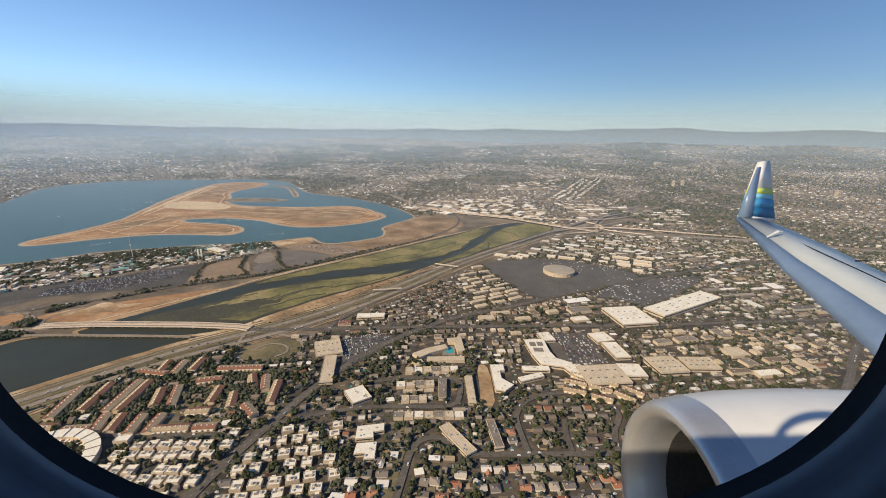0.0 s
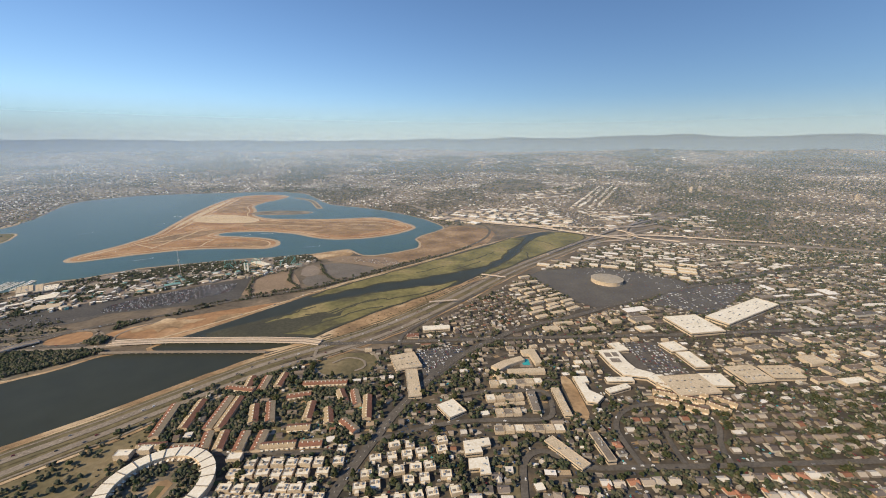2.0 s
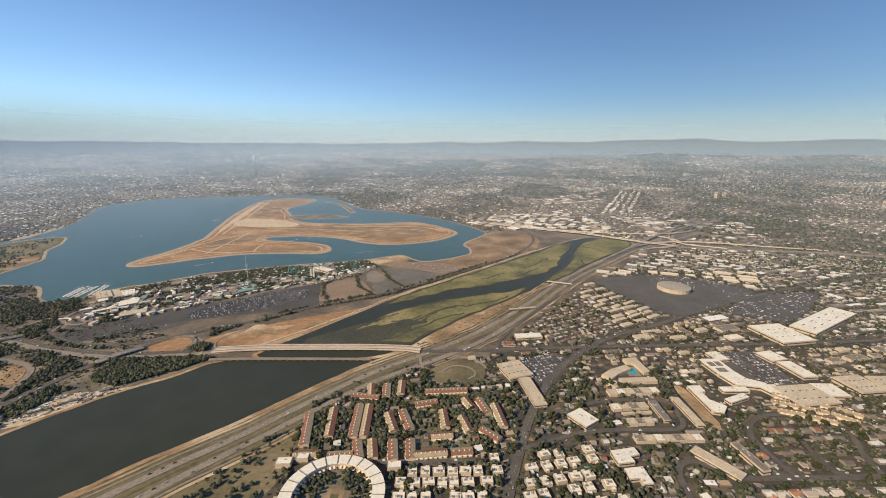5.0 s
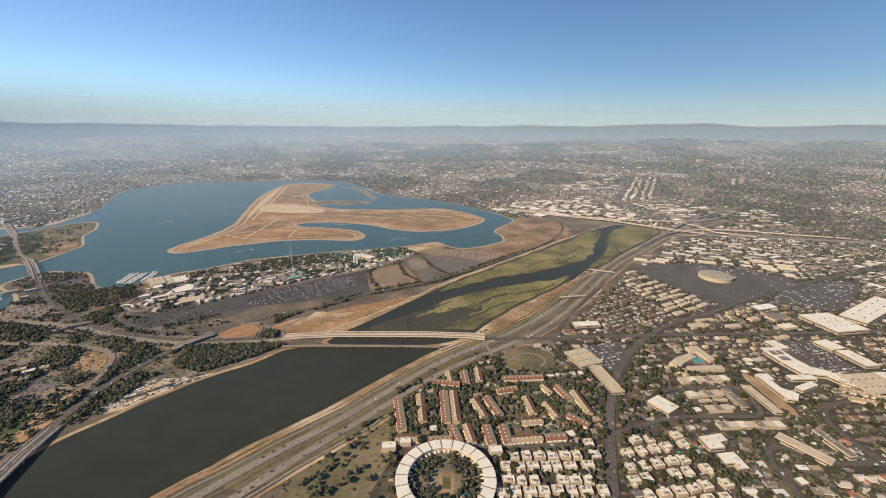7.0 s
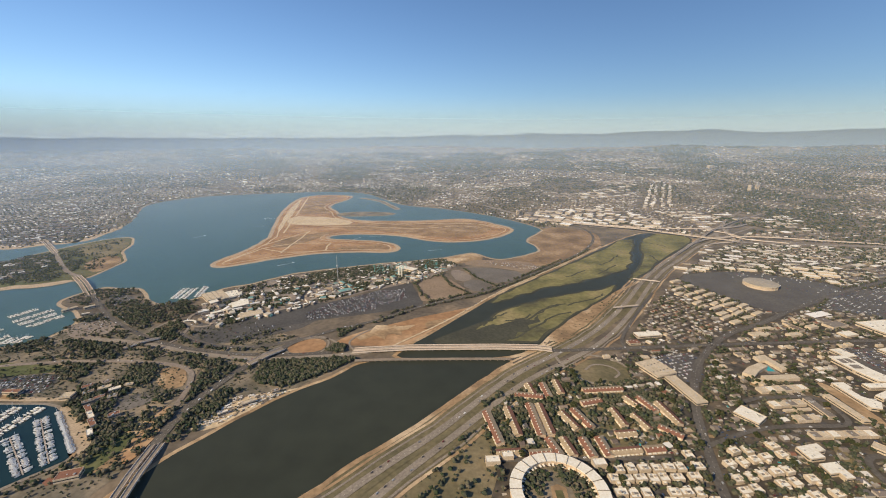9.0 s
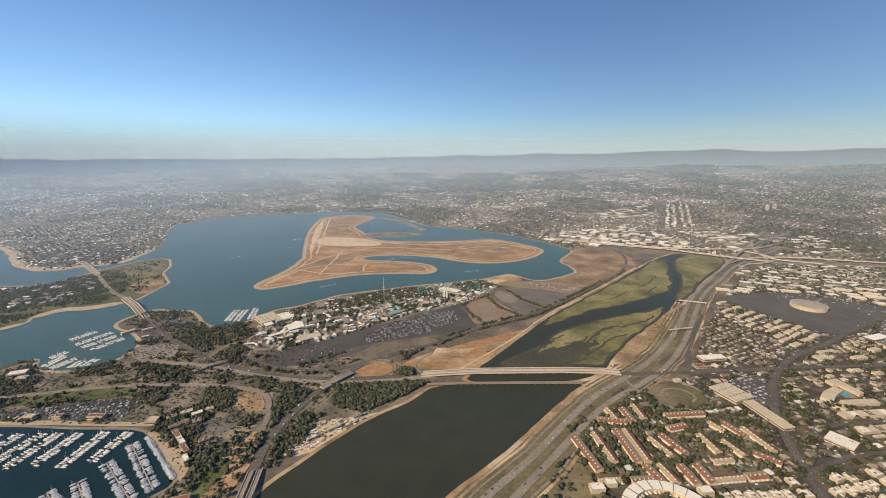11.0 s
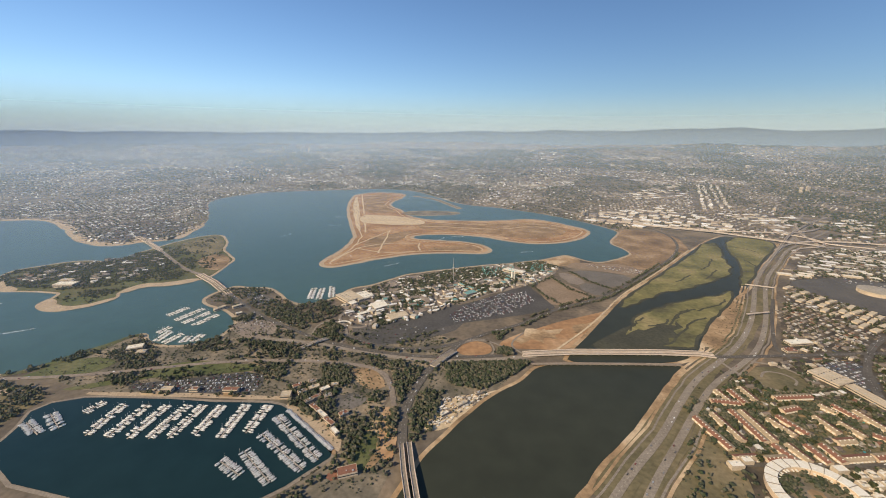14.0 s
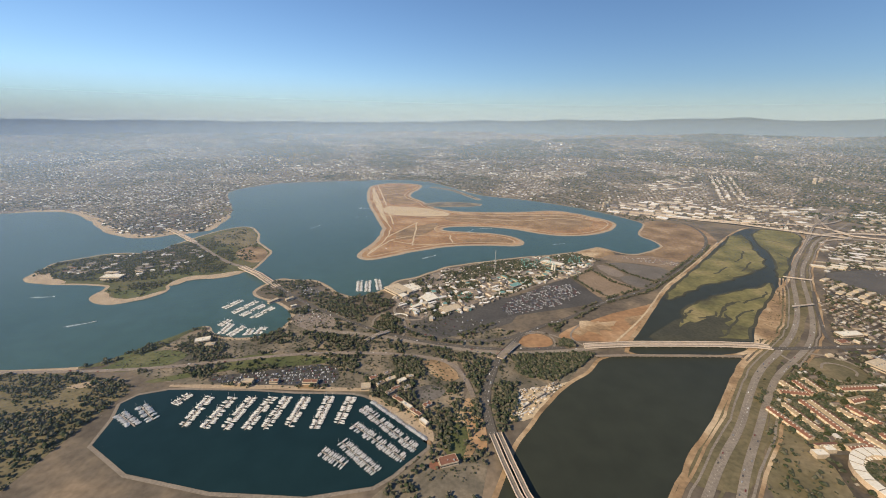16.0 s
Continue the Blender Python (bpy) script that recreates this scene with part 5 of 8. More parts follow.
for kind, nm, label, roof, most in flats:
    (w0, w1), (d0, d1), (h0, h1), _ = KINDS[kind]
    made = [make_flat(w0 + (w1 - w0) * u, d0 + (d1 - d0) * (1 - u), h0 + (h1 - h0) * u, M_BWALL, roof, nm, label, nm.replace("_", " "), "%ss" % nm.replace("_", " "), 1, 40 + int(9 * u)) for u in (0.1, 0.5, 0.9)]
    if kind == WHITE_APT:
        # stepped plans: a lower bay, a stair head and small grey decks on the roof
        for q, ob in enumerate(made):
            s_ = 1 if q % 2 else -1
            part("bay", block_bm(2.6, 2.4, 1.7 + 0.2 * q, 0, s_ * 1.4, -3.6), M_BWALL, ob)
            part("bay_roof", block_bm(2.3, 2.1, 0.1, 1.7 + 0.2 * q, s_ * 1.4, -3.6), M_WHITE, ob)
            part("stair_head", block_bm(1.4, 1.6, 0.9, 2.1 + 0.3 * q, -s_ * 1.2, 0.9, 0.05), M_BWALL, ob)
            part("deck", block_bm(2.2, 1.6, 0.08, 2.35 + 0.25 * q, s_ * 1.3, 0.6), M_GREYROOF, ob)
    seq = sorted(placed[kind], key=lambda p: p[1])
    for k, (x, y, w, d, h, a, g) in enumerate(seq[:most]):
        m = pose(x, y, 0, 0, 0, math.degrees(a))
        if k < 3:
            made[k].matrix_world = m
        else:
            copy_thing(made[k % 3], m)
    flat_rest += seq[most:]
made = [make_flat(w, d, h, M_BWALL, r_, "low_building", "low flat-roofed building with %s roof" % c_, "building", "low town buildings", 1, 60 + k) for k, (w, d, h, r_, c_) in enumerate(((7.4, 5.0, 1.9, M_GREYROOF, "a grey"), (6.2, 5.4, 1.8, M_TANROOF, "a tan"), (7.4, 4.6, 2.0, M_WHITE, "a white"), (5.4, 5.4, 1.7, M_GREYROOF, "a grey"), (6.6, 4.8, 1.9, M_CROOF, "a brown"), (8.4, 4.2, 1.8, M_CROOF, "a brown"), (4.8, 4.4, 1.6, M_TANROOF, "a tan")))]
for k, (x, y, w, d, h, a, g) in enumerate(near_mix):
    m = pose(x, y, 0, 0, 0, math.degrees(a))
    if k < len(made):
        made[k].matrix_world = m
    else:
        copy_thing(made[k % len(made)], m)


def stuff(name, me, label, category):
    return tagged(new(name, me), label, category, kind="stuff")


if rest:
    x, y, w, d, h, a, g = np.array(rest, float).T
    stuff("far_houses", boxes("far_houses", x, y, 0.0, w, d, h, a, [M_WALL, M_ROOF], 0.4), "many small pitched-roof houses in rows", "houses")
x, y, w, d, h, a, g = np.array(flat_rest, float).T
stuff("far_sheds", boxes("far_sheds", x, y, 0.0, w, d, h, a, [M_WALL, M_FLAT]), "many pale flat-roofed commercial buildings", "buildings")
# machinery on their roofs
pick = rng.random(len(x)) < 0.7
ux, uy = x[pick] + rng.normal(0, 1.5, pick.sum()), y[pick] + rng.normal(0, 1.2, pick.sum())
stuff("roof_machinery", boxes("roof_machinery", ux, uy, h[pick] - 0.02, 1.2, 1.0, 0.7, a[pick], [M_UNIT, M_UNIT]), "small grey machines on flat roofs", "machinery")

sheet("town_ground", [(-285, 160), (-283, 290), (-240, 338), (-200, 352), (-130, 372), (-60, 470), (30, 580), (140, 705), (300, 850), (620, 790), (1100, 660), (1100, 110), (-139, 110)], 0.03, M_TOWN, "dark worn streets and yards of the town")
sheet("condominium_grounds", [(-283, 232), (-283, 285), (-240, 322), (-205, 326), (-135, 300), (-124, 260), (-150, 234), (-200, 226)], 0.06, M_VERGE, "olive lawns between condominium rows")
# yards, drives and courts between the houses
CITY = [(-285, 160), (-283, 290), (-240, 338), (-200, 352), (-130, 372), (-60, 470), (30, 580), (140, 705), (300, 850), (620, 790), (1100, 660), (1100, 110), (-139, 110)]
qx, qy = rng.uniform(-285, 900, 24000), 110 + 690 * rng.random(24000) ** 1.4
i, j = cells(qx, qy)
k = inside(CITY)(qx, qy) & ~taken[i, j] & ~open_ground[i, j]
qx, qy = qx[k], qy[k]
stuff("yards", boxes("yards", qx, qy, 0.02, rng.uniform(1.6, 6.5, len(qx)), rng.uniform(1.2, 4.5, len(qx)), rng.uniform(0.06, 0.14, len(qx)), 0.1 + rng.normal(0, 0.15, len(qx)), [M_YARD, M_YARD]), "small paved yards, drives and garden plots", "yards")

px_, py_ = rng.uniform(-200, 330, 400), 160 + 190 * rng.random(400)
i, j = cells(px_, py_)
k = inside(CITY)(px_, py_) & ~taken[i, j] & ~open_ground[i, j]
px_, py_ = px_[k][:70], py_[k][:70]
stuff("garden_pools", boxes("garden_pools", px_, py_, 0.02, rng.uniform(1.4, 2.6, len(px_)), rng.uniform(1.0, 1.6, len(px_)), 0.16, rng.uniform(0, 3, len(px_)), [M_DECK, M_POOL]), "small turquoise garden swimming pools", "pools")


# ---- far city ----
INTERCHANGE = []
def far_grid(x0, x1, y0, y1, lw, ld, street, chance, size):
    """Small houses over wide country, each quarter with its own street direction."""
    outs = []
    q = 260.0
    for qx in np.arange(x0, x1, q):
        for qy in np.arange(y0, y1, q):
            a = rng.choice([-0.5, -0.25, 0.0, 0.2, 0.45, 0.7]) + rng.normal(0, 0.05)
            c, s = math.cos(a), math.sin(a)
            u = np.arange(-q * 0.75, q * 0.75, lw)
            v = np.arange(-q * 0.75, q * 0.75, ld)
            v = v + street * np.floor(np.arange(len(v)) / 2)
            v -= v.mean()
            u = u + street * np.floor(np.arange(len(u)) / 10)
            u -= u.mean()
            U, V = np.meshgrid(u, v)
            U, V = U.ravel() + rng.normal(0, lw * 0.14, U.size), V.ravel() + rng.normal(0, ld * 0.10, V.size)
            x, y = qx + q / 2 + c * U - s * V, qy + q / 2 + s * U + c * V
            k = (np.abs(x - qx - q / 2) < q / 2 - 4) & (np.abs(y - qy - q / 2) < q / 2 - 4) & (rng.random(U.size) < chance)
            x, y = x[k], y[k]
            outs.append(np.stack([x, y, np.full(len(x), a)], 1))
    p = np.concatenate(outs)
    return p


FWY = [r[0] for r in road_lines[:5]]
VALLEY = [(414, 948), (444, 1183), (620, 1400), (1030, 1846), (1600, 2100), (1700, 1900), (1197, 1600), (701, 980)]
FIELD = [(-170, 690), (-150, 860), (-70, 1010), (20, 1040), (140, 980), (230, 905), (130, 930), (-60, 745)]
in_valley, in_field = inside(VALLEY), inside(FIELD)


def free_far(x, y):
    bad = in_bay(x, y) | in_field(x, y) | in_chan(x, y) | ((x > -960) & (x < 320) & (y < 900)) | ((x < -380) & (y < 760))
    for line in FWY:
        bad |= near_line(line[::3] + [line[-1]], 14)(x, y)
    return ~bad


green = lambda x, y: np.array([noise.noise((p * 0.004, q * 0.004, 5.5)) for p, q in zip(x, y)])
p1 = far_grid(-2900, 1800, 760, 1900, 12, 13, 5, 0.8, 6)
p2 = far_grid(-4200, 2600, 1900, 3000, 17, 19, 8, 0.65, 9)
p3 = far_grid(-4600, 3300, 3000, 4700, 34, 36, 10, 0.6, 14)
p4 = far_grid(560, 1500, 300, 760, 13, 13, 5, 0.85, 6)
groups = []
for p, lo, hi, hh in ((p1, 5.0, 8.0, 2.9), (p2, 6.0, 11.0, 3.2), (p3, 9.0, 20.0, 4.0), (p4, 5.5, 9.0, 3.0)):
    x, y, a = p.T
    k = free_far(x, y) & ((y < 4700) & (np.abs(x) < 1.25 * y + 700))
    g = green(x[k], y[k])
    x, y, a = x[k], y[k], a[k]
    g2 = np.array([noise.noise((p_ * 0.0013, q_ * 0.0019, 1.5)) for p_, q_ in zip(x[k] if len(x) != len(g) else x, y[k] if len(y) != len(g) else y)])
    hill = np.clip(0.85 - g * 2.2 + g2 * 1.4, 0.25, 1) * np.clip((4750 - np.hypot(x + 290, y)) / 600, 0, 1) * np.where((x > 1300) & (y > 3700), 0.1, 1.0)
    keep = (rng.random(len(x)) < hill) & (~in_valley(x, y) | (rng.random(len(x)) < 0.4))
    x, y, a = x[keep], y[keep], a[keep]
    n = len(x)
    groups.append(np.stack([x, y, rng.uniform(lo, hi, n), rng.uniform(lo * 0.8, hi * 0.8, n), rng.uniform(hh * 0.55, hh * 0.95, n), a], 1))
far = np.concatenate(groups)
x, y, w, d, h, a = far.T
# a few large pale roofs far inland
big = ((y > 1900) & (rng.random(len(x)) < 0.09))
w, d, h = np.where(big, w * rng.uniform(1.6, 3.6, len(w)), w), np.where(big, d * rng.uniform(1.1, 2.2, len(w)), d), np.where(big, h * 1.6, h)
thin = ~(big & (rng.random(len(x)) < 0.55))
x, y, w, d, h, a, big = (q[thin] for q in (x, y, w, d, h, a, big))
ESTATES = [
    # outline, turn, plot width and depth, street, widths, depths, heights, chance
    ([(-81, 1242), (60, 1300), (197, 1336), (290, 1100), (192, 985), (8, 1016), (-107, 1121)], -36, 30, 24, 5, (12, 34), (10, 24), (2.0, 3.6), 0.9),
    ([(244, 1702), (546, 1909), (396, 1574), (180, 1488)], 20, 36, 34, 8, (14, 34), (12, 30), (2.5, 4), 0.8),
    ([(597, 1915), (700, 1878), (440, 1349), (291, 1311)], 63, 22, 22, 7, (12, 19), (7, 13), (2.5, 3.5), 0.9),
    ([(330, 1280), (470, 1250), (700, 1180), (560, 960), (330, 960)], 10, 32, 26, 6, (10, 32), (9, 22), (2.0, 3.6), 0.75),
]
SLOPES = [[(93, 2063), (317, 2217), (420, 1942), (267, 1661), (131, 1684), (57, 1897)]]
POINT = [(-1340, 862), (-1262, 800), (-1200, 836), (-1166, 870), (-1180, 1000), (-1230, 1090), (-1310, 1215), (-1390, 1340), (-1400, 1500), (-1800, 1500), (-2000, 1300), (-1740, 1035), (-1600, 1045), (-1480, 955)]
drop = np.zeros(len(x), bool)
for outline in [e[0] for e in ESTATES] + SLOPES + [POINT]:
    drop |= inside(outline)(x, y)
x, y, w, d, h, a, big = (q[~drop] for q in (x, y, w, d, h, a, big))
sheds, homes_far = [], []
for outline, ang, lw, ld, street, ws, ds, hs, chance in ESTATES:
    p = plots(outline, ang, lw, ld, street, 4)
    p = p[(rng.random(len(p)) < chance) & free_far(p[:, 0], p[:, 1])]
    sheds += [(px_ + rng.normal(0, 2.5), py_ + rng.normal(0, 2), rng.uniform(*ws), rng.uniform(*ds), rng.uniform(*hs), pa + rng.normal(0, 0.06)) for px_, py_, pa in p]
# rows of small houses on the point across the bay, in quarters of their own
for qx_ in range(-2000, -1150, 130):
    for qy_ in range(790, 1500, 120):
        quarter = [(qx_, qy_), (qx_ + 124, qy_), (qx_ + 124, qy_ + 114), (qx_, qy_ + 114)]
        p = plots(quarter, float(rng.choice([-38, -30, 8, 22, 40])), 8.6, 9.0, 4.5, 8)
        p = p[inside(POINT)(p[:, 0], p[:, 1]) & (rng.random(len(p)) < 0.9)]
        homes_far += [(px_ + rng.normal(0, 0.7), py_ + rng.normal(0, 0.7), rng.uniform(4.6, 7.4), rng.uniform(3.8, 6.2), rng.uniform(1.8, 3.4), pa) for px_, py_, pa in p]
ex, ey, ew, ed, eh, ea = np.array(sheds).T
stuff("estate_sheds", boxes("estate_sheds", ex, ey, ground_z(ex, ey) - 0.3, ew, ed, eh + 0.5, ea, [M_HALLWALL, M_FLATFAR]), "rows of white and cream industrial sheds", "buildings")
uu = rng.random(len(ex)) < 0.8
stuff("estate_roof_machinery", boxes("estate_roof_machinery", ex[uu] + rng.normal(0, 2.5, uu.sum()), ey[uu] + rng.normal(0, 1.5, uu.sum()), (ground_z(ex, ey) + eh)[uu] + 0.1, 2.4, 1.6, 1.0, ea[uu], [M_UNIT, M_UNIT]), "grey machines on industrial shed roofs", "machinery")
ex, ey, ew, ed, eh, ea = np.array(homes_far).T
stuff("point_houses", boxes("point_houses", ex, ey, 0.0, ew, ed, eh, ea, [M_WALL, M_FARROOF], 0.3), "dense rows of small houses above the beach", "houses")
z = ground_z(x, y) - 0.3
stuff("distant_houses", boxes("distant_houses", x[~big], y[~big], z[~big], w[~big], d[~big], h[~big] + 0.3, a[~big], [M_WALL, M_FARROOF], 0.35), "thousands of small distant houses", "houses")
stuff("distant_sheds", boxes("distant_sheds", x[big], y[big], z[big], w[big], d[big], h[big] + 0.5, a[big], [M_WALL, M_FLATFAR]), "distant pale commercial roofs", "buildings")

# ramps of the interchange
for nm_, pts_, zs_, wd_ in (("flyover", [(120, 745), (230, 860), (320, 960), (430, 1060), (560, 1170)], [0.9, 3, 5, 4, 2], 5), ("flyover", [(200, 835), (290, 900), (400, 905), (520, 868), (640, 850)], [1, 4, 5.5, 4, 1], 4), ("flyover", [(300, 1010), (350, 960), (360, 900), (320, 860), (260, 850), (225, 820)], [1, 3, 4, 3, 2, 0.9], 3.5), ("flyover", [(470, 1130), (390, 1020), (340, 930), (350, 880), (430, 858)], [2, 4, 5, 3, 1], 3.5), ("flyover", [(30, 1075), (150, 1010), (270, 985), (400, 1000), (520, 1090)], [1, 3, 5, 4, 2], 4)):
    INTERCHANGE.append((nm_, pts_, zs_, wd_))

# taller blocks far off
towers = [(-760, 2080, 9, 8, 22), (-735, 2100, 8, 9, 18), (-1050, 2500, 12, 9, 24), (560, 1330, 16, 9, 10), (930, 1700, 12, 12, 26), (985, 1735, 11, 11, 22), (1420, 1500, 16, 14, 24), (-110, 1190, 7, 7, 16), (-97, 1200, 7, 7, 16), (-1900, 3300, 30, 14, 30), (-1780, 3340, 16, 14, 36), (-1700, 3300, 14, 14, 28), (1250, 2500, 40, 20, 16)]
for k, (tx, ty, tw, td, th) in enumerate(towers):
    tb = new("tower_block")
    tz = float(ground_z(tx, ty)) - 0.3
    part("body", block_bm(tw, td, th), M_BWALL, tb)
    part("roof", block_bm(tw * 0.5, td * 0.5, 1.2, th), M_UNIT, tb)
    for s in range(int(th / 3)):
        part("window_band", block_bm(tw + 0.1, td + 0.1, 0.9, 1.3 + 3 * s), M_GLASSD, tb)
    tb.matrix_world = pose(tx, ty, tz, 0, 0, 10 * (k % 5))
    tagged(tb, "pale distant tower block with dark window bands", "building", "tower blocks")

# ---- theme park ----
M_TEAL = mat("teal_paint", ((0.10, 0.34, 0.33), (0.16, 0.44, 0.42)), 0.5, rough=0.5)
PARK = [(-657, 508), (-638, 554), (-604, 588), (-567, 624), (-495, 658), (-406, 696), (-325, 719), (-294, 680), (-360, 595), (-453, 537), (-526, 468), (-565, 448), (-593, 423), (-625, 445)]
M_PARKROOF = mat("bright_park_roofs", ((0.70, 0.68, 0.63), (0.20, 0.18, 0.16), (0.50, 0.45, 0.37), (0.13, 0.13, 0.13), (0.62, 0.60, 0.56), (0.16, 0.30, 0.28), (0.30, 0.26, 0.21), (0.74, 0.72, 0.68), (0.24, 0.19, 0.15)), 0.2, pick="object")
pp = plots(PARK, 28, 11.5, 9.5, 2)
park_made = []
for k, (w_, d_, h_) in enumerate(((10, 5, 3.0), (6, 6, 2.6), (13, 4.5, 3.2), (8, 7, 3.6), (5, 4, 2.4), (9, 3.4, 2.8))):
    ob = make_flat(w_, d_, h_, M_BWALL, M_PARKROOF, "pavilion", "low theme park pavilion among dark trees", "pavilion", "theme park pavilions", 0, 70 + k, False, False)
    part("porch", block_bm(w_ * 0.55, 1.6, 0.2, h_ * 0.62, w_ * 0.1, -d_ / 2 - 0.8), M_PARKROOF, ob)
    part("annex", block_bm(w_ * 0.33, d_ * 0.56, h_ * 0.72, 0, w_ * 0.58, d_ * 0.1), M_PARKROOF, ob)
    park_made.append(ob)
k = 0
for px_, py_, pa in pp:
    if rng.random() > 0.62 or k >= 130:
        continue
    i, j = foot(px_, py_, 7, 6, pa)
    if taken[i, j].any():
        continue
    taken[i, j] = True
    m = pose(px_ + rng.normal(0, 1.6), py_ + rng.normal(0, 1.6), 0, 0, 0, math.degrees(pa) + rng.choice([0, 90]) + rng.normal(0, 14))
    src = park_made[int(rng.integers(0, 6)) if k >= 6 else k]
    if k < 6:
        src.matrix_world = m
    else:
        copy_thing(src, m)
    k += 1
for k, (pts, h, roof, label) in enumerate([
    ([(-668, 522), (-661, 531), (-629, 497), (-636, 488)], 4.2, M_WHITE, "long cream hall beside the park boats"),
    ([(-657, 533), (-650, 541), (-622, 512), (-629, 504)], 4.2, M_TANROOF, "second long cream hall beside the park boats"),
    ([(-631, 525), (-618, 537), (-611, 524), (-623, 510)], 3.4, M_WHITE, "white workshop hall of the theme park"),
    ([(-611, 494), (-594, 508), (-584, 490), (-600, 476)], 3.6, M_WHITE, "broad white service hall of the theme park"),
    ([(-582, 459), (-558, 472), (-551, 461), (-573, 444)], 3.4, M_TANROOF, "tan entrance hall of the theme park"),
    ([(-622, 462), (-604, 479), (-600, 474), (-618, 457)], 2.8, M_WHITE, "narrow white service shed"),
    ([(-406, 658), (-396, 668), (-366, 648), (-374, 638)], 4.4, M_WHITE, "white show hall beside the rides"),
    ([(-478, 545), (-462, 557), (-456, 549), (-472, 537)], 3.2, M_PARKROOF, "low show hall behind the car park"),
]):
    outlined("park_hall", pts, h, roof, label, "hall", "theme park halls", 3, 700 + k)


def tube(pts, r, sides=6):
    """A bar along points."""
    bm = bmesh.new()
    rings = []
    n = len(pts)
    for i, p in enumerate(pts):
        t = (Vector(pts[min(i + 1, n - 1)]) - Vector(pts[max(i - 1, 0)])).normalized()
        side = t.cross(Vector((0, 0, 1)))
        side = side.normalized() if side.length > 1e-3 else Vector((1, 0, 0))
        up = side.cross(t)
        rad = r[i] if isinstance(r, (list, tuple)) else r
        rings.append([bm.verts.new(Vector(p) + (side * math.cos(q) + up * math.sin(q)) * rad) for q in (2 * math.pi * s / sides for s in range(sides))])
    for p, q in zip(rings, rings[1:]):
        for s in range(sides):
            bm.faces.new([p[s], p[(s + 1) % sides], q[(s + 1) % sides], q[s]])
    bm.faces.new(rings[0][::-1])
    bm.faces.new(rings[-1])
    return bm


sky_tower = new("observation_tower")
part("shaft", tube([(0, 0, 0), (0, 0, 36)], [0.55, 0.35], 10), M_UNIT, sky_tower, "slim pale shaft")
bm = bmesh.new()
bmesh.ops.create_cone(bm, cap_ends=True, segments=20, radius1=1.8, radius2=1.8, depth=1.6, matrix=Matrix.Translation((0, 0, 22)))
part("cabin", bm, M_UNIT, sky_tower, "round viewing cabin")
part("mast", tube([(0, 0, 36), (0, 0, 40)], [0.2, 0.08], 6), M_WHITE, sky_tower)
sky_tower.matrix_world = pose(-494, 606, 0)
tagged(sky_tower, "slim grey observation tower in the theme park", "tower")

coaster = new("roller_coaster")
pts = [(14 * math.cos(t * 0.42) + 4 * math.cos(t), 9 * math.sin(t * 0.42), 5.5 + 5 * math.sin(t * 1.1) + 2 * math.sin(t * 0.5)) for t in np.linspace(0, 15, 80)]
for off in (-0.25, 0.25):
    part("rail", tube([(a_ + off, b_, c_) for a_, b_, c_ in pts], 0.14, 5), M_TEAL, coaster)
for a_, b_, c_ in pts[::4]:
    part("support", tube([(a_, b_, 0), (a_, b_, c_)], 0.14, 5), M_TEAL, coaster)
coaster.matrix_world = pose(-405, 652, 0)
tagged(coaster, "teal steel roller coaster on thin supports", "roller coaster")
ride = new("drop_tower")
for q in (-2.2, 2.2):
    part("column", block_bm(2.2, 2.6, 15, 0, q, 0, 0.3), M_WHITE, ride)
part("bridge_beam", block_bm(7, 2.0, 1.4, 13.2, 0, 0), M_TEAL, ride)
ride.matrix_world = pose(-393, 617, 0, 0, 0, 20)
tagged(ride, "white twin columned tower ride", "ride")
canopy = new("curved_canopy")
part("roof", ring_bm(9, 11.5, 2.6, 3.0, 0.2, 2.2, 12), M_WHITE, canopy)
for q in (0.3, 0.9, 1.5, 2.1):
    part("post", tube([(10.2 * math.cos(q), 10.2 * math.sin(q), 0), (10.2 * math.cos(q), 10.2 * math.sin(q), 2.6)], 0.2, 6), M_UNIT, canopy)
canopy.matrix_world = pose(-632, 428, 0.2, 0, 0, 10)
tagged(canopy, "white curved canopy on posts among trees", "canopy")
show_pool = new("show_pool")
part("stand", ring_bm(7, 11, 0, 2.6, 0.3, 2.9, 12), M_LOTPALE, show_pool)
part("basin", ring_bm(0.4, 6.6, 0, 0.9, 0, 6.27, 20), M_DECK, show_pool)
part("water_surface", ring_bm(0.1, 6.0, 0.85, 1.0, 0, 6.27, 20), M_POOL, show_pool, "turquoise pool water")
show_pool.matrix_world = pose(-546, 507, 0.1, 0, 0, -30) @ Matrix.Diagonal((1.8, 1.8, 1.4, 1.0))
tagged(show_pool, "round turquoise show pool with a curved stand", "pool")

# ---- bridges ----


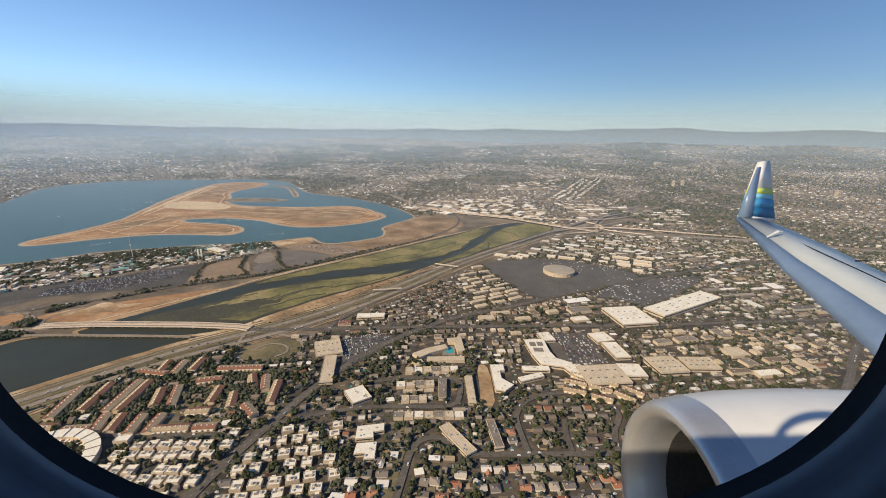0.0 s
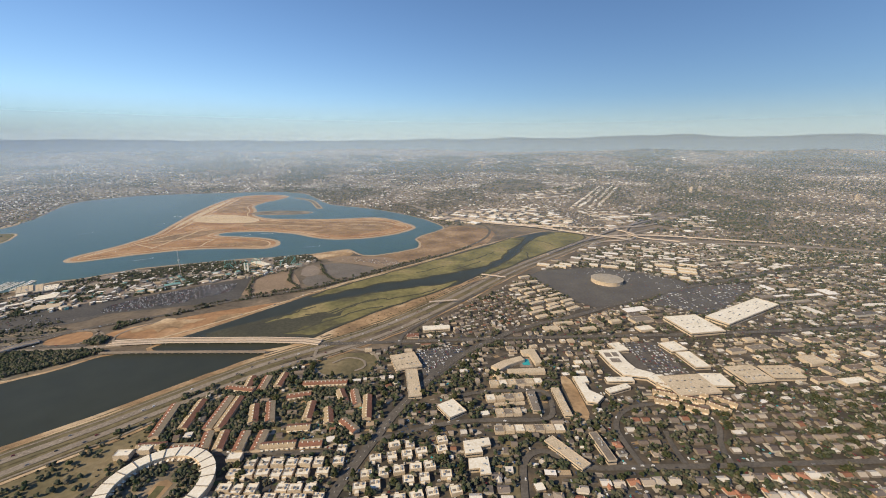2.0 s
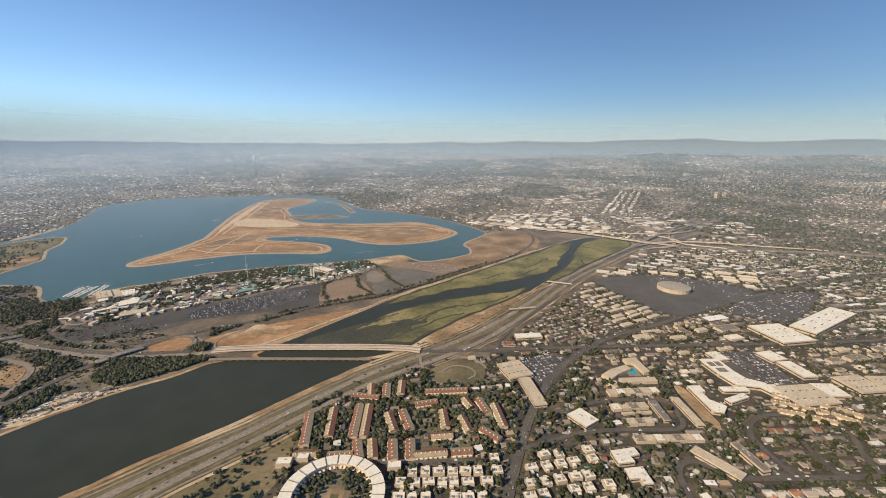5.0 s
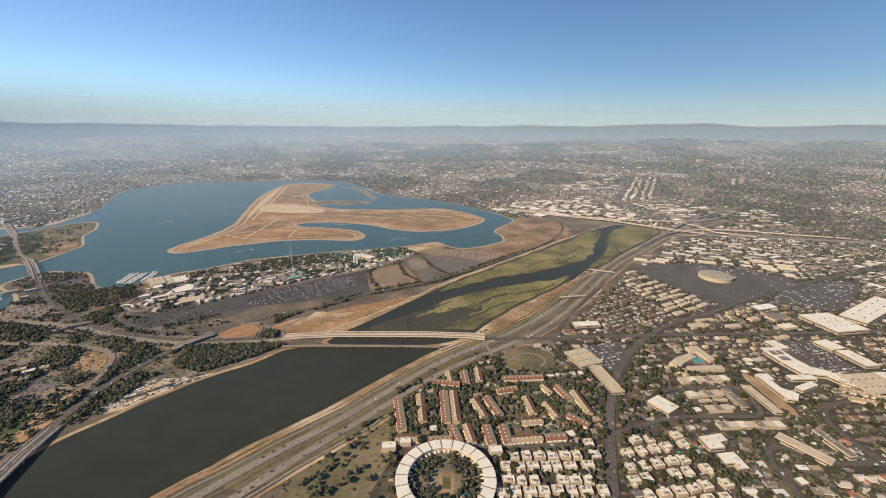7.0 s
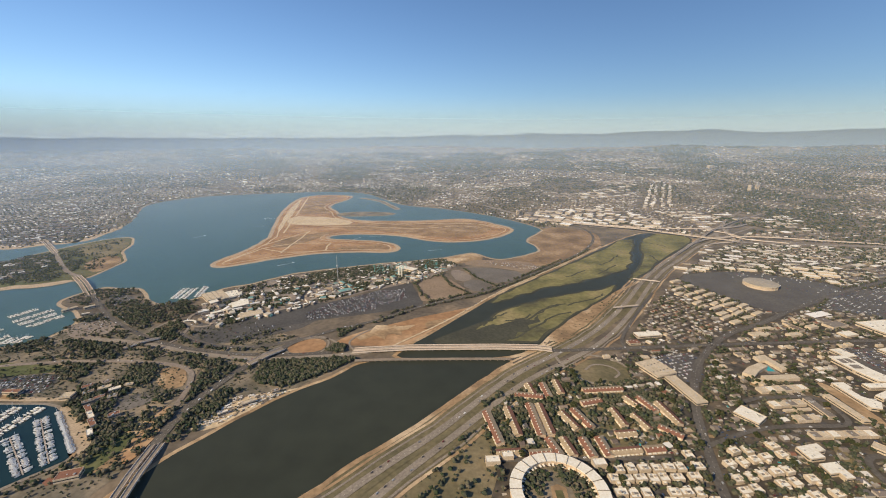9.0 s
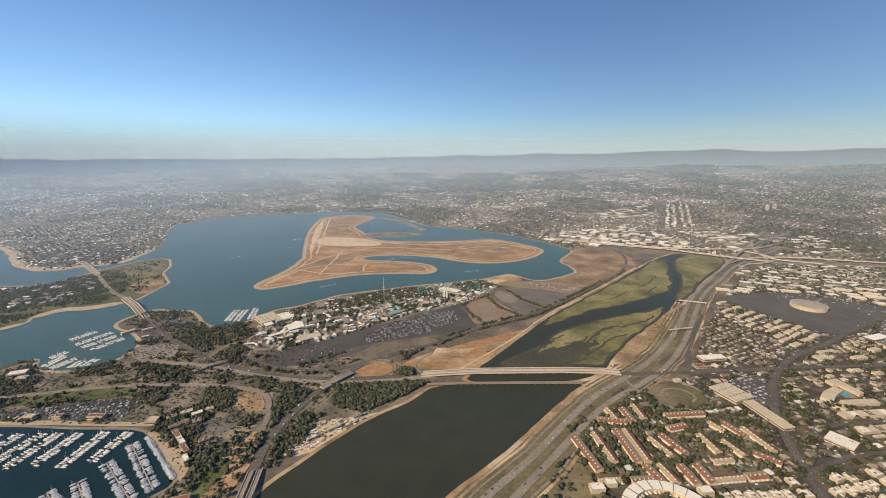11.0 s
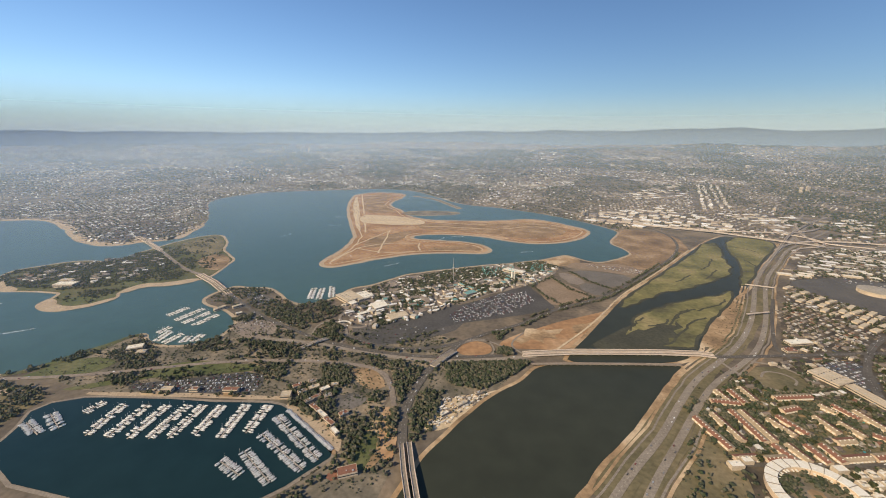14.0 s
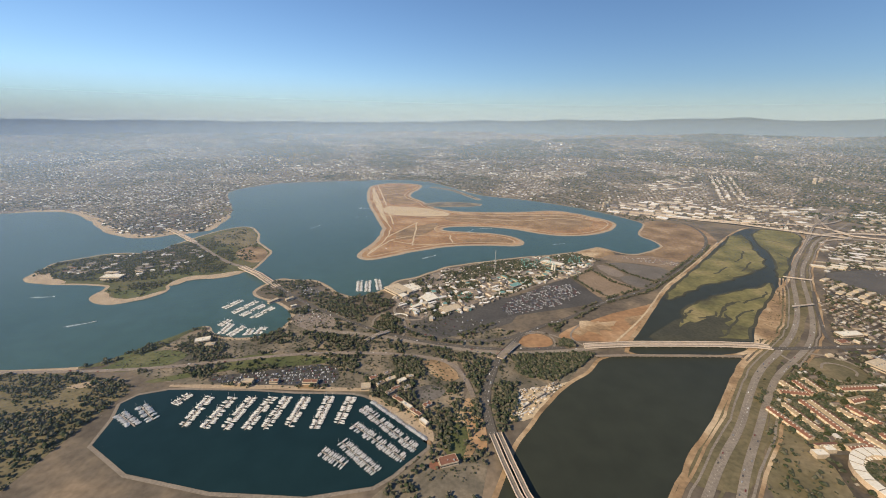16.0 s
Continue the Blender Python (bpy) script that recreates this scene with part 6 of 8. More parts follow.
def make_bridge(name, pts, width, z, material, label, piers, lanes=True, depth=0.8):
    root = new(name)
    v, f = ribbon(pts, width, z, depth)
    ob = new("deck", mesh_from("deck", v, f, [material]))
    ob.parent = root
    v, f = ribbon(pts, width - 1.6, [q + 0.05 for q in z] if isinstance(z, list) else z + 0.05)
    ob = new("roadway", mesh_from("roadway", v, f, [M_CONC]))
    ob.parent = root
    for s in (-1, 1):
        zz = [q + 0.6 for q in z] if isinstance(z, list) else z + 0.6
        v, f = ribbon(pts, 0.35, zz, 0.6, s * (width / 2 - 0.2))
        ob = new("parapet", mesh_from("parapet", v, f, [material]))
        ob.parent = root
    steps = along(pts, sum((Vector(b) - Vector(a)).length for a, b in zip(pts, pts[1:])) / (piers + 1))
    for p, t in steps[1:-1]:
        zt = max(0.3, (z if not isinstance(z, list) else float(np.interp(min((p - Vector(q_)).length for q_ in pts), [0, 1], [z[min(range(len(pts)), key=lambda i_: (p - Vector(pts[i_])).length)]] * 2))) - depth)
        bm = bmesh.new()
        for s in (-0.3, 0.3):
            add_block(bm, 0.9, 0.9, zt, 0.2, 0, s * width)
        add_block(bm, 1.1, width * 0.9, 0.6, zt - 0.6)
        bmesh.ops.transform(bm, matrix=Matrix.Translation((p.x, p.y, 0)) @ Matrix.Rotation(math.atan2(t.y, t.x), 4, 'Z'), verts=bm.verts)
        part("pier", bm, M_CONC, root)
    return tagged(root, label, "bridge")


BR = [(-414, 368), (-398, 369), (-355, 374), (-309, 376), (-260, 378), (-216, 378), (-200, 376)]
make_bridge("road_bridge", BR, 4.0, [1.4, 2.3, 2.6, 2.6, 2.6, 2.2, 1.4], M_DECK, "pale new concrete bridge over the river", 14)
make_bridge("road_bridge", [(p[0] + 1, p[1] + 6.5) for p in BR], 4.0, [1.4, 2.3, 2.6, 2.6, 2.6, 2.2, 1.4], M_DECK, "pale twin concrete bridge over the river", 14)
make_bridge("work_trestle", [(-407, 350), (-374, 353), (-293, 356), (-247, 357)], 3.0, 1.9, M_LOTPALE, "low brown work trestle beside the bridge", 22, depth=0.5)
for s in (-3.6, 3.6):
    make_bridge("bay_bridge", [(-930 + s * 0.66, 606 + s * 0.74), (-880 + s * 0.66, 564 + s * 0.74), (-832 + s * 0.66, 522 + s * 0.74)], 4.8, [1.2, 4.4, 1.2], M_DECK, "twin concrete bridge across the bay channel", 9)
    make_bridge("bay_bridge", [(-1232 + s * 0.6, 850 + s * 0.7), (-1200 + s * 0.6, 826 + s * 0.7), (-1098 + s * 0.6, 744 + s * 0.7)], 3.6, [1.0, 3.2, 1.0], M_DECK, "concrete bridge from the resort island", 6)
make_bridge("overpass", [(-512, 341), (-501, 357), (-490, 373)], 8, [2.0, 3.2, 2.2], M_DECK, "pale concrete overpass above the parkway", 2)
make_bridge("overpass", [(-664, 371), (-650, 384), (-638, 396)], 4.5, [1.2, 3.2, 1.6], M_DECK, "thin concrete overpass among dark trees", 2)
make_bridge("channel_bridge", [(-530, 230), (-524, 200), (-517, 172), (-500, 130), (-462, 66), (-440, 40)], 4.0, [1.0, 3.2, 4.0, 4.0, 3.0, 0.8], M_DECK, "concrete bridge at the estuary", 5)
make_bridge("channel_bridge", [(-524, 232), (-518, 202), (-511, 173), (-494, 132), (-456, 68), (-434, 42)], 4.0, [1.0, 3.2, 4.0, 4.0, 3.0, 0.8], M_DECK, "concrete bridge at the estuary", 5)
make_bridge("flyover", [(-60, 1130), (13, 1057), (152, 984), (262, 893), (330, 868)], 9, [1.0, 4, 6, 6, 3], M_DECK, "pale freeway flyover across the river", 8)
make_bridge("footbridge", [(-16, 606), (2, 600), (20, 593)], 1.8, 4.0, M_DECK, "pale footbridge over the freeway", 2, depth=0.5)
make_bridge("footbridge", [(-92, 488), (-76, 492), (-56, 497)], 1.8, 4.0, M_DECK, "pale footbridge across both carriageways", 2, depth=0.5)
for nm_, pts_, zs_, wd_ in INTERCHANGE:
    line = smooth(pts_, closed=False)
    zz_ = list(np.interp(np.linspace(0, 1, len(line)), np.linspace(0, 1, len(zs_)), zs_))
    make_bridge(nm_, line, wd_, zz_, M_DECK, "pale concrete flyover of the freeway interchange", 7)
M_LINE = mat("white_road_paint", ((0.42, 0.39, 0.34), (0.52, 0.49, 0.44)), 0.5)
for k, (line, wd) in enumerate(road_lines):
    if wd < 6:
        continue
    dash = [(p, t) for p, t in along(line, 5.0) if p.y < 900]
    v, f = [], []
    for p, t in dash:
        nrm = Vector((-t.y, t.x))
        for off in ((-wd / 6, wd / 6) if wd > 7 else (0,)):
            c_ = p + nrm * off
            n0 = len(v)
            v += [((c_ + t * e + nrm * s).x, (c_ + t * e + nrm * s).y, 0.475 + 0.01 * k + float(ground_z(p.x, p.y))) for e, s in ((-0.8, -0.08), (0.8, -0.08), (0.8, 0.08), (-0.8, 0.08))]
            f.append((n0, n0 + 1, n0 + 2, n0 + 3))
    if v:
        tagged(new("lane_dashes", mesh_from("lane_dashes", v, f, [M_LINE])), "white lane dashes on the road", "road marking", kind="stuff")

# ---- boats ----
DOCKS = [(-784, 266, -785, 227), (-763, 265, -766, 226), (-745, 266, -749, 225), (-727, 267, -732, 226), (-713, 268, -717, 227), (-696, 268, -698, 232), (-675, 270, -676, 230), (-655, 270, -658, 236), (-641.5, 256.5, -590, 211), (-644, 235, -598, 201), (-649, 216, -617, 189), (-662, 206, -641, 194), (-805, 268, -810, 253), (-847, 239, -824, 226), (-837, 250, -814, 234)]
DOCKS2 = [(-871, 446, -861, 473), (-852, 432, -838, 470), (-837, 426, -822, 459), (-820, 420, -807, 452), (-850, 398, -846, 414), (-838, 379, -838, 405), (-826, 375, -819, 398), (-806, 377, -807, 393), (-795, 380, -794, 397)]
DOCKS3 = [(-712, 554, -704, 512), (-699, 555, -691, 512), (-686, 563, -675, 521)]
M_DOCK = mat("weathered_dock_planks", ((0.34, 0.29, 0.24), (0.44, 0.38, 0.32)), 0.5)
M_COVER = mat("boat_canvas", ((0.06, 0.10, 0.20), (0.55, 0.50, 0.42), (0.12, 0.12, 0.13), (0.60, 0.58, 0.55)), 0.5, pick="object")


def make_boat(l, sail):
    root = new("sailboat" if sail else "motorboat")
    b = l * 0.30
    bm = bmesh.new()
    rows = []
    for s, wd, zk, zg in ((-0.5, 0.72, 0.1, 0.62), (-0.2, 1.0, -0.1, 0.62), (0.15, 0.95, -0.12, 0.68), (0.38, 0.55, 0.0, 0.78), (0.5, 0.06, 0.35, 0.85)):
        rows.append([bm.verts.new((l * s, yy * wd * b / 2, zz)) for yy, zz in ((-1, zg), (-0.75, zk + 0.2), (0, zk), (0.75, zk + 0.2), (1, zg))])
    for p, q in zip(rows, rows[1:]):
        for i in range(4):
            bm.faces.new([p[i], q[i], q[i + 1], p[i + 1]])
        bm.faces.new([p[4], q[4], q[0], p[0]])
    bm.faces.new(rows[0])
    bmesh.ops.recalc_face_normals(bm, faces=bm.faces)
    part("hull", bm, M_BOAT, root, "white fibreglass hull")
    part("cabin", block_bm(l * 0.38, b * 0.6, 0.42, 0.68, l * 0.02, 0, 0.1), M_BOAT, root)
    part("canvas", block_bm(l * 0.2, b * 0.62, 0.14, 1.02, -l * 0.2, 0, 0.04), M_COVER, root)
    if sail:
        part("mast", tube([(l * 0.08, 0, 0.7), (l * 0.08, 0, 0.7 + l * 1.15)], [0.07, 0.04], 5), M_BOAT, root)
        part("boom", tube([(l * 0.06, 0, 1.35), (-l * 0.38, 0, 1.4)], 0.06, 5), M_COVER, root)
    return tagged(root, "white %s moored at a marina dock" % ("sailboat with a bare mast" if sail else "motorboat with a canvas top"), "boat", "boats in the marinas")


M_FOAM = mat("white_foam", ((0.20, 0.28, 0.30), (0.55, 0.58, 0.58)), 0.5, contrast=0.4)
fleet = [make_boat(4.0, True), make_boat(3.4, False), make_boat(4.8, False), make_boat(4.5, True), make_boat(3.0, False)]
first = {i: True for i in range(5)}
spots = []
for (x0, y0, x1, y1) in DOCKS + DOCKS2 + DOCKS3:
    dk = new("dock")
    v, f = ribbon([(x0, y0), (x1, y1)], 0.9, 0.75, 0.3)
    tagged(dk, "weathered floating dock lined with boats", "dock", "marina docks")
    ob = new("walkway", mesh_from("walkway", v, f, [M_DOCK]))
    ob.parent = dk
    for p, t in along([(x0, y0), (x1, y1)], 7.0):
        part("pile", tube([(p.x, p.y, 0.1), (p.x, p.y, 2.0)], 0.14, 5), M_DOCK, dk)
    for p, t in along([(x0, y0), (x1, y1)], 1.8):
        for s in (-1, 1):
            if rng.random() < 0.86:
                l_ = 4.2
                q = p + Vector((-t.y, t.x)) * s * (0.7 + l_ / 2 + rng.normal(0, 0.25)) + t * rng.normal(0, 0.22)
                spots.append((q.x, q.y, math.degrees(math.atan2(t.x * s, -t.y * s)) + (180 if rng.random() < 0.3 else 0) + rng.normal(0, 4)))
for p, t in along([(-635, 265), (-582.5, 221)], 1.7):
    spots.append((p.x + rng.normal(0, 0.15), p.y, math.degrees(math.atan2(-t.x, t.y)) + rng.normal(0, 3)))
rng.shuffle(spots)
spots.sort(key=lambda s: s[1] > 300)
for k, (bx, by, ba) in enumerate(spots[:280]):
    i = int(rng.choice(5, p=[0.28, 0.2, 0.2, 0.22, 0.1])) if k >= 5 else k
    m = pose(bx, by, 0.42, 0, 0, ba)
    if k < 5:
        fleet[k].matrix_world = m
    else:
        copy_thing(fleet[i], m)


def replicate(name, sources, places, mats):
    """One mesh that holds a copy of the source meshes at each place."""
    verts, faces, idx, base = [], [], [], 0
    for src, m in places:
        for me, slot in sources[src]:
            co = np.empty(len(me.vertices) * 3)
            me.vertices.foreach_get("co", co)
            co = co.reshape(-1, 3) @ np.array(m.to_3x3()).T + np.array(m.translation)
            verts += co.tolist()
            for p in me.polygons:
                faces.append([base + v_ for v_ in p.vertices])
                idx.append(slot)
            base += len(co)
    return mesh_from(name, verts, faces, mats, idx)


kits = []
for b in fleet:
    kits.append([(c.data, {"hull": 0, "cabin": 0, "mast": 0}.get(c.name.split(".")[0], 1)) for c in b.children if c.name.split(".")[0] in ("hull", "cabin", "canvas", "mast")])
stuff("moored_boats", replicate("moored_boats", kits, [(int(rng.integers(0, 5)), pose(bx, by, 0.42, 0, 0, ba)) for bx, by, ba in spots[280:]], [M_BOAT, M_DOCK]), "many more white boats at their moorings", "boats")
for k, (bx, by, ba) in enumerate([(-800, 1010, 20), (-890, 900, 60), (-960, 1180, -15), (-700, 730, 130), (-1130, 470, 10), (-1010, 400, 30), (-330, 790, 20), (-520, 890, 60), (-475, 905, 0), (-600, 690, 40)]):
    b = copy_thing(fleet[2 if k % 2 else 4], pose(bx, by, 0.42, 0, 0, ba))
    tagged(b, "white motorboat under way on the bay", "boat", "boats on the bay")
    bm = bmesh.new()
    q = [bm.verts.new(c_) for c_ in ((-1.5, -0.5, 0.06), (-1.5, 0.5, 0.06), (-26, 2.0, 0.04), (-30, 0.0, 0.04), (-26, -2.0, 0.04))]
    bm.faces.new(q)
    part("wake", bm, M_FOAM, b, "white foaming wake")
# moored raft of boats
for k, (bx, by) in enumerate([(-843, 1115), (-836, 1108), (-829, 1116), (-822, 1110), (-815, 1117), (-838, 1122)]):
    tagged(copy_thing(fleet[2], pose(bx, by, 0.42, 0, 0, 30 * k)), "white boat rafted up on the open bay", "boat", "boats on the bay")


# ---- lawns, bare strips and beaches ----
for nm, outline, m, z_, label in (
    ("lawn", [(-921, 300), (-907, 326), (-884, 342), (-860, 341), (-846, 331), (-861, 310), (-880, 302)], M_LAWN, 0.295, "green waterside park lawn with dark shrubs"),
    ("lawn", [(-949, 303), (-924, 333), (-902, 364), (-888, 394), (-866, 396), (-880, 388), (-894, 353), (-914, 321)], M_LAWN, 0.305, "green lawn strip along the bay shore"),
    ("lawn", [(-815, 312), (-792, 334), (-754, 341), (-699, 336), (-680, 332), (-702, 324), (-774, 309)], M_LAWN, 0.325, "green lawn behind the marina car park"),
    ("plaza", [(-636, 288), (-624, 296), (-598, 292), (-583, 284), (-588, 268), (-609, 265)], M_LOT, 0.265, "grey paved plaza between marina shops"),
    ("car_park", [(-595, 278), (-579, 293), (-566, 280), (-584, 266)], M_LOTGREY, 0.285, "pale grey car park among marina trees"),
    ("dirt_field", [(-603, 331), (-575, 339), (-553, 308), (-567, 297), (-584, 311)], M_DIRT, 0.275, "open tan ground with scattered trees"),
    ("lawn", [(-574, 218), (-563, 243), (-552, 239), (-551, 206), (-561, 202)], M_LAWN, 0.425, "green lawn corner beside the road"),
    ("red_paving", [(-582, 196), (-573, 205), (-564, 203), (-573, 192)], M_TILE, 0.435, "small red-paved court by the marina"),
    ("dirt_strip", [(-790, 281), (-772, 292), (-760, 281)], M_DIRT, 0.375, "bare orange patch on the quay"),
    ("dirt_strip", [(-712, 282), (-704, 291), (-690, 290), (-688, 282)], M_DIRT, 0.376, "bare orange patch on the quay"),
    ("quay", [(-640, 277), (-612, 263), (-579, 236), (-577, 219), (-583, 222), (-614, 252), (-640, 270)], M_SAND, 0.38, "sandy promenade along the marina shops"),
    ("lawn", [(-923, 304), (-899, 318), (-876, 310), (-871, 328), (-860, 339), (-848, 318), (-870, 306), (-893, 299), (-912, 298)], M_LAWN, 0.30, "green waterside park lawn"),
    ("lawn", [(-865, 284), (-836, 298), (-800, 314), (-783, 326), (-740, 334), (-690, 340), (-720, 330), (-777, 313), (-810, 300), (-847, 284)], M_LAWN, 0.31, "green lawn beside the park road"),
    ("lawn", [(-1096, 792), (-1077, 852), (-1025, 846), (-990, 790), (-960, 720), (-996, 718), (-1036, 729)], M_VERGE, 0.82, "green field on the resort island"),
    ("lawn", [(-1046, 470), (-1060, 495), (-1017, 508), (-1001, 517), (-992, 503), (-1013, 471)], M_LAWN, 0.83, "green lawn at the resort island's point"),
    ("lawn", [(-1056, 567), (-1040, 592), (-1025, 584), (-998, 572), (-960, 582), (-975, 568), (-1000, 545), (-1030, 545)], M_LAWN, 0.825, "narrow green fairway beside the lagoon"),
    ("beach", [(-1243, 536), (-1247, 565), (-1232, 570), (-1205, 541), (-1166, 528), (-1158, 514), (-1212, 516)], M_SAND, 0.84, "broad pale sand tip of the resort island"),
    ("beach", [(-1076, 468), (-1084, 493), (-1066, 488), (-1049, 470), (-1014, 468), (-991, 503), (-984, 494), (-1004, 458), (-1046, 450)], M_SAND, 0.845, "curved pale sand beach at the island's point"),
    ("beach", [(-1005, 525), (-993, 559), (-954, 567), (-922, 589), (-912, 578), (-936, 551), (-981, 545), (-990, 516)], M_SAND, 0.85, "narrow pale sand beach on the lagoon"),
    ("dirt_strip", [(31, 321), (40, 324), (43, 298), (43, 264), (30, 262), (33, 287)], M_DIRT, 0.32, "bare orange dirt strip between apartments"),
    ("dirt_strip", [(-29, 242), (-19, 239), (-22, 200), (-24, 165), (-34, 165), (-31, 199)], M_VERGE, 0.33, "dry grass slope beside apartments"),
    ("dirt_strip", [(-203, 404), (-165, 446), (-112, 501), (-70, 543), (-91, 510), (-145, 443), (-185, 394)], M_DIRT, 0.34, "tan dirt works beside the freeway"),
    ("dirt_strip", [(-562, 250), (-550, 268), (-540, 240), (-545, 205), (-556, 205)], M_DIRT, 0.35, "bare orange dirt beside the road"),
    ("dirt_strip", [(-614, 266), (-602, 273), (-584, 228), (-578, 214), (-590, 222)], M_DIRT, 0.36, "dirt walk along the marina"),
    ("bare_patch", [(-988, 689), (-970, 733), (-926, 702), (-908, 650), (-915, 625), (-954, 646)], M_FIELD, 0.84, "bare tan ground on the resort island"),
    ("car_park", [(-803, 296), (-776, 303), (-701, 323), (-680, 320), (-674, 290), (-706, 286), (-767, 284), (-800, 288)], M_LOTDARK, 0.29, "dark car park full of cars behind the marina"),
    ("car_park", [(-598, 285), (-586, 295), (-572, 287), (-589, 273)], M_LOT, 0.28, "small grey car park among trees"),
    ("sand_lot", [(-929, 273), (-920, 282), (-894, 284), (-898, 276), (-916, 272)], M_SAND, 0.27, "pale sand lot beside the park road"),
    ("graded_ground", [(-425, 402), (-410, 425), (-385, 438), (-352, 440), (-370, 410), (-400, 396)], M_DIRT, 0.38, "pale graded patch on the dirt field"),
    ("graded_ground", [(-345, 420), (-330, 452), (-300, 468), (-312, 446)], M_DIRT, 0.39, "pale graded patch on the dirt field"),
    ("dirt_strip", [(-554, 271), (-545, 276), (-545, 256), (-535, 243), (-533, 212), (-540, 212), (-549, 229)], M_ISLE, 0.41, "bare orange dirt beside the road"),
    ("lawn", [(-566, 238), (-552, 246), (-548, 217), (-561, 211)], M_LAWN, 0.42, "small green lawn among trees"),
    ("car_park", [(-779, 433), (-730, 443), (-708, 415), (-712, 389), (-758, 399)], M_LOTPALE, 0.345, "pale worn car park near the boat harbour"),
    ("car_park", [(-815, 530), (-790, 535), (-740, 500), (-765, 480)], M_LOT, 0.43, "grey car park beside the boat harbour"),
    ("lawn", [(-1200, 960), (-1172, 1000), (-1202, 1085), (-1262, 1150), (-1290, 1120), (-1240, 1040)], M_VERGE, 0.47, "dry green cape above the beach"),
    ("beach", [(-1136, 832), (-1149, 884), (-1166, 988), (-1170, 1022), (-1142, 931), (-1117, 843)], M_SAND, 0.49, "broad pale sand beach below the houses"),
    ("beach", [(-1153, 831), (-1172, 985), (-1150, 990), (-1134, 914), (-1128, 823)], M_SAND, 0.46, "pale sand beach below the houses"),
    ("beach", [(-832, 278), (-700, 279), (-640, 279), (-640, 284), (-700, 285), (-832, 284)], M_SAND, 0.37, "pale walk along the marina's edge"),
    ("mud_flat", [(-340, 388), (-300, 425), (-262, 452), (-232, 420), (-215, 396), (-270, 386)], M_MUD, 0.48, "dark mud flat below the marsh"),
):
    sheet(nm, ragged(smooth(outline, times=3 if nm == "graded_ground" else 1), 14 if nm == "graded_ground" else 2, 0.08 if nm == "graded_ground" else 0.03), z_, m, label)
for pts, wd in (([(-200, 372), (-196, 345), (-186, 322), (-160, 311), (-138, 318), (-130, 340), (-140, 362), (-165, 370)], 3.0), ([(-176, 340), (-165, 352), (-148, 348), (-143, 335), (-152, 327)], 2.2), ([(-430, 372), (-436, 392), (-455, 402), (-476, 398), (-490, 380)], 2.6), ([(-412, 372), (-424, 388), (-420, 404), (-404, 424)], 2.2), ([(-654, 388), (-665, 411), (-664, 431), (-652, 447), (-627, 429), (-619, 399), (-625, 379)], 3.0), ([(-490, 368), (-489, 380), (-484, 391), (-467, 405), (-452, 403), (-445, 391), (-444, 376), (-450, 367)], 2.2), ([(-505, 345), (-490, 330), (-478, 320), (-460, 318)], 2.0)):
    v, f = ribbon(smooth(pts, closed=False), wd, 0.52, 0.1)
    tagged(new("ramp", mesh_from("ramp", v, f, [M_CONC])), "narrow curving concrete ramp", "road", kind="structure")

sheet("mud_flat", ragged(smooth([(-286, 392), (-276, 434), (-240, 446), (-212, 455), (-188, 480), (-200, 446), (-222, 418), (-240, 398)]), 12, 0.07), 0.66, M_MUD, "feathered dark mud flat in the marsh")
# creeks in the marsh
for k, pts in enumerate(([(-212, 452), (-196, 474), (-176, 496), (-150, 506)], [(-240, 400), (-206, 436), (-176, 468), (-150, 480)], [(-270, 436), (-252, 462), (-236, 476)], [(-60, 640), (-30, 668), (-12, 690)], [(60, 690), (80, 722), (82, 758)], [(-150, 500), (-128, 515), (-100, 528), (-85, 545)], [(-200, 470), (-185, 480), (-178, 498), (-160, 505)], [(-40, 690), (-20, 705), (5, 735), (20, 760)], [(-120, 620), (-95, 640), (-75, 660)], [(120, 860), (140, 840), (150, 815)], [(-240, 450), (-215, 458), (-205, 472)])):
    v, f = ribbon(ragged(smooth(pts, closed=False), 4, 0.1), 3.0, 0.68 + 0.006 * k)
    tagged(new("creek", mesh_from("creek", v, f, [M_MUD])), "narrow dark creek in the marsh", "creek", kind="structure")

# terracotta row houses by the mall
for k, (x0, y0, x1, y1) in enumerate([(104, 300, 120, 294), (122, 293, 138, 286), (140, 285, 152, 274), (112, 310, 128, 304), (131, 302, 146, 294), (150, 292, 162, 282), (100, 288, 116, 283), (120, 280, 134, 274)]):
    l, a = math.hypot(x1 - x0, y1 - y0), math.atan2(y1 - y0, x1 - x0)
    ob = make_condo(l, 2 * k + 1)
    ob.matrix_world = pose((x0 + x1) / 2, (y0 + y1) / 2, 0, 0, 0, math.degrees(a))

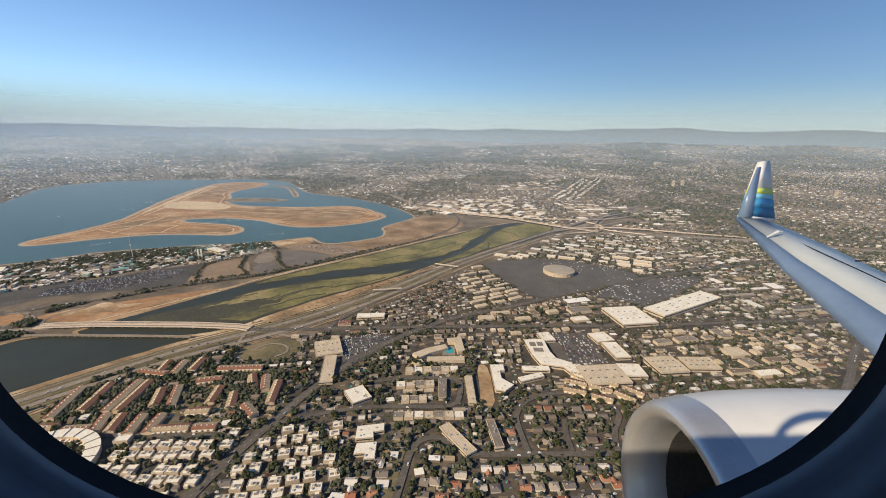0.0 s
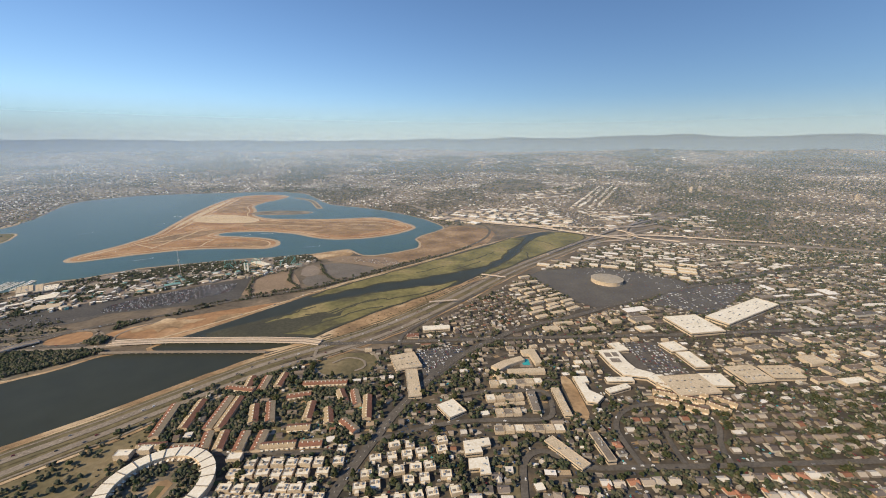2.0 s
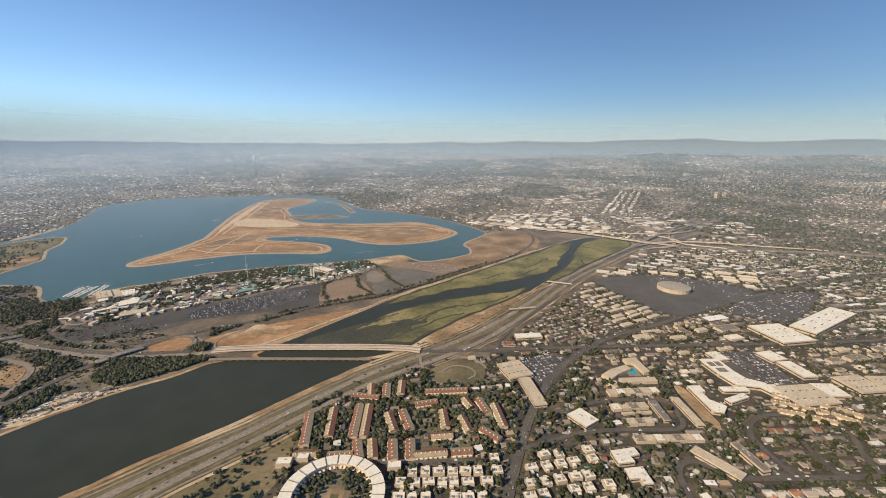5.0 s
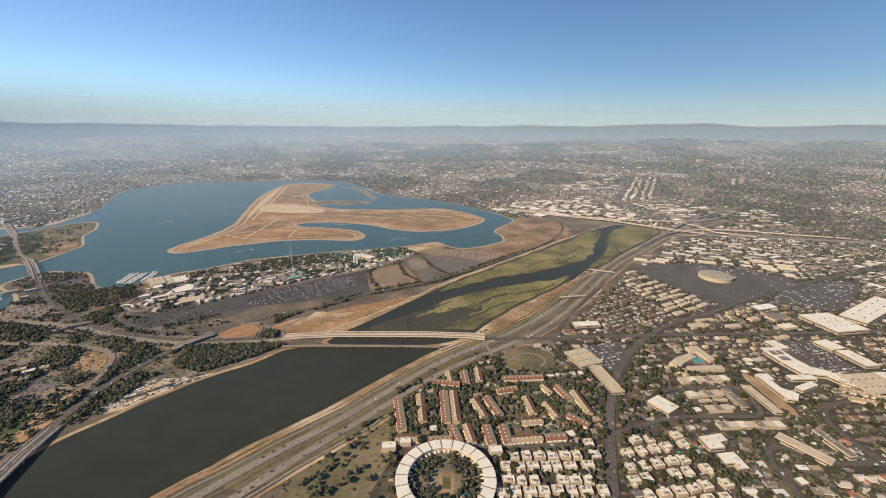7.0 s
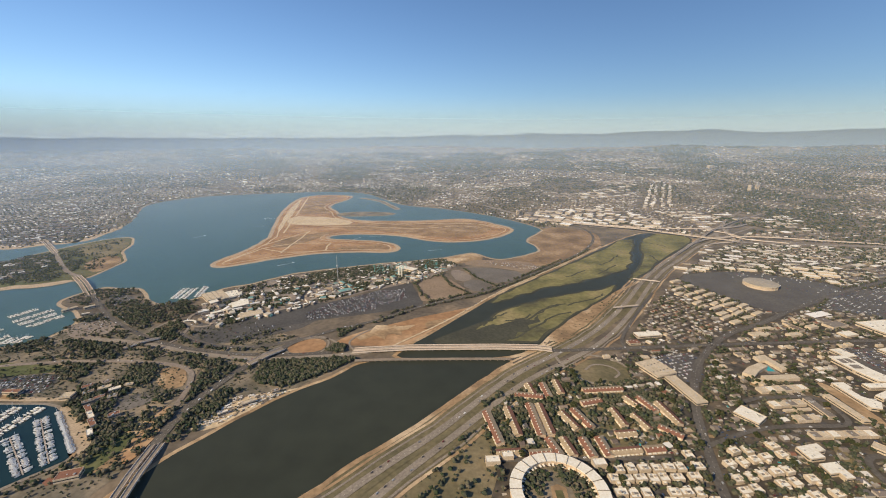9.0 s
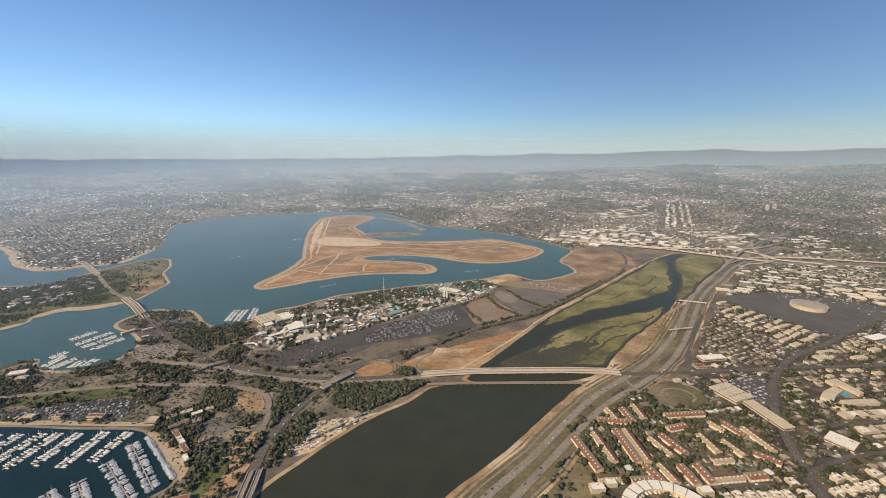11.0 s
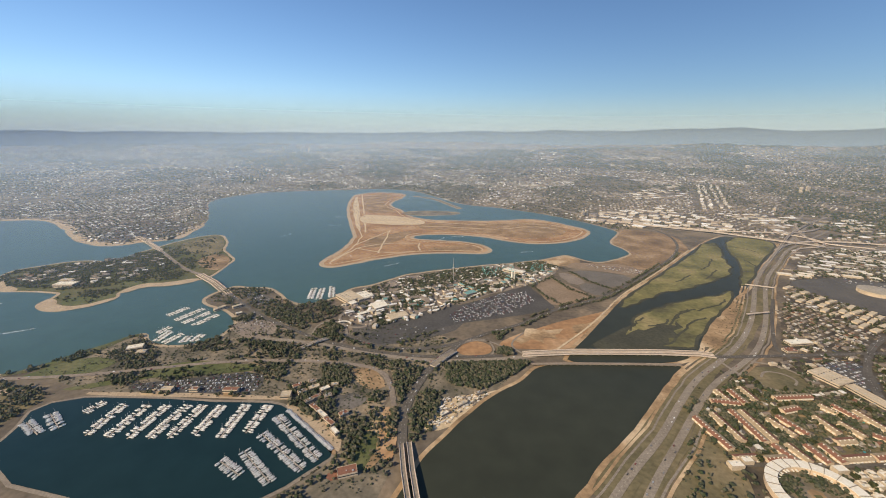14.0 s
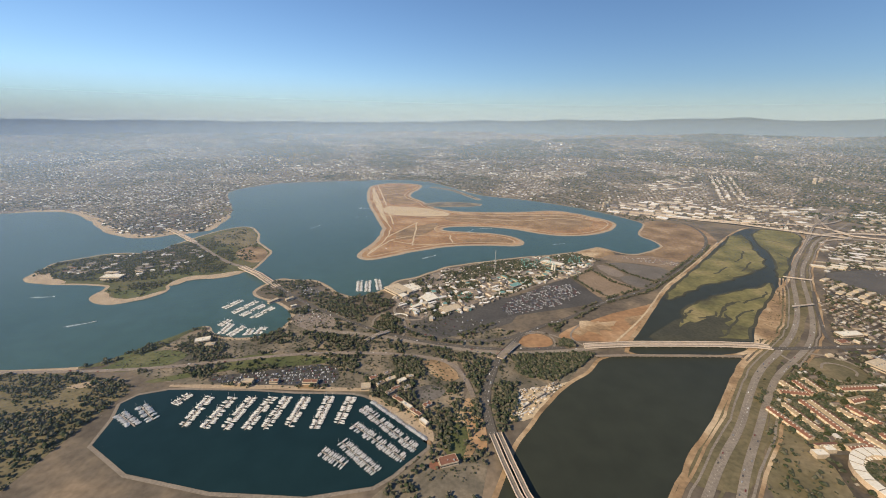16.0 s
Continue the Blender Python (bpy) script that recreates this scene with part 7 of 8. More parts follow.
# resort and waterside buildings
made = {}
for k, (x, y, w, d, h, a, roof, label) in enumerate([
    (-1102, 540, 30, 14, 5, 4, M_WHITE, "white-roofed resort hall among palms"), (-1120, 560, 18, 8, 3.5, 10, M_TANROOF, "low tan-roofed resort wing"), (-1080, 570, 16, 7, 3.5, -12, M_GREYROOF, "low grey-roofed resort wing"),
    (-1150, 585, 14, 7, 3, 20, M_CROOF, "low brown-roofed resort lodge"), (-1170, 560, 14, 6, 3, 5, M_CROOF, "low brown-roofed resort lodge"), (-1190, 600, 12, 6, 3, 30, M_GREYROOF, "low grey-roofed resort lodge"), (-1060, 600, 14, 6, 3, 35, M_CROOF, "low brown-roofed resort lodge"),
    (-848, 360, 16, 9, 4, 25, M_WHITE, "white-roofed hall on the point"), (-835, 352, 10, 6, 3, 15, M_TANROOF, "tan-roofed hall on the point"),
    (-612, 268, 12, 4, 3, -40, M_TILE, "red-roofed marina shop"), (-603, 260, 12, 4, 3, -40, M_WHITE, "white-roofed marina shop beside the docks"), (-594, 251, 12, 4, 3, -40, M_TILE, "red-roofed marina shop beside the docks"), (-586, 240, 9, 4, 3, -45, M_WHITE, "white-roofed marina shop beside the docks"),
    (-565, 200, 14, 8, 3, 20, M_TILE, "broad red-roofed restaurant by the marina"), (-700, 290, 14, 5, 3, 2, M_TILE, "long red-roofed yacht club"), (-645, 285, 9, 8, 3.4, 10, M_TANROOF, "round-cornered tan marina office"), (-760, 288, 10, 5, 3, 0, M_TANROOF, "tan-roofed boathouse by the quay"), (-735, 289, 8, 4, 3, 4, M_TILE, "red-roofed boathouse by the quay"),
    (-815, 470, 16, 5, 3, 60, M_TANROOF, "tan-roofed boat works on the beach"), (-795, 478, 12, 5, 3, 50, M_TANROOF, "tan-roofed boat shed on the beach"), (-780, 455, 8, 4, 3, 40, M_WHITE, "white-roofed boat shed on the beach"),
    (-640, 300, 9, 5, 2.6, 40, M_TILE, "red-roofed shop among marina trees"), (-632, 291, 8, 5, 2.6, 40, M_CROOF, "brown-roofed shop among marina trees"), (-623, 298, 10, 5, 2.8, 35, M_TANROOF, "tan-roofed hall among marina trees"), (-628, 308, 8, 5, 2.6, 30, M_CROOF, "brown-roofed shop among marina trees"), (-616, 284, 8, 4, 2.6, 42, M_TILE, "red-roofed shop among marina trees"), (-612, 296, 9, 5, 3, 40, M_WHITE, "pale-roofed hall among marina trees"), (-621, 278, 8, 4, 2.6, 42, M_CROOF, "brown-roofed shop among marina trees"), (-606, 286, 7, 5, 2.6, 30, M_GREYROOF, "grey-roofed hall among marina trees"), (-605, 304, 7, 4, 2.6, 20, M_TANROOF, "tan-roofed lodge among marina trees"), (-585, 262, 8, 5, 2.6, 40, M_TILE, "red-roofed restaurant beside the marina walk"),
    (-650, 514, 34, 17, 5, -45, M_TANROOF, "large tan-roofed hall by the theme park boats"),
    (-482, 280, 11, 4, 3, 38, M_TANROOF, "long tan shed in a sandy yard"), (-497, 266, 8, 3, 2.6, 40, M_WHITE, "white site cabin in a sandy yard"), (-466, 297, 7, 3, 2.6, 30, M_CROOF, "brown site cabin in a sandy yard"),
]):
    if len(label.split()) < 4:
        label += " beside the docks"
    ob = make_flat(w, d, h, M_BWALL, roof, "waterside_building", label, "building", "waterside buildings", 2, 300 + k, True)
    zz = 0.75 if -1260 < x < -910 and y > 450 else 0.2
    ob.matrix_world = pose(x, y, zz, 0, 0, a)
    claim(x, y, w, d, radians(a), 0, force=True)

claim(-467, 384, 38, 30, 0.0, 0, force=True)

# cottages of the resort, half hidden by trees
cp = scatter([(-1235, 548), (-1190, 635), (-1130, 690), (-1098, 735), (-1046, 690), (-1000, 640), (-1010, 575), (-1060, 560), (-1090, 530)], 260, 1.5, 0.02, False)
nc = len(cp)
stuff("resort_cottages", boxes("resort_cottages", cp[:, 0], cp[:, 1], 0.75, rng.uniform(3, 11, nc), rng.uniform(2.5, 5, nc), rng.uniform(2.2, 3.6, nc), rng.choice([0.1, 0.6, 1.3], nc) + rng.normal(0, 0.1, nc), [M_WALL, M_FARROOF], 0.3), "low resort cottages among trees", "cottages")

# stalls and small roofs crowded between the pavilions of the theme park
sp = np.array([p[:2] for p in plots(PARK, 28, 4.2, 4.0, 1)])
sp = sp + rng.normal(0, 0.8, sp.shape)
sp = sp[rng.random(len(sp)) < 0.16]
ns = len(sp)
stuff("park_stalls", boxes("park_stalls", sp[:, 0], sp[:, 1], 0.1, rng.uniform(1.8, 7.0, ns), rng.uniform(1.4, 4.0, ns), rng.uniform(1.2, 2.6, ns), rng.uniform(0, 1.6, ns), [M_WALL, M_FLATFAR], 0.3), "crowded pale stalls and small park roofs", "stalls")
tagged(copy_thing(coaster, pose(-346, 662, 0, 0, 0, 60)), "teal steel roller coaster on thin supports", "roller coaster")
tagged(copy_thing(coaster, pose(-432, 640, 0, 0, 0, 120)), "teal steel roller coaster on thin supports", "roller coaster")


# ---- trees ----
M_BARK = mat("grey_brown_bark", ((0.10, 0.075, 0.055), (0.16, 0.125, 0.09)), 1.5)
M_LEAF = mat("olive_tree_leaves", ((0.034, 0.040, 0.018), (0.052, 0.056, 0.026), (0.070, 0.066, 0.032), (0.044, 0.050, 0.022)), 0.9, pick="island", rough=0.9, spec=0.1)


def make_tree(hgt, spread, seed, conifer=False):
    r = np.random.default_rng(seed)
    root = new("tree")
    part("trunk", tube([(0, 0, -0.1), (0.1, 0.05, hgt * 0.3), (0.05, 0.12, hgt * 0.62)], [0.22, 0.16, 0.07], 6), M_BARK, root)
    for k in range(2):
        a = 3.14 * k + r.random()
        part("limb", tube([(0.05, 0.05, hgt * 0.3), (spread * 0.45 * math.cos(a), spread * 0.45 * math.sin(a), hgt * 0.6)], [0.1, 0.03], 4), M_BARK, root)
    n = 34
    a, q = r.random(n) * 6.283, np.sqrt(r.random(n))
    hz = r.random(n)
    if conifer:
        rad = spread * (1.0 - hz) * (0.4 + 0.6 * q)
        z_ = hgt * (0.2 + 0.72 * hz)
    else:
        rad = spread * q * np.sqrt(np.clip(1 - (hz - 0.35) ** 2 * 1.6, 0.1, 1))
        z_ = hgt * (0.3 + 0.5 * hz)
    me = blobs("crown", rad * np.cos(a), rad * np.sin(a), z_, r.uniform(0.24, 0.44, n) * spread, r.uniform(0.16, 0.28, n) * hgt, [M_LEAF], r)
    ob = new("crown", me)
    ob.parent = root
    return tagged(root, "olive green %s beside houses and paths" % ("conifer" if conifer else "broadleaf tree"), "tree", "town trees")


species = [make_tree(4.2, 2.2, 1), make_tree(5.2, 2.4, 2), make_tree(3.4, 1.8, 3), make_tree(6.0, 1.9, 4, True), make_tree(4.6, 2.8, 5), make_tree(3.0, 1.5, 6)]


NEAR = [(-285, 160), (-283, 290), (-240, 338), (-150, 345), (-20, 390), (60, 330), (330, 300), (330, 150), (-139, 150)]
near_trees = scatter(NEAR, 9000, 1.2, 0.05, 2)
pick = rng.permutation(len(near_trees))
single = near_trees[pick[:220]]
for k, (tx, ty) in enumerate(single):
    m = pose(tx, ty, 0, 0, 0, rng.uniform(0, 360))
    if k < len(species):
        species[k].matrix_world = m
    else:
        copy_thing(species[int(rng.integers(0, len(species)))], m)
FOREST = [
    (POINT, 9000, 0.8, False),
    # outline, count, clumping, avoid built plots
    ([(-499, 349), (-469, 356), (-407, 357), (-428, 331), (-463, 305), (-495, 313)], 1500, 0, True),
    ([(-677, 333), (-600, 340), (-552, 279), (-566, 222), (-601, 250), (-640, 276)], 2600, 1.6, True),
    ([(-910, 308), (-891, 360), (-855, 388), (-790, 440), (-732, 484), (-630, 382), (-564, 357), (-547, 288), (-640, 282), (-828, 282)], 6500, 2.2, True),
    ([(-560, 350), (-500, 352), (-520, 300), (-545, 290)], 900, 0.6, True),
    ([(-545, 300), (-500, 300), (-505, 250), (-520, 232), (-545, 240)], 900, 0.6, True),
    ([(-735, 480), (-665, 515), (-640, 470), (-680, 420)], 1300, 0.8, True),
    ([(-657, 508), (-604, 588), (-495, 658), (-325, 719), (-294, 680), (-453, 537), (-593, 423)], 17000, 1.0, True),
    ([(-845, 545), (-790, 552), (-755, 525), (-720, 490), (-740, 470), (-800, 480), (-850, 500)], 900, 0.9, True),
    ([(-640, 405), (-560, 440), (-450, 395), (-430, 350), (-560, 360)], 900, 1.5, True),
    ([(-1240, 540), (-1150, 655), (-1124, 703), (-1050, 760), (-960, 640), (-946, 586), (-995, 560), (-1092, 522)], 8500, 0.9, False),
    ([(-1250, 560), (-1225, 545), (-1155, 530), (-1088, 530), (-1061, 600), (-1046, 660), (-1098, 743), (-1130, 715), (-1125, 680), (-1150, 660), (-1200, 650), (-1250, 605)], 6500, 0.8, False),
    ([(-1070, 490), (-1010, 470), (-1005, 540), (-1060, 520)], 260, 1.0, False),
    ([(-445, 416), (-422, 440), (-417, 432), (-437, 402)], 160, 0, False),
    ([(-438, 384), (-442, 372), (-424, 370), (-425, 385)], 130, 0, False),
    ([(-654, 388), (-662, 411), (-660, 431), (-650, 442), (-632, 428), (-622, 399), (-630, 381)], 520, 0.3, False),
    ([(-949, 300), (-910, 348), (-873, 398), (-860, 390), (-885, 340), (-920, 306)], 500, 1.2, True),
    ([(-1110, 720), (-1060, 870), (-975, 760), (-920, 640), (-1000, 640)], 900, 1.6, False),
    ([(-340, 160), (-310, 240), (-285, 255), (-276, 170)], 260, 1.5, True),
    ([(-285, 240), (-283, 290), (-240, 340), (-225, 325), (-262, 280), (-270, 240)], 240, 0.5, True),
    ([(-1060, 285), (-940, 296), (-862, 280), (-866, 240), (-870, 130), (-1060, 130)], 3000, 1.0, True),
    ([(-580, 210), (-560, 270), (-536, 250), (-532, 215), (-545, 150), (-640, 140), (-612, 172)], 700, 1.2, True),
    (CITY, 50000, 1.3, 2),
    ([(-283, 232), (-283, 285), (-240, 322), (-205, 326), (-135, 300), (-124, 260), (-150, 234), (-200, 226)], 3000, 1.1, True),
]
pts_all = [near_trees[pick[220:]]]
for outline, n, clump, avoid in FOREST:
    pts_all.append(scatter(outline, n, clump, 0.03, avoid))
# lines of trees along roads and car park edges
for line, step in (([(-631, 405), (-579, 372), (-527, 368)], 6), ([(-403, 441), (-350, 489), (-268, 536), (-208, 590), (-98, 707), (-25, 795)], 3.2), ([(-403, 453), (-350, 503), (-268, 550), (-208, 604), (-98, 722)], 3.0), ([(-325, 625), (-308, 574), (-275, 535)], 3), ([(-365, 583), (-351, 537), (-334, 511)], 3.5), ([(-286, 663), (-267, 612), (-237, 574)], 3), ([(-478, 502), (-363, 591), (-317, 637)], 4), ([(188, 411), (232, 416)], 4), ([(-565, 448), (-526, 472), (-453, 540)], 5), ([(-608, 398), (-577, 384), (-507, 423)], 5)):
    pts_all.append(np.array([(p.x + rng.normal(0, 1.0), p.y + rng.normal(0, 1.0)) for p, t in along(line, step)]))
ra, rr = rng.uniform(0, 6.283, 130), 23 * np.sqrt(rng.uniform(0.2, 1, 130))
pts_all.append(np.stack([RX + rr * np.cos(ra), RY + rr * np.sin(ra)], 1))
tp = np.concatenate(pts_all)
on_road = np.zeros(len(tp), bool)
for line, wd in road_lines:
    on_road |= near_line(line[::2] + [line[-1]], wd / 2 + 1.0)(tp[:, 0], tp[:, 1])
for g in GROUNDS:
    if g[2] is M_LOTDARK:
        on_road |= inside(g[1])(tp[:, 0], tp[:, 1])
on_road |= inside([(-803, 296), (-776, 303), (-701, 323), (-680, 320), (-674, 290), (-706, 286), (-767, 284), (-800, 288)])(tp[:, 0], tp[:, 1])
for o_ in ([(-812, 312), (-792, 335), (-754, 342), (-699, 337), (-675, 333), (-702, 323), (-774, 308)], [(-921, 300), (-907, 326), (-884, 342), (-860, 341), (-846, 331), (-861, 310)], [(-779, 433), (-730, 443), (-708, 415), (-712, 389), (-758, 399)]):
    on_road |= inside(o_)(tp[:, 0], tp[:, 1]) & (rng.random(len(tp)) < 0.88)
tp = tp[~on_road]
sc = rng.uniform(0.6, 1.25, len(tp))
x3 = np.concatenate([tp[:, 0] + rng.normal(0, 0.9, len(tp)) * sc for _ in range(3)])
y3 = np.concatenate([tp[:, 1] + rng.normal(0, 0.9, len(tp)) * sc for _ in range(3)])
z3 = np.concatenate([np.full(len(tp), 0.3) * sc + 0.5 * q for q in (0, 1.2, 2.0)])
stuff("tree_crowns", blobs("tree_crowns", x3, y3, z3, np.tile(sc, 3) * rng.uniform(0.9, 1.7, len(x3)), np.tile(sc, 3) * rng.uniform(1.4, 2.6, len(x3)), [M_TREE], rng), "many dry olive trees and shrubs", "trees")

# far trees between the houses
fx, fy = rng.uniform(-4300, 2600, 170000), 700 + 2900 * rng.random(170000) ** 1.3
k = free_far(fx, fy) & (np.abs(fx) < 1.25 * fy + 700)
fx, fy = fx[k], fy[k]
k = rng.random(len(fx)) < np.clip(0.50 + 2.0 * green(fx, fy), 0.15, 1) * np.where(fy > 1900, 0.75, 1.0)
fx, fy = fx[k], fy[k]
sc = rng.uniform(1.4, 3.0, len(fx)) * (1 + np.clip((fy - 1400) / 1500, 0, 1.4))
stuff("distant_trees", blobs("distant_trees", fx, fy, ground_z(fx, fy) - 0.2, sc, sc * 1.5, [M_TREE], rng, sides=4), "countless distant dark trees", "trees")
vx, vy = np.concatenate([scatter(VALLEY, 8000, 1.6, 0.008, False)] + [scatter(o_, 700, 0.4, 0.01, False) for o_ in SLOPES]).T
stuff("valley_trees", blobs("valley_trees", vx, vy, ground_z(vx, vy) - 0.2, rng.uniform(3, 6, len(vx)), rng.uniform(3, 6, len(vx)), [M_TREE], rng, sides=4), "dark wooded valley floor", "trees")

# shrubs on the bare island and fields
sx, sy = scatter([(-741, 675), (-884, 1573), (-701, 1576), (-159, 1000), (-430, 769)], 1500, 1.0, 0.02, False).T
k = in_fiesta(sx, sy)
stuff("island_shrubs", blobs("island_shrubs", sx[k], sy[k], np.full(k.sum(), 0.7), rng.uniform(0.4, 1.2, k.sum()), rng.uniform(0.4, 0.9, k.sum()), [M_TREE], rng, sides=4), "low scattered island shrubs", "shrubs")

# low scrub over the rough park ground
lows = np.concatenate([scatter(o_, n_, 0.8, 0.06, True) for o_, n_ in (([(-910, 308), (-891, 360), (-855, 388), (-790, 440), (-732, 484), (-630, 382), (-564, 357), (-547, 288), (-640, 282), (-828, 282)], 9000), ([(-640, 405), (-560, 445), (-480, 395), (-420, 352), (-440, 312), (-520, 235), (-560, 240), (-545, 300), (-560, 350)], 5000), ([(-600, 340), (-552, 279), (-535, 240), (-545, 180), (-600, 190), (-575, 222), (-640, 276)], 2600), ([(-1060, 285), (-940, 296), (-862, 280), (-866, 240), (-870, 130), (-1060, 130)], 2500), ([(-214, 387), (-170, 431), (-118, 492), (-24, 600), (-78, 502), (-138, 432), (-192, 380)], 1500), ([(-350, 178), (-300, 243), (-262, 300), (-236, 335), (-276, 260), (-276, 181)], 500))])
nl = len(lows)
stuff("low_scrub", blobs("low_scrub", lows[:, 0], lows[:, 1], np.full(nl, 0.1), rng.uniform(0.4, 1.3, nl), rng.uniform(0.4, 1.2, nl), [M_TREE], rng, sides=4), "low dry scrub between trees and paths", "shrubs")

# ---- cars ----


def car_rows(outline, ang, gap, fill):
    px, py = np.array(outline, float).T
    mx, my, r = px.mean(), py.mean(), max(np.ptp(px), np.ptp(py)) * 0.75
    a = radians(ang)
    u, v = np.meshgrid(np.arange(-r, r, 1.25), np.arange(-r, r, gap))
    v = v + 2.2 * (np.arange(v.shape[0]) % 2)[:, None] - gap / 2 * (np.arange(v.shape[0]) % 2)[:, None]
    u, v = u.ravel() + rng.normal(0, 0.18, u.size), v.ravel() + rng.normal(0, 0.3, v.size)
    x, y = mx + math.cos(a) * u - math.sin(a) * v, my + math.sin(a) * u + math.cos(a) * v
    k = inside(outline)(x, y) & (rng.random(len(x)) < fill)
    i, j = cells(x, y)
    k &= ~taken[i, j]
    return np.stack([x[k], y[k], np.full(k.sum(), a + math.pi / 2)], 1)


CARS = [
    ([(-499, 469), (-478, 500), (-420, 550), (-380, 560), (-370, 530), (-390, 505), (-424, 474), (-490, 446)], 28, 4.2, 0.6),
    ([(-600, 440), (-610, 480), (-590, 500), (-560, 452), (-580, 434)], 28, 4.5, 0.5),
    ([(-600, 395), (-560, 440), (-500, 430), (-545, 390)], 28, 6, 0.08),
    ([(111, 388), (157, 393), (150, 343), (155, 321), (110, 322), (104, 370)], 10, 4.6, 0.6),
    ([(188, 500), (265, 560), (399, 592), (317, 513), (245, 462), (226, 484)], 30, 5, 0.2),
    ([(-103, 364), (-54, 379), (-46, 361), (-83, 309)], 20, 4.8, 0.7),
    ([(-800, 295), (-776, 302), (-701, 321), (-682, 318), (-677, 291), (-706, 288), (-767, 286), (-798, 289)], 12, 4.4, 0.55),
    ([(-266, 714), (-171, 710), (-150, 676), (-258, 682)], -5, 9, 0.10),
    ([(-770, 455), (-735, 480), (-690, 430), (-760, 410)], 40, 6, 0.35),
    ([(130, 640), (209, 650), (284, 604), (292, 574), (231, 534), (210, 560)], 20, 5, 0.06),
    ([(-812, 528), (-790, 532), (-744, 500), (-765, 484)], 40, 5, 0.5),
    ([(-655, 512), (-640, 550), (-600, 470), (-630, 450)], 30, 5, 0.4),
    ([(-250, 700), (-192, 698), (-150, 680), (-162, 650)], 10, 5, 0.35),
]
cc = np.concatenate([car_rows(*c) for c in CARS])
# traffic along the roads, and cars at the kerb
road_cars = []
for line, wd in road_lines:
    for p, t in along(line, 7.0):
        if p.y < 900 and rng.random() < 0.28:
            off = rng.choice([-1, 1]) * wd * 0.25
            road_cars.append((p.x - t.y * off, p.y + t.x * off, math.atan2(t.y, t.x), 0.62))
rc = np.array(road_cars)
kerb = scatter([(-200, 170), (-200, 230), (60, 330), (300, 300), (300, 160)], 2600, 0, 0.03, 2)
kerb = np.concatenate([kerb, scatter([(-100, 330), (0, 560), (200, 700), (560, 780), (480, 360), (100, 300)], 7000, 0.8, 0.05, 2)])
ka = rng.choice([0.1, 1.67], len(kerb))
ax = np.concatenate([cc[:, 0], rc[:, 0], kerb[:, 0]])
ay = np.concatenate([cc[:, 1], rc[:, 1], kerb[:, 1]])
aa = np.concatenate([cc[:, 2], rc[:, 2], ka])
az = np.concatenate([np.full(len(cc), 0.28), rc[:, 3], np.full(len(kerb), 0.08)])
n = len(ax)
stuff("parked_cars", boxes("parked_cars", ax, ay, az, 2.0, 0.85, 0.38, aa, [M_CAR, M_CAR]), "hundreds of parked and driving cars", "cars")
stuff("car_cabins", boxes("car_cabins", ax - 0.1 * np.cos(aa), ay - 0.1 * np.sin(aa), az + 0.36, 1.05, 0.74, 0.26, aa, [M_GLASSD, M_CAR]), "glazed cabins of the parked cars", "cars")
# pieces of the work yard: stacks, sheds and spoil
yx, yy = scatter([(-511, 254), (-499, 289), (-458, 302), (-452, 297), (-480, 273), (-496, 251)], 420, 0, 0.03, False).T
keep = ~inside(grown(basin_line, 4))(yx, yy)
yx, yy = yx[keep], yy[keep]
stuff("yard_materials", boxes("yard_materials", yx, yy, 0.1, rng.uniform(1, 4, len(yx)), rng.uniform(0.6, 1.4, len(yx)), rng.uniform(0.4, 1.2, len(yx)), rng.uniform(0.5, 0.9, len(yx)), [M_FLAT, M_FLAT]), "stacked building materials in a yard", "materials")


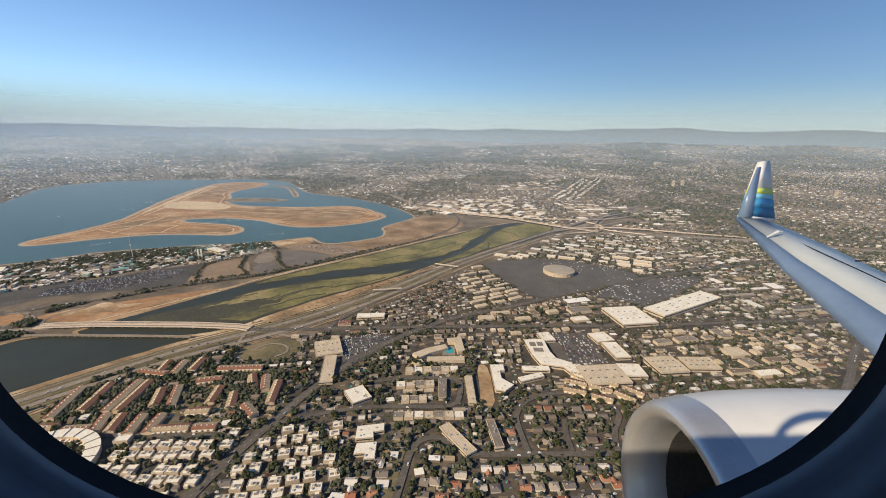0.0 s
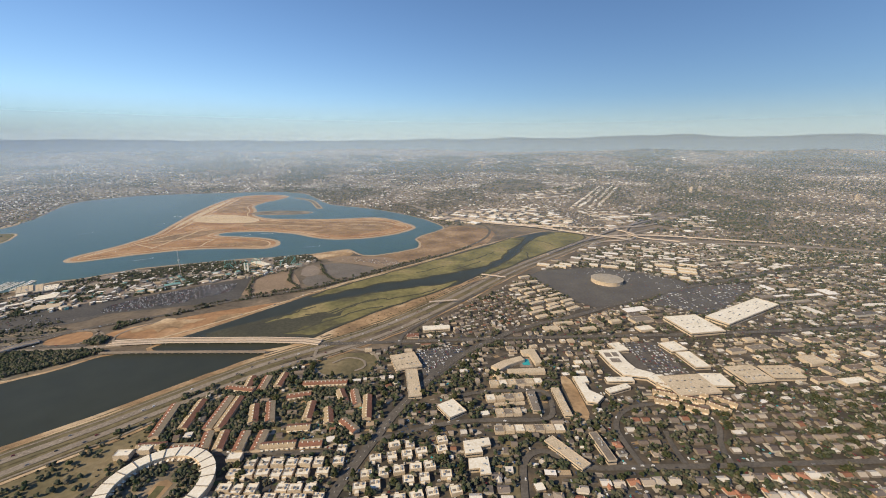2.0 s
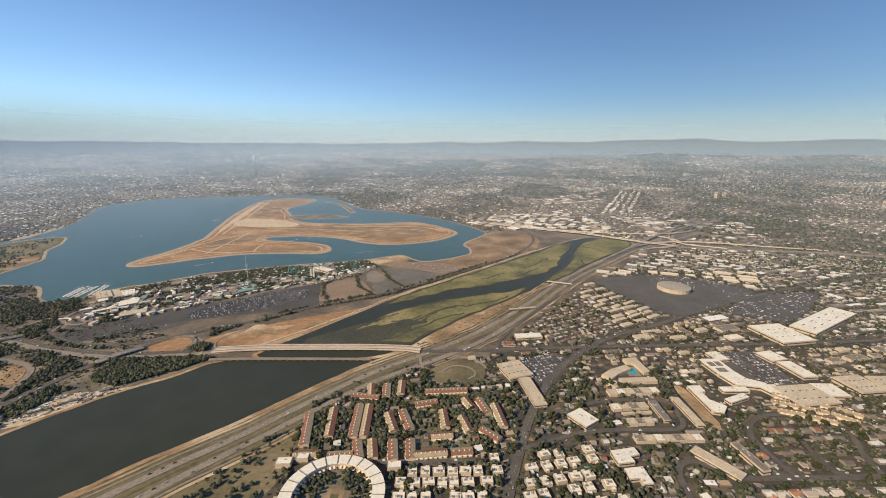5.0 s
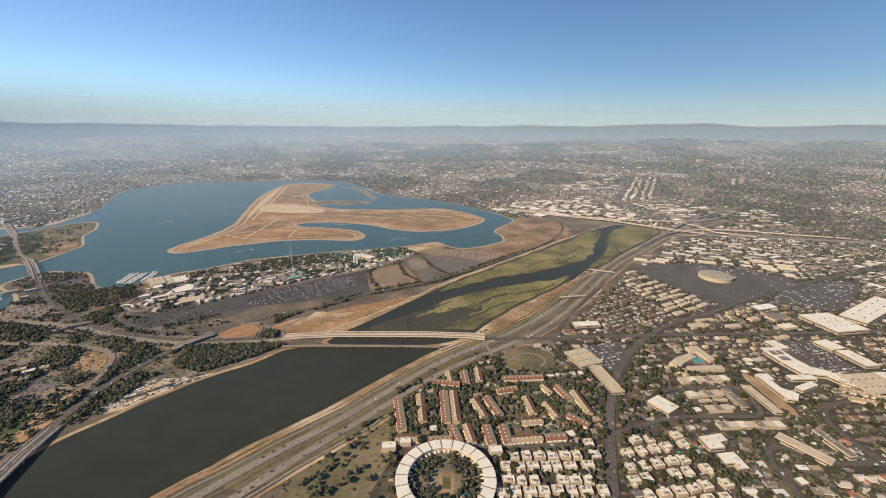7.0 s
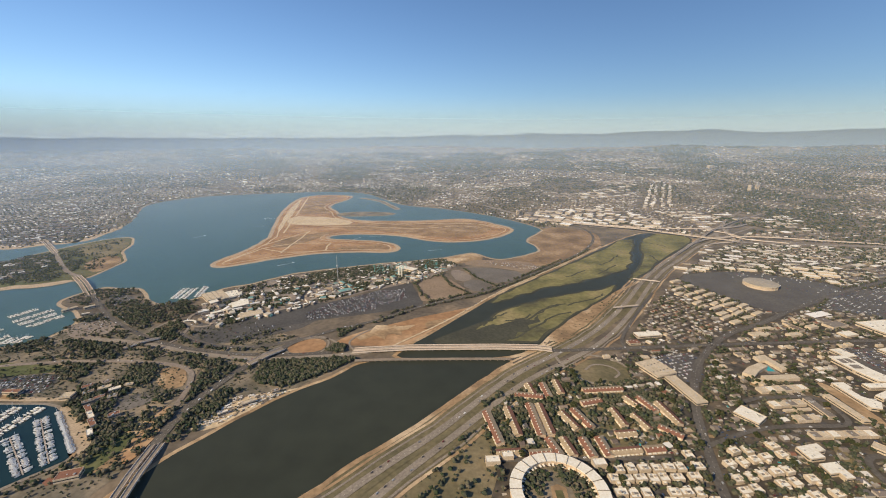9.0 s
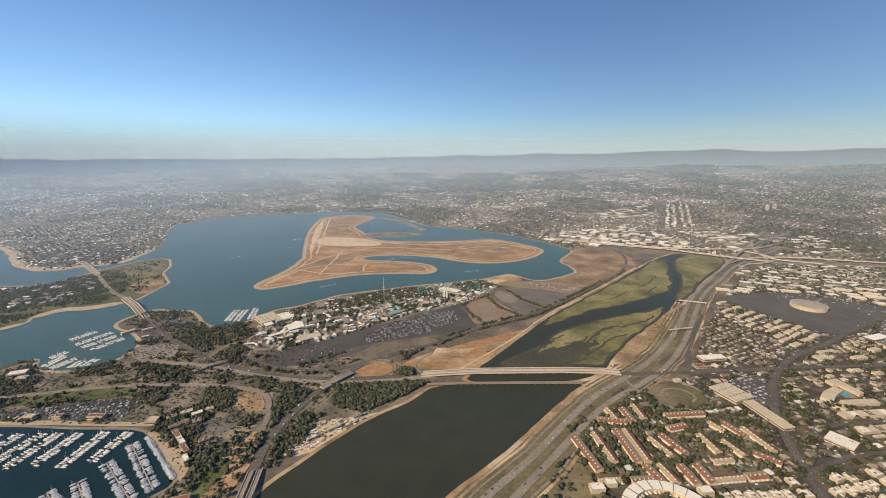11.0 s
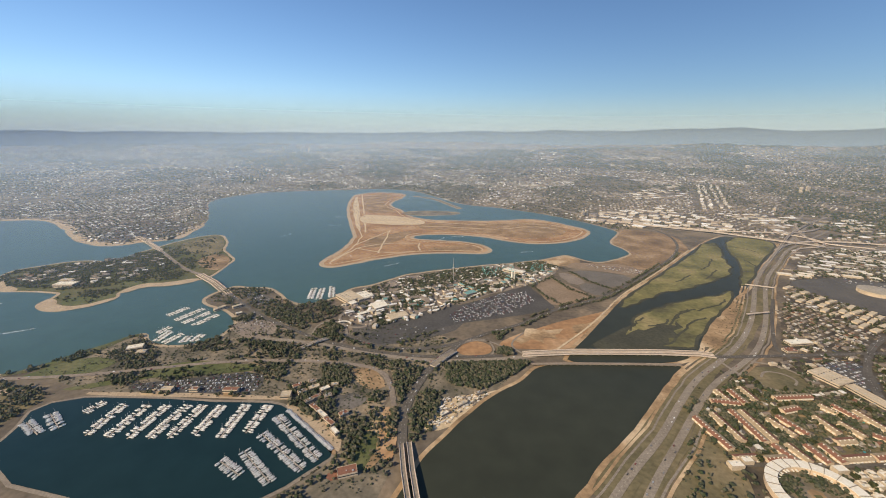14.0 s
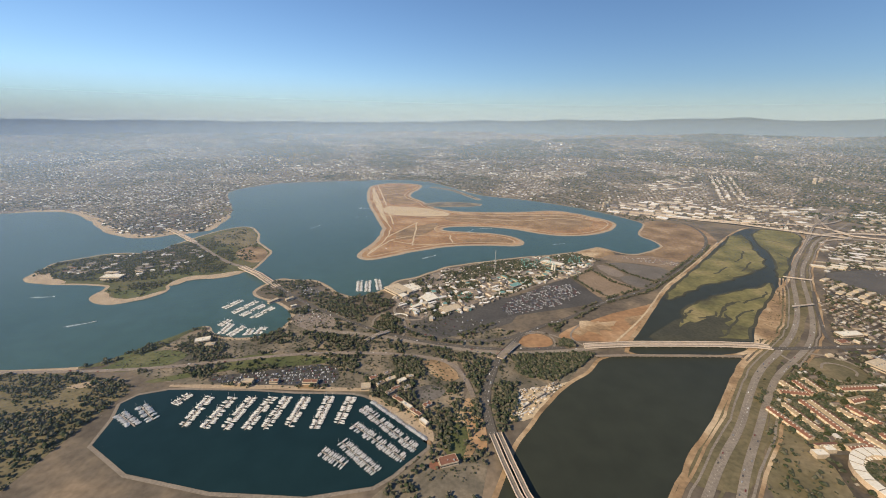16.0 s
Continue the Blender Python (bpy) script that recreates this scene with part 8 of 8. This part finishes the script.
# ---- haze painted with see-through pale blue sheets that cast no shadow ----
def haze_mat(name, density, top, low, inland, seaward=1.5):
    m = bpy.data.materials.new(name)
    m.use_nodes = True
    nt = m.node_tree
    n, link = nt.nodes, nt.links.new
    for q in list(n):
        if q.type != 'OUTPUT_MATERIAL':
            n.remove(q)
    out = n["Material Output"]
    clear, mix = n.new("ShaderNodeBsdfTransparent"), n.new("ShaderNodeMixShader")
    # pale blue diffuse and translucent coat that paints the haze over the distance
    back, onward, veil = n.new("ShaderNodeBsdfDiffuse"), n.new("ShaderNodeBsdfTranslucent"), n.new("ShaderNodeMixShader")
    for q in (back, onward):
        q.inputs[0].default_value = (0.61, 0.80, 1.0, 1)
    # normals forced upwards, so the painted haze is equally bright all round
    up = n.new("ShaderNodeCombineXYZ")
    up.inputs[2].default_value = 1.0
    link(up.outputs[0], back.inputs["Normal"])
    link(up.outputs[0], onward.inputs["Normal"])
    veil.inputs[0].default_value = 0.1
    link(back.outputs[0], veil.inputs[1])
    link(onward.outputs[0], veil.inputs[2])
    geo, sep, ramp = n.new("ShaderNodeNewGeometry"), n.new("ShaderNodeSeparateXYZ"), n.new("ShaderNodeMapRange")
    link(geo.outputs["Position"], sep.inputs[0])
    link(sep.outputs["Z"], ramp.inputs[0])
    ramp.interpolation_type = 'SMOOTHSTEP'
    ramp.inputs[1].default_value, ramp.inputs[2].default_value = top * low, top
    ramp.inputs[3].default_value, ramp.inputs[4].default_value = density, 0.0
    # opacity graded from west to inland, to set the painted haze on each side
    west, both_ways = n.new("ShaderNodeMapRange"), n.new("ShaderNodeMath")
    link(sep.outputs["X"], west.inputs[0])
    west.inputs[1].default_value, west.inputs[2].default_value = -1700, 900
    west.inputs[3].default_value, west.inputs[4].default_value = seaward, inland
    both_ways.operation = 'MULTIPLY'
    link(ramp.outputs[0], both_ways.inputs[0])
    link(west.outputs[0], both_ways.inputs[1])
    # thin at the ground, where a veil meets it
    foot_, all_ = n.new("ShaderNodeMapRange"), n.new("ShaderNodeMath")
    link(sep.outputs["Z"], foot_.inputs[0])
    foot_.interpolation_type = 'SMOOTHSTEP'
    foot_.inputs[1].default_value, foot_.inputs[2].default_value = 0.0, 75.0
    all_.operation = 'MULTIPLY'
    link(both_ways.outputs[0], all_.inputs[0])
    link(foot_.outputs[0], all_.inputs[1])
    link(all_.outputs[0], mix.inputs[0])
    link(clear.outputs[0], mix.inputs[1])
    link(veil.outputs[0], mix.inputs[2])
    link(mix.outputs[0], out.inputs[0])
    return m


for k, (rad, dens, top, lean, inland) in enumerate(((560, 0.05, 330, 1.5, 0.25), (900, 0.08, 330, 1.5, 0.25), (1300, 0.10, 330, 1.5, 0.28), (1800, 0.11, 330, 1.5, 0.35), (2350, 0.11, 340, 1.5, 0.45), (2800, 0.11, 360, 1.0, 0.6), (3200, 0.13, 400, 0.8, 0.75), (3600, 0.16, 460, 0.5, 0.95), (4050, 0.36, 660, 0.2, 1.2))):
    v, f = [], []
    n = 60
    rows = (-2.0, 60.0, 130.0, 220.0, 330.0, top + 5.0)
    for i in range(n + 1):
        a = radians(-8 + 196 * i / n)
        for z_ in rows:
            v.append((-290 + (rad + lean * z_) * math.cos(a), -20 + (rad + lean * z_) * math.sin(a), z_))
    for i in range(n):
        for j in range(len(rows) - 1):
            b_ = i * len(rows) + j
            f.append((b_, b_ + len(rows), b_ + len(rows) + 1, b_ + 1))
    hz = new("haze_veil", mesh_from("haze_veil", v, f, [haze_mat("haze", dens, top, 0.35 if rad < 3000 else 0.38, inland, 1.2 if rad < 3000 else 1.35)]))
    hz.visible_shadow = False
    tagged(hz, "see-through pale blue sheet painting haze over the land", "haze", kind="structure")


# ---- airliner fitted to the camera's first view: window surround, engine and wing, in camera axes (x aft, y up, -z outboard) ----
M_PLASTIC = mat("blue_grey_cabin_plastic", ((0.085, 0.108, 0.140), (0.105, 0.130, 0.165)), 9.0, rough=0.45, fine=4, grain=0.08)
M_SEAL = mat("black_window_seal", ((0.008, 0.008, 0.010), (0.014, 0.014, 0.016)), 20.0, rough=0.6)
M_SKIN = mat("white_nacelle_paint", ((0.60, 0.60, 0.60), (0.67, 0.67, 0.66)), 1.2, rough=0.3, spec=0.5, grain=0.08)
M_LIP = mat("bare_metal_inlet_lip", ((0.50, 0.50, 0.51), (0.58, 0.58, 0.59)), 3.0, rough=0.38, metal=0.7, grain=0.08)
M_WING = mat("pale_grey_wing_paint", ((0.42, 0.46, 0.48), (0.46, 0.50, 0.52)), 0.8, rough=0.35, spec=0.5, grain=0.08)
M_SLAT = mat("blue_grey_slat", ((0.13, 0.19, 0.30), (0.17, 0.24, 0.36)), 0.8, rough=0.3, spec=0.5, grain=0.08)
M_DARKM = mat("dark_inlet_liner", ((0.035, 0.034, 0.034), (0.06, 0.058, 0.055)), 3.0, rough=0.5)
M_LIME = mat("lime_paint", ((0.55, 0.66, 0.10), (0.60, 0.70, 0.14)), 2.0, rough=0.3, spec=0.5, grain=0.08)
M_PALEB = mat("pale_blue_paint", ((0.20, 0.52, 0.70), (0.24, 0.56, 0.73)), 2.0, rough=0.3, spec=0.5, grain=0.08)
M_SKYB = mat("light_blue_paint", ((0.05, 0.27, 0.52), (0.07, 0.31, 0.56)), 2.0, rough=0.3, spec=0.5, grain=0.08)
M_BLUE = mat("deep_blue_paint", ((0.015, 0.12, 0.26), (0.02, 0.15, 0.30)), 2.0, rough=0.3, spec=0.5, grain=0.08)

plane = tagged(new("airliner"), "white airliner wing, engine and cabin window in flight", "aircraft")


def loft(rows, closed=True, caps=False):
    bm = bmesh.new()
    vs = [[bm.verts.new(p) for p in r] for r in rows]
    n = len(rows[0])
    for p, q in zip(vs, vs[1:]):
        for i in range(n if closed else n - 1):
            j = (i + 1) % n
            bm.faces.new([p[i], p[j], q[j], q[i]])
    if caps:
        bm.faces.new(vs[0][::-1])
        bm.faces.new(vs[-1])
    bmesh.ops.recalc_face_normals(bm, faces=bm.faces)
    for f in bm.faces:
        f.smooth = True
    return bm


def oval(cx, cy, a, b, z, e=2.5, n=96):
    out = []
    for k in range(n):
        t = 2 * math.pi * k / n
        c, s = math.cos(t), math.sin(t)
        out.append((cx + a * (1 + 0.12 * max(0, s)) * math.copysign(abs(c) ** (2 / e), c), cy + (1.7 if s > 0 else 1.0) * b * math.copysign(abs(s) ** (2 / e), s), z))
    return out


def window_ring(steps):
    # steps: growth, depth; the unseen head is slimmed to keep its shade off the engine
    rows = []
    for g, d in steps:
        low, head = oval(-0.0335 * d, 0.127 * d, 1.185 * d * g, 0.816 * d * g, -d), oval(-0.0335 * d, 0.127 * d, 1.185 * d * g, 0.816 * d * min(g, 1.2), -d)
        rows.append([p if p[1] < 0.127 * d else q for p, q in zip(low, head)])
    return loft(rows)


surround = part("window_surround", window_ring([(1.045, 0.300), (1.075, 0.285), (1.11, 0.280), (1.16, 0.270), (1.20, 0.258), (1.30, 0.250), (1.40, 0.238)]), M_PLASTIC, plane, "moulded blue-grey plastic window surround")
part("seal", window_ring([(0.995, 0.312), (1.02, 0.306), (1.047, 0.299)]), M_SEAL, surround, "black rubber window seal")

# fuselage shell: an open tube, with a gap in its wall for the window
# Out of view; added and set so its shade falls on engine and surround.
def shell(x0, x1, a0, a1, n, r0=1.82, r1=1.88):
    rows = []
    for x in (x0, x1):
        arc = [a0 + (a1 - a0) * k / n for k in range(n + 1)]
        rows.append([(x, -0.95 + r0 * math.sin(t), 1.36 - r0 * math.cos(t)) for t in arc] + [(x, -0.95 + r1 * math.sin(t), 1.36 - r1 * math.cos(t)) for t in reversed(arc)])
    return loft(rows, caps=False)


part("fuselage_skin", shell(0.46, 11.0, 0, 2 * math.pi, 72), M_SKIN, plane, "white fuselage skin aft of the window")
part("fuselage_skin", shell(-0.9, 0.46, 0.88, 2 * math.pi + 0.18, 60), M_SKIN, plane, "white fuselage skin round the window bay")
# outboard wall left out here to keep the camera's view clear
part("fuselage_skin", shell(-8.5, -0.9, 0.95, 2 * math.pi - 1.2, 48), M_SKIN, plane, "unseen white fuselage crown shading the engine and window")

# engine nacelle, turned about an axis that runs aft
EY, EZ = -2.45, -3.6


def turned(profile, n=64):
    return loft([[(x, EY + r * math.cos(2 * math.pi * k / n), EZ + r * math.sin(2 * math.pi * k / n)) for k in range(n)] for x, r in profile])


nacelle = part("engine_nacelle", turned([(2.30, 1.085), (2.7, 1.13), (3.3, 1.15), (4.0, 1.13), (4.35, 1.10)]), M_SKIN, plane, "glossy white engine cowling")
part("inlet_lip", turned([(2.42, 0.80), (2.22, 0.83), (2.08, 0.88), (2.01, 0.94), (2.02, 1.00), (2.10, 1.045), (2.30, 1.085)]), M_LIP, nacelle, "bare metal inlet lip")
part("inlet_liner", turned([(2.42, 0.80), (2.8, 0.80), (3.15, 0.79)]), M_DARKM, nacelle, "dark acoustic inlet liner")
part("thrust_reverser", turned([(4.36, 1.095), (4.8, 1.04), (5.6, 0.88), (6.3, 0.70)]), M_SKIN, nacelle, "off-white reverser sleeve")
spin = part("spinner", turned([(2.75, 0.01), (2.9, 0.10), (3.12, 0.20)]), M_DARKM, nacelle)
for k in range(18):
    bm = block_bm(0.03, 0.20, 0.60, 0.18)
    bmesh.ops.transform(bm, matrix=Matrix.Translation((3.12, EY, EZ)) @ Matrix.Rotation(2 * math.pi * k / 18, 4, 'X') @ Matrix.Rotation(0.6, 4, 'Z'), verts=bm.verts)
    part("fan_blade", bm, M_DARKM, nacelle)
part("strake", loft([[(3.1, EY + 1.02, EZ + 0.52), (3.12, EY + 1.16, EZ + 0.62), (3.14, EY + 1.02, EZ + 0.54)], [(3.9, EY + 1.03, EZ + 0.50), (3.88, EY + 1.30, EZ + 0.70), (3.92, EY + 1.03, EZ + 0.53)]], caps=True), M_SKIN, nacelle)

# wing: sections from the tip inboard, each: leading edge, slat edge, trailing edge
SEC = [
    ((11.90, 1.20, -16.5), (12.08, 1.30, -16.5), (13.5, 0.98, -16.3)),
    ((10.4, -0.75, -12.3), (11.0, -0.36, -12.5), (13.45, -0.02, -13.9)),
    ((8.76, -2.33, -8.0), (9.60, -1.70, -8.3), (13.3, -1.60, -10.3)),
    ((6.44, -4.37, -3.0), (7.60, -3.55, -3.4), (13.1, -4.50, -4.2)),
]
wing = part("wing", loft([[s[1], tuple((a_ + b_) / 2 + (0.10 if i == 1 else 0) for i, (a_, b_) in enumerate(zip(s[1], s[2]))), s[2], (s[2][0], s[2][1] - 0.06, s[2][2]), (s[1][0] + 0.3, s[1][1] - 0.42, s[1][2])] for s in SEC], caps=True), M_WING, plane, "pale grey wing with a thin panel seam")
part("slat", loft([[s[0], tuple((a_ + b_) / 2 + (0.05 if i == 1 else -0.06 if i == 0 else 0) for i, (a_, b_) in enumerate(zip(s[0], s[1]))), (s[1][0], s[1][1] + 0.012, s[1][2]), (s[1][0] + 0.2, s[1][1] - 0.40, s[1][2]), (s[0][0] + 0.15, s[0][1] - 0.12, s[0][2])] for s in SEC], caps=True), M_SLAT, wing, "blue-grey leading edge slat")
part("panel_seam", tube([(12.45, 0.42, -14.6), (12.2, -0.02, -13.3), (11.75, -0.95, -10.6), (11.2, -1.68, -8.8)], 0.018, 5), M_SEAL, wing, "dark seam line")
part("seam_clip", block_bm(0.3, 0.04, 0.08, -12.0, 12.35, -0.35), M_SEAL, wing)
part("vortex_fence", tube([(11.35, 0.42, -14.2), (11.9, 0.62, -14.4), (12.25, 0.62, -14.6)], [0.02, 0.05, 0.02], 6), M_SKIN, wing, "small white fence")


def blade(y0, y1, grow=0.0):
    """A length of the upturned tip between two heights: from the root at 0 to the top at 1."""
    rows = []
    for u in (y0, y1):
        le = Vector((11.95, 1.29, -16.5)).lerp(Vector((13.34, 3.69, -17.2)), u)
        te = Vector((13.53, 1.13, -16.5)).lerp(Vector((13.89, 3.74, -17.2)), u)
        mid_ = le.lerp(te, 0.35)
        rows.append([tuple(le), (mid_.x, mid_.y, mid_.z + 0.06 + grow), tuple(te), (mid_.x, mid_.y, mid_.z - 0.06 - grow)])
    return loft(rows, caps=True)


winglet = part("winglet", blade(0.53, 1.0), M_SKIN, plane, "white top of the upturned winglet")
part("lime_band", blade(0.43, 0.53), M_LIME, winglet, "lime green painted band")
part("pale_blue_band", blade(0.35, 0.43), M_PALEB, winglet, "pale blue painted band")
part("light_blue_band", blade(0.20, 0.35), M_SKYB, winglet, "light blue painted band")
part("deep_blue_band", blade(0.04, 0.20), M_BLUE, winglet, "deep blue painted band")
part("root_band", blade(0.0, 0.04), M_SKIN, winglet, "white band at the winglet root")
part("leading_strip", loft([[(11.92, 1.27, -16.44), (12.48, 1.28, -16.38), (12.48, 1.28, -16.54)], [(13.22, 3.44, -17.06), (13.36, 3.46, -17.02), (13.36, 3.46, -17.16)]], caps=True), M_SLAT, winglet, "dark leading edge strip")
plane.matrix_world = pose(3.11, 0.90, 197.20, 90 - 15.631, -1.178, 0.997)
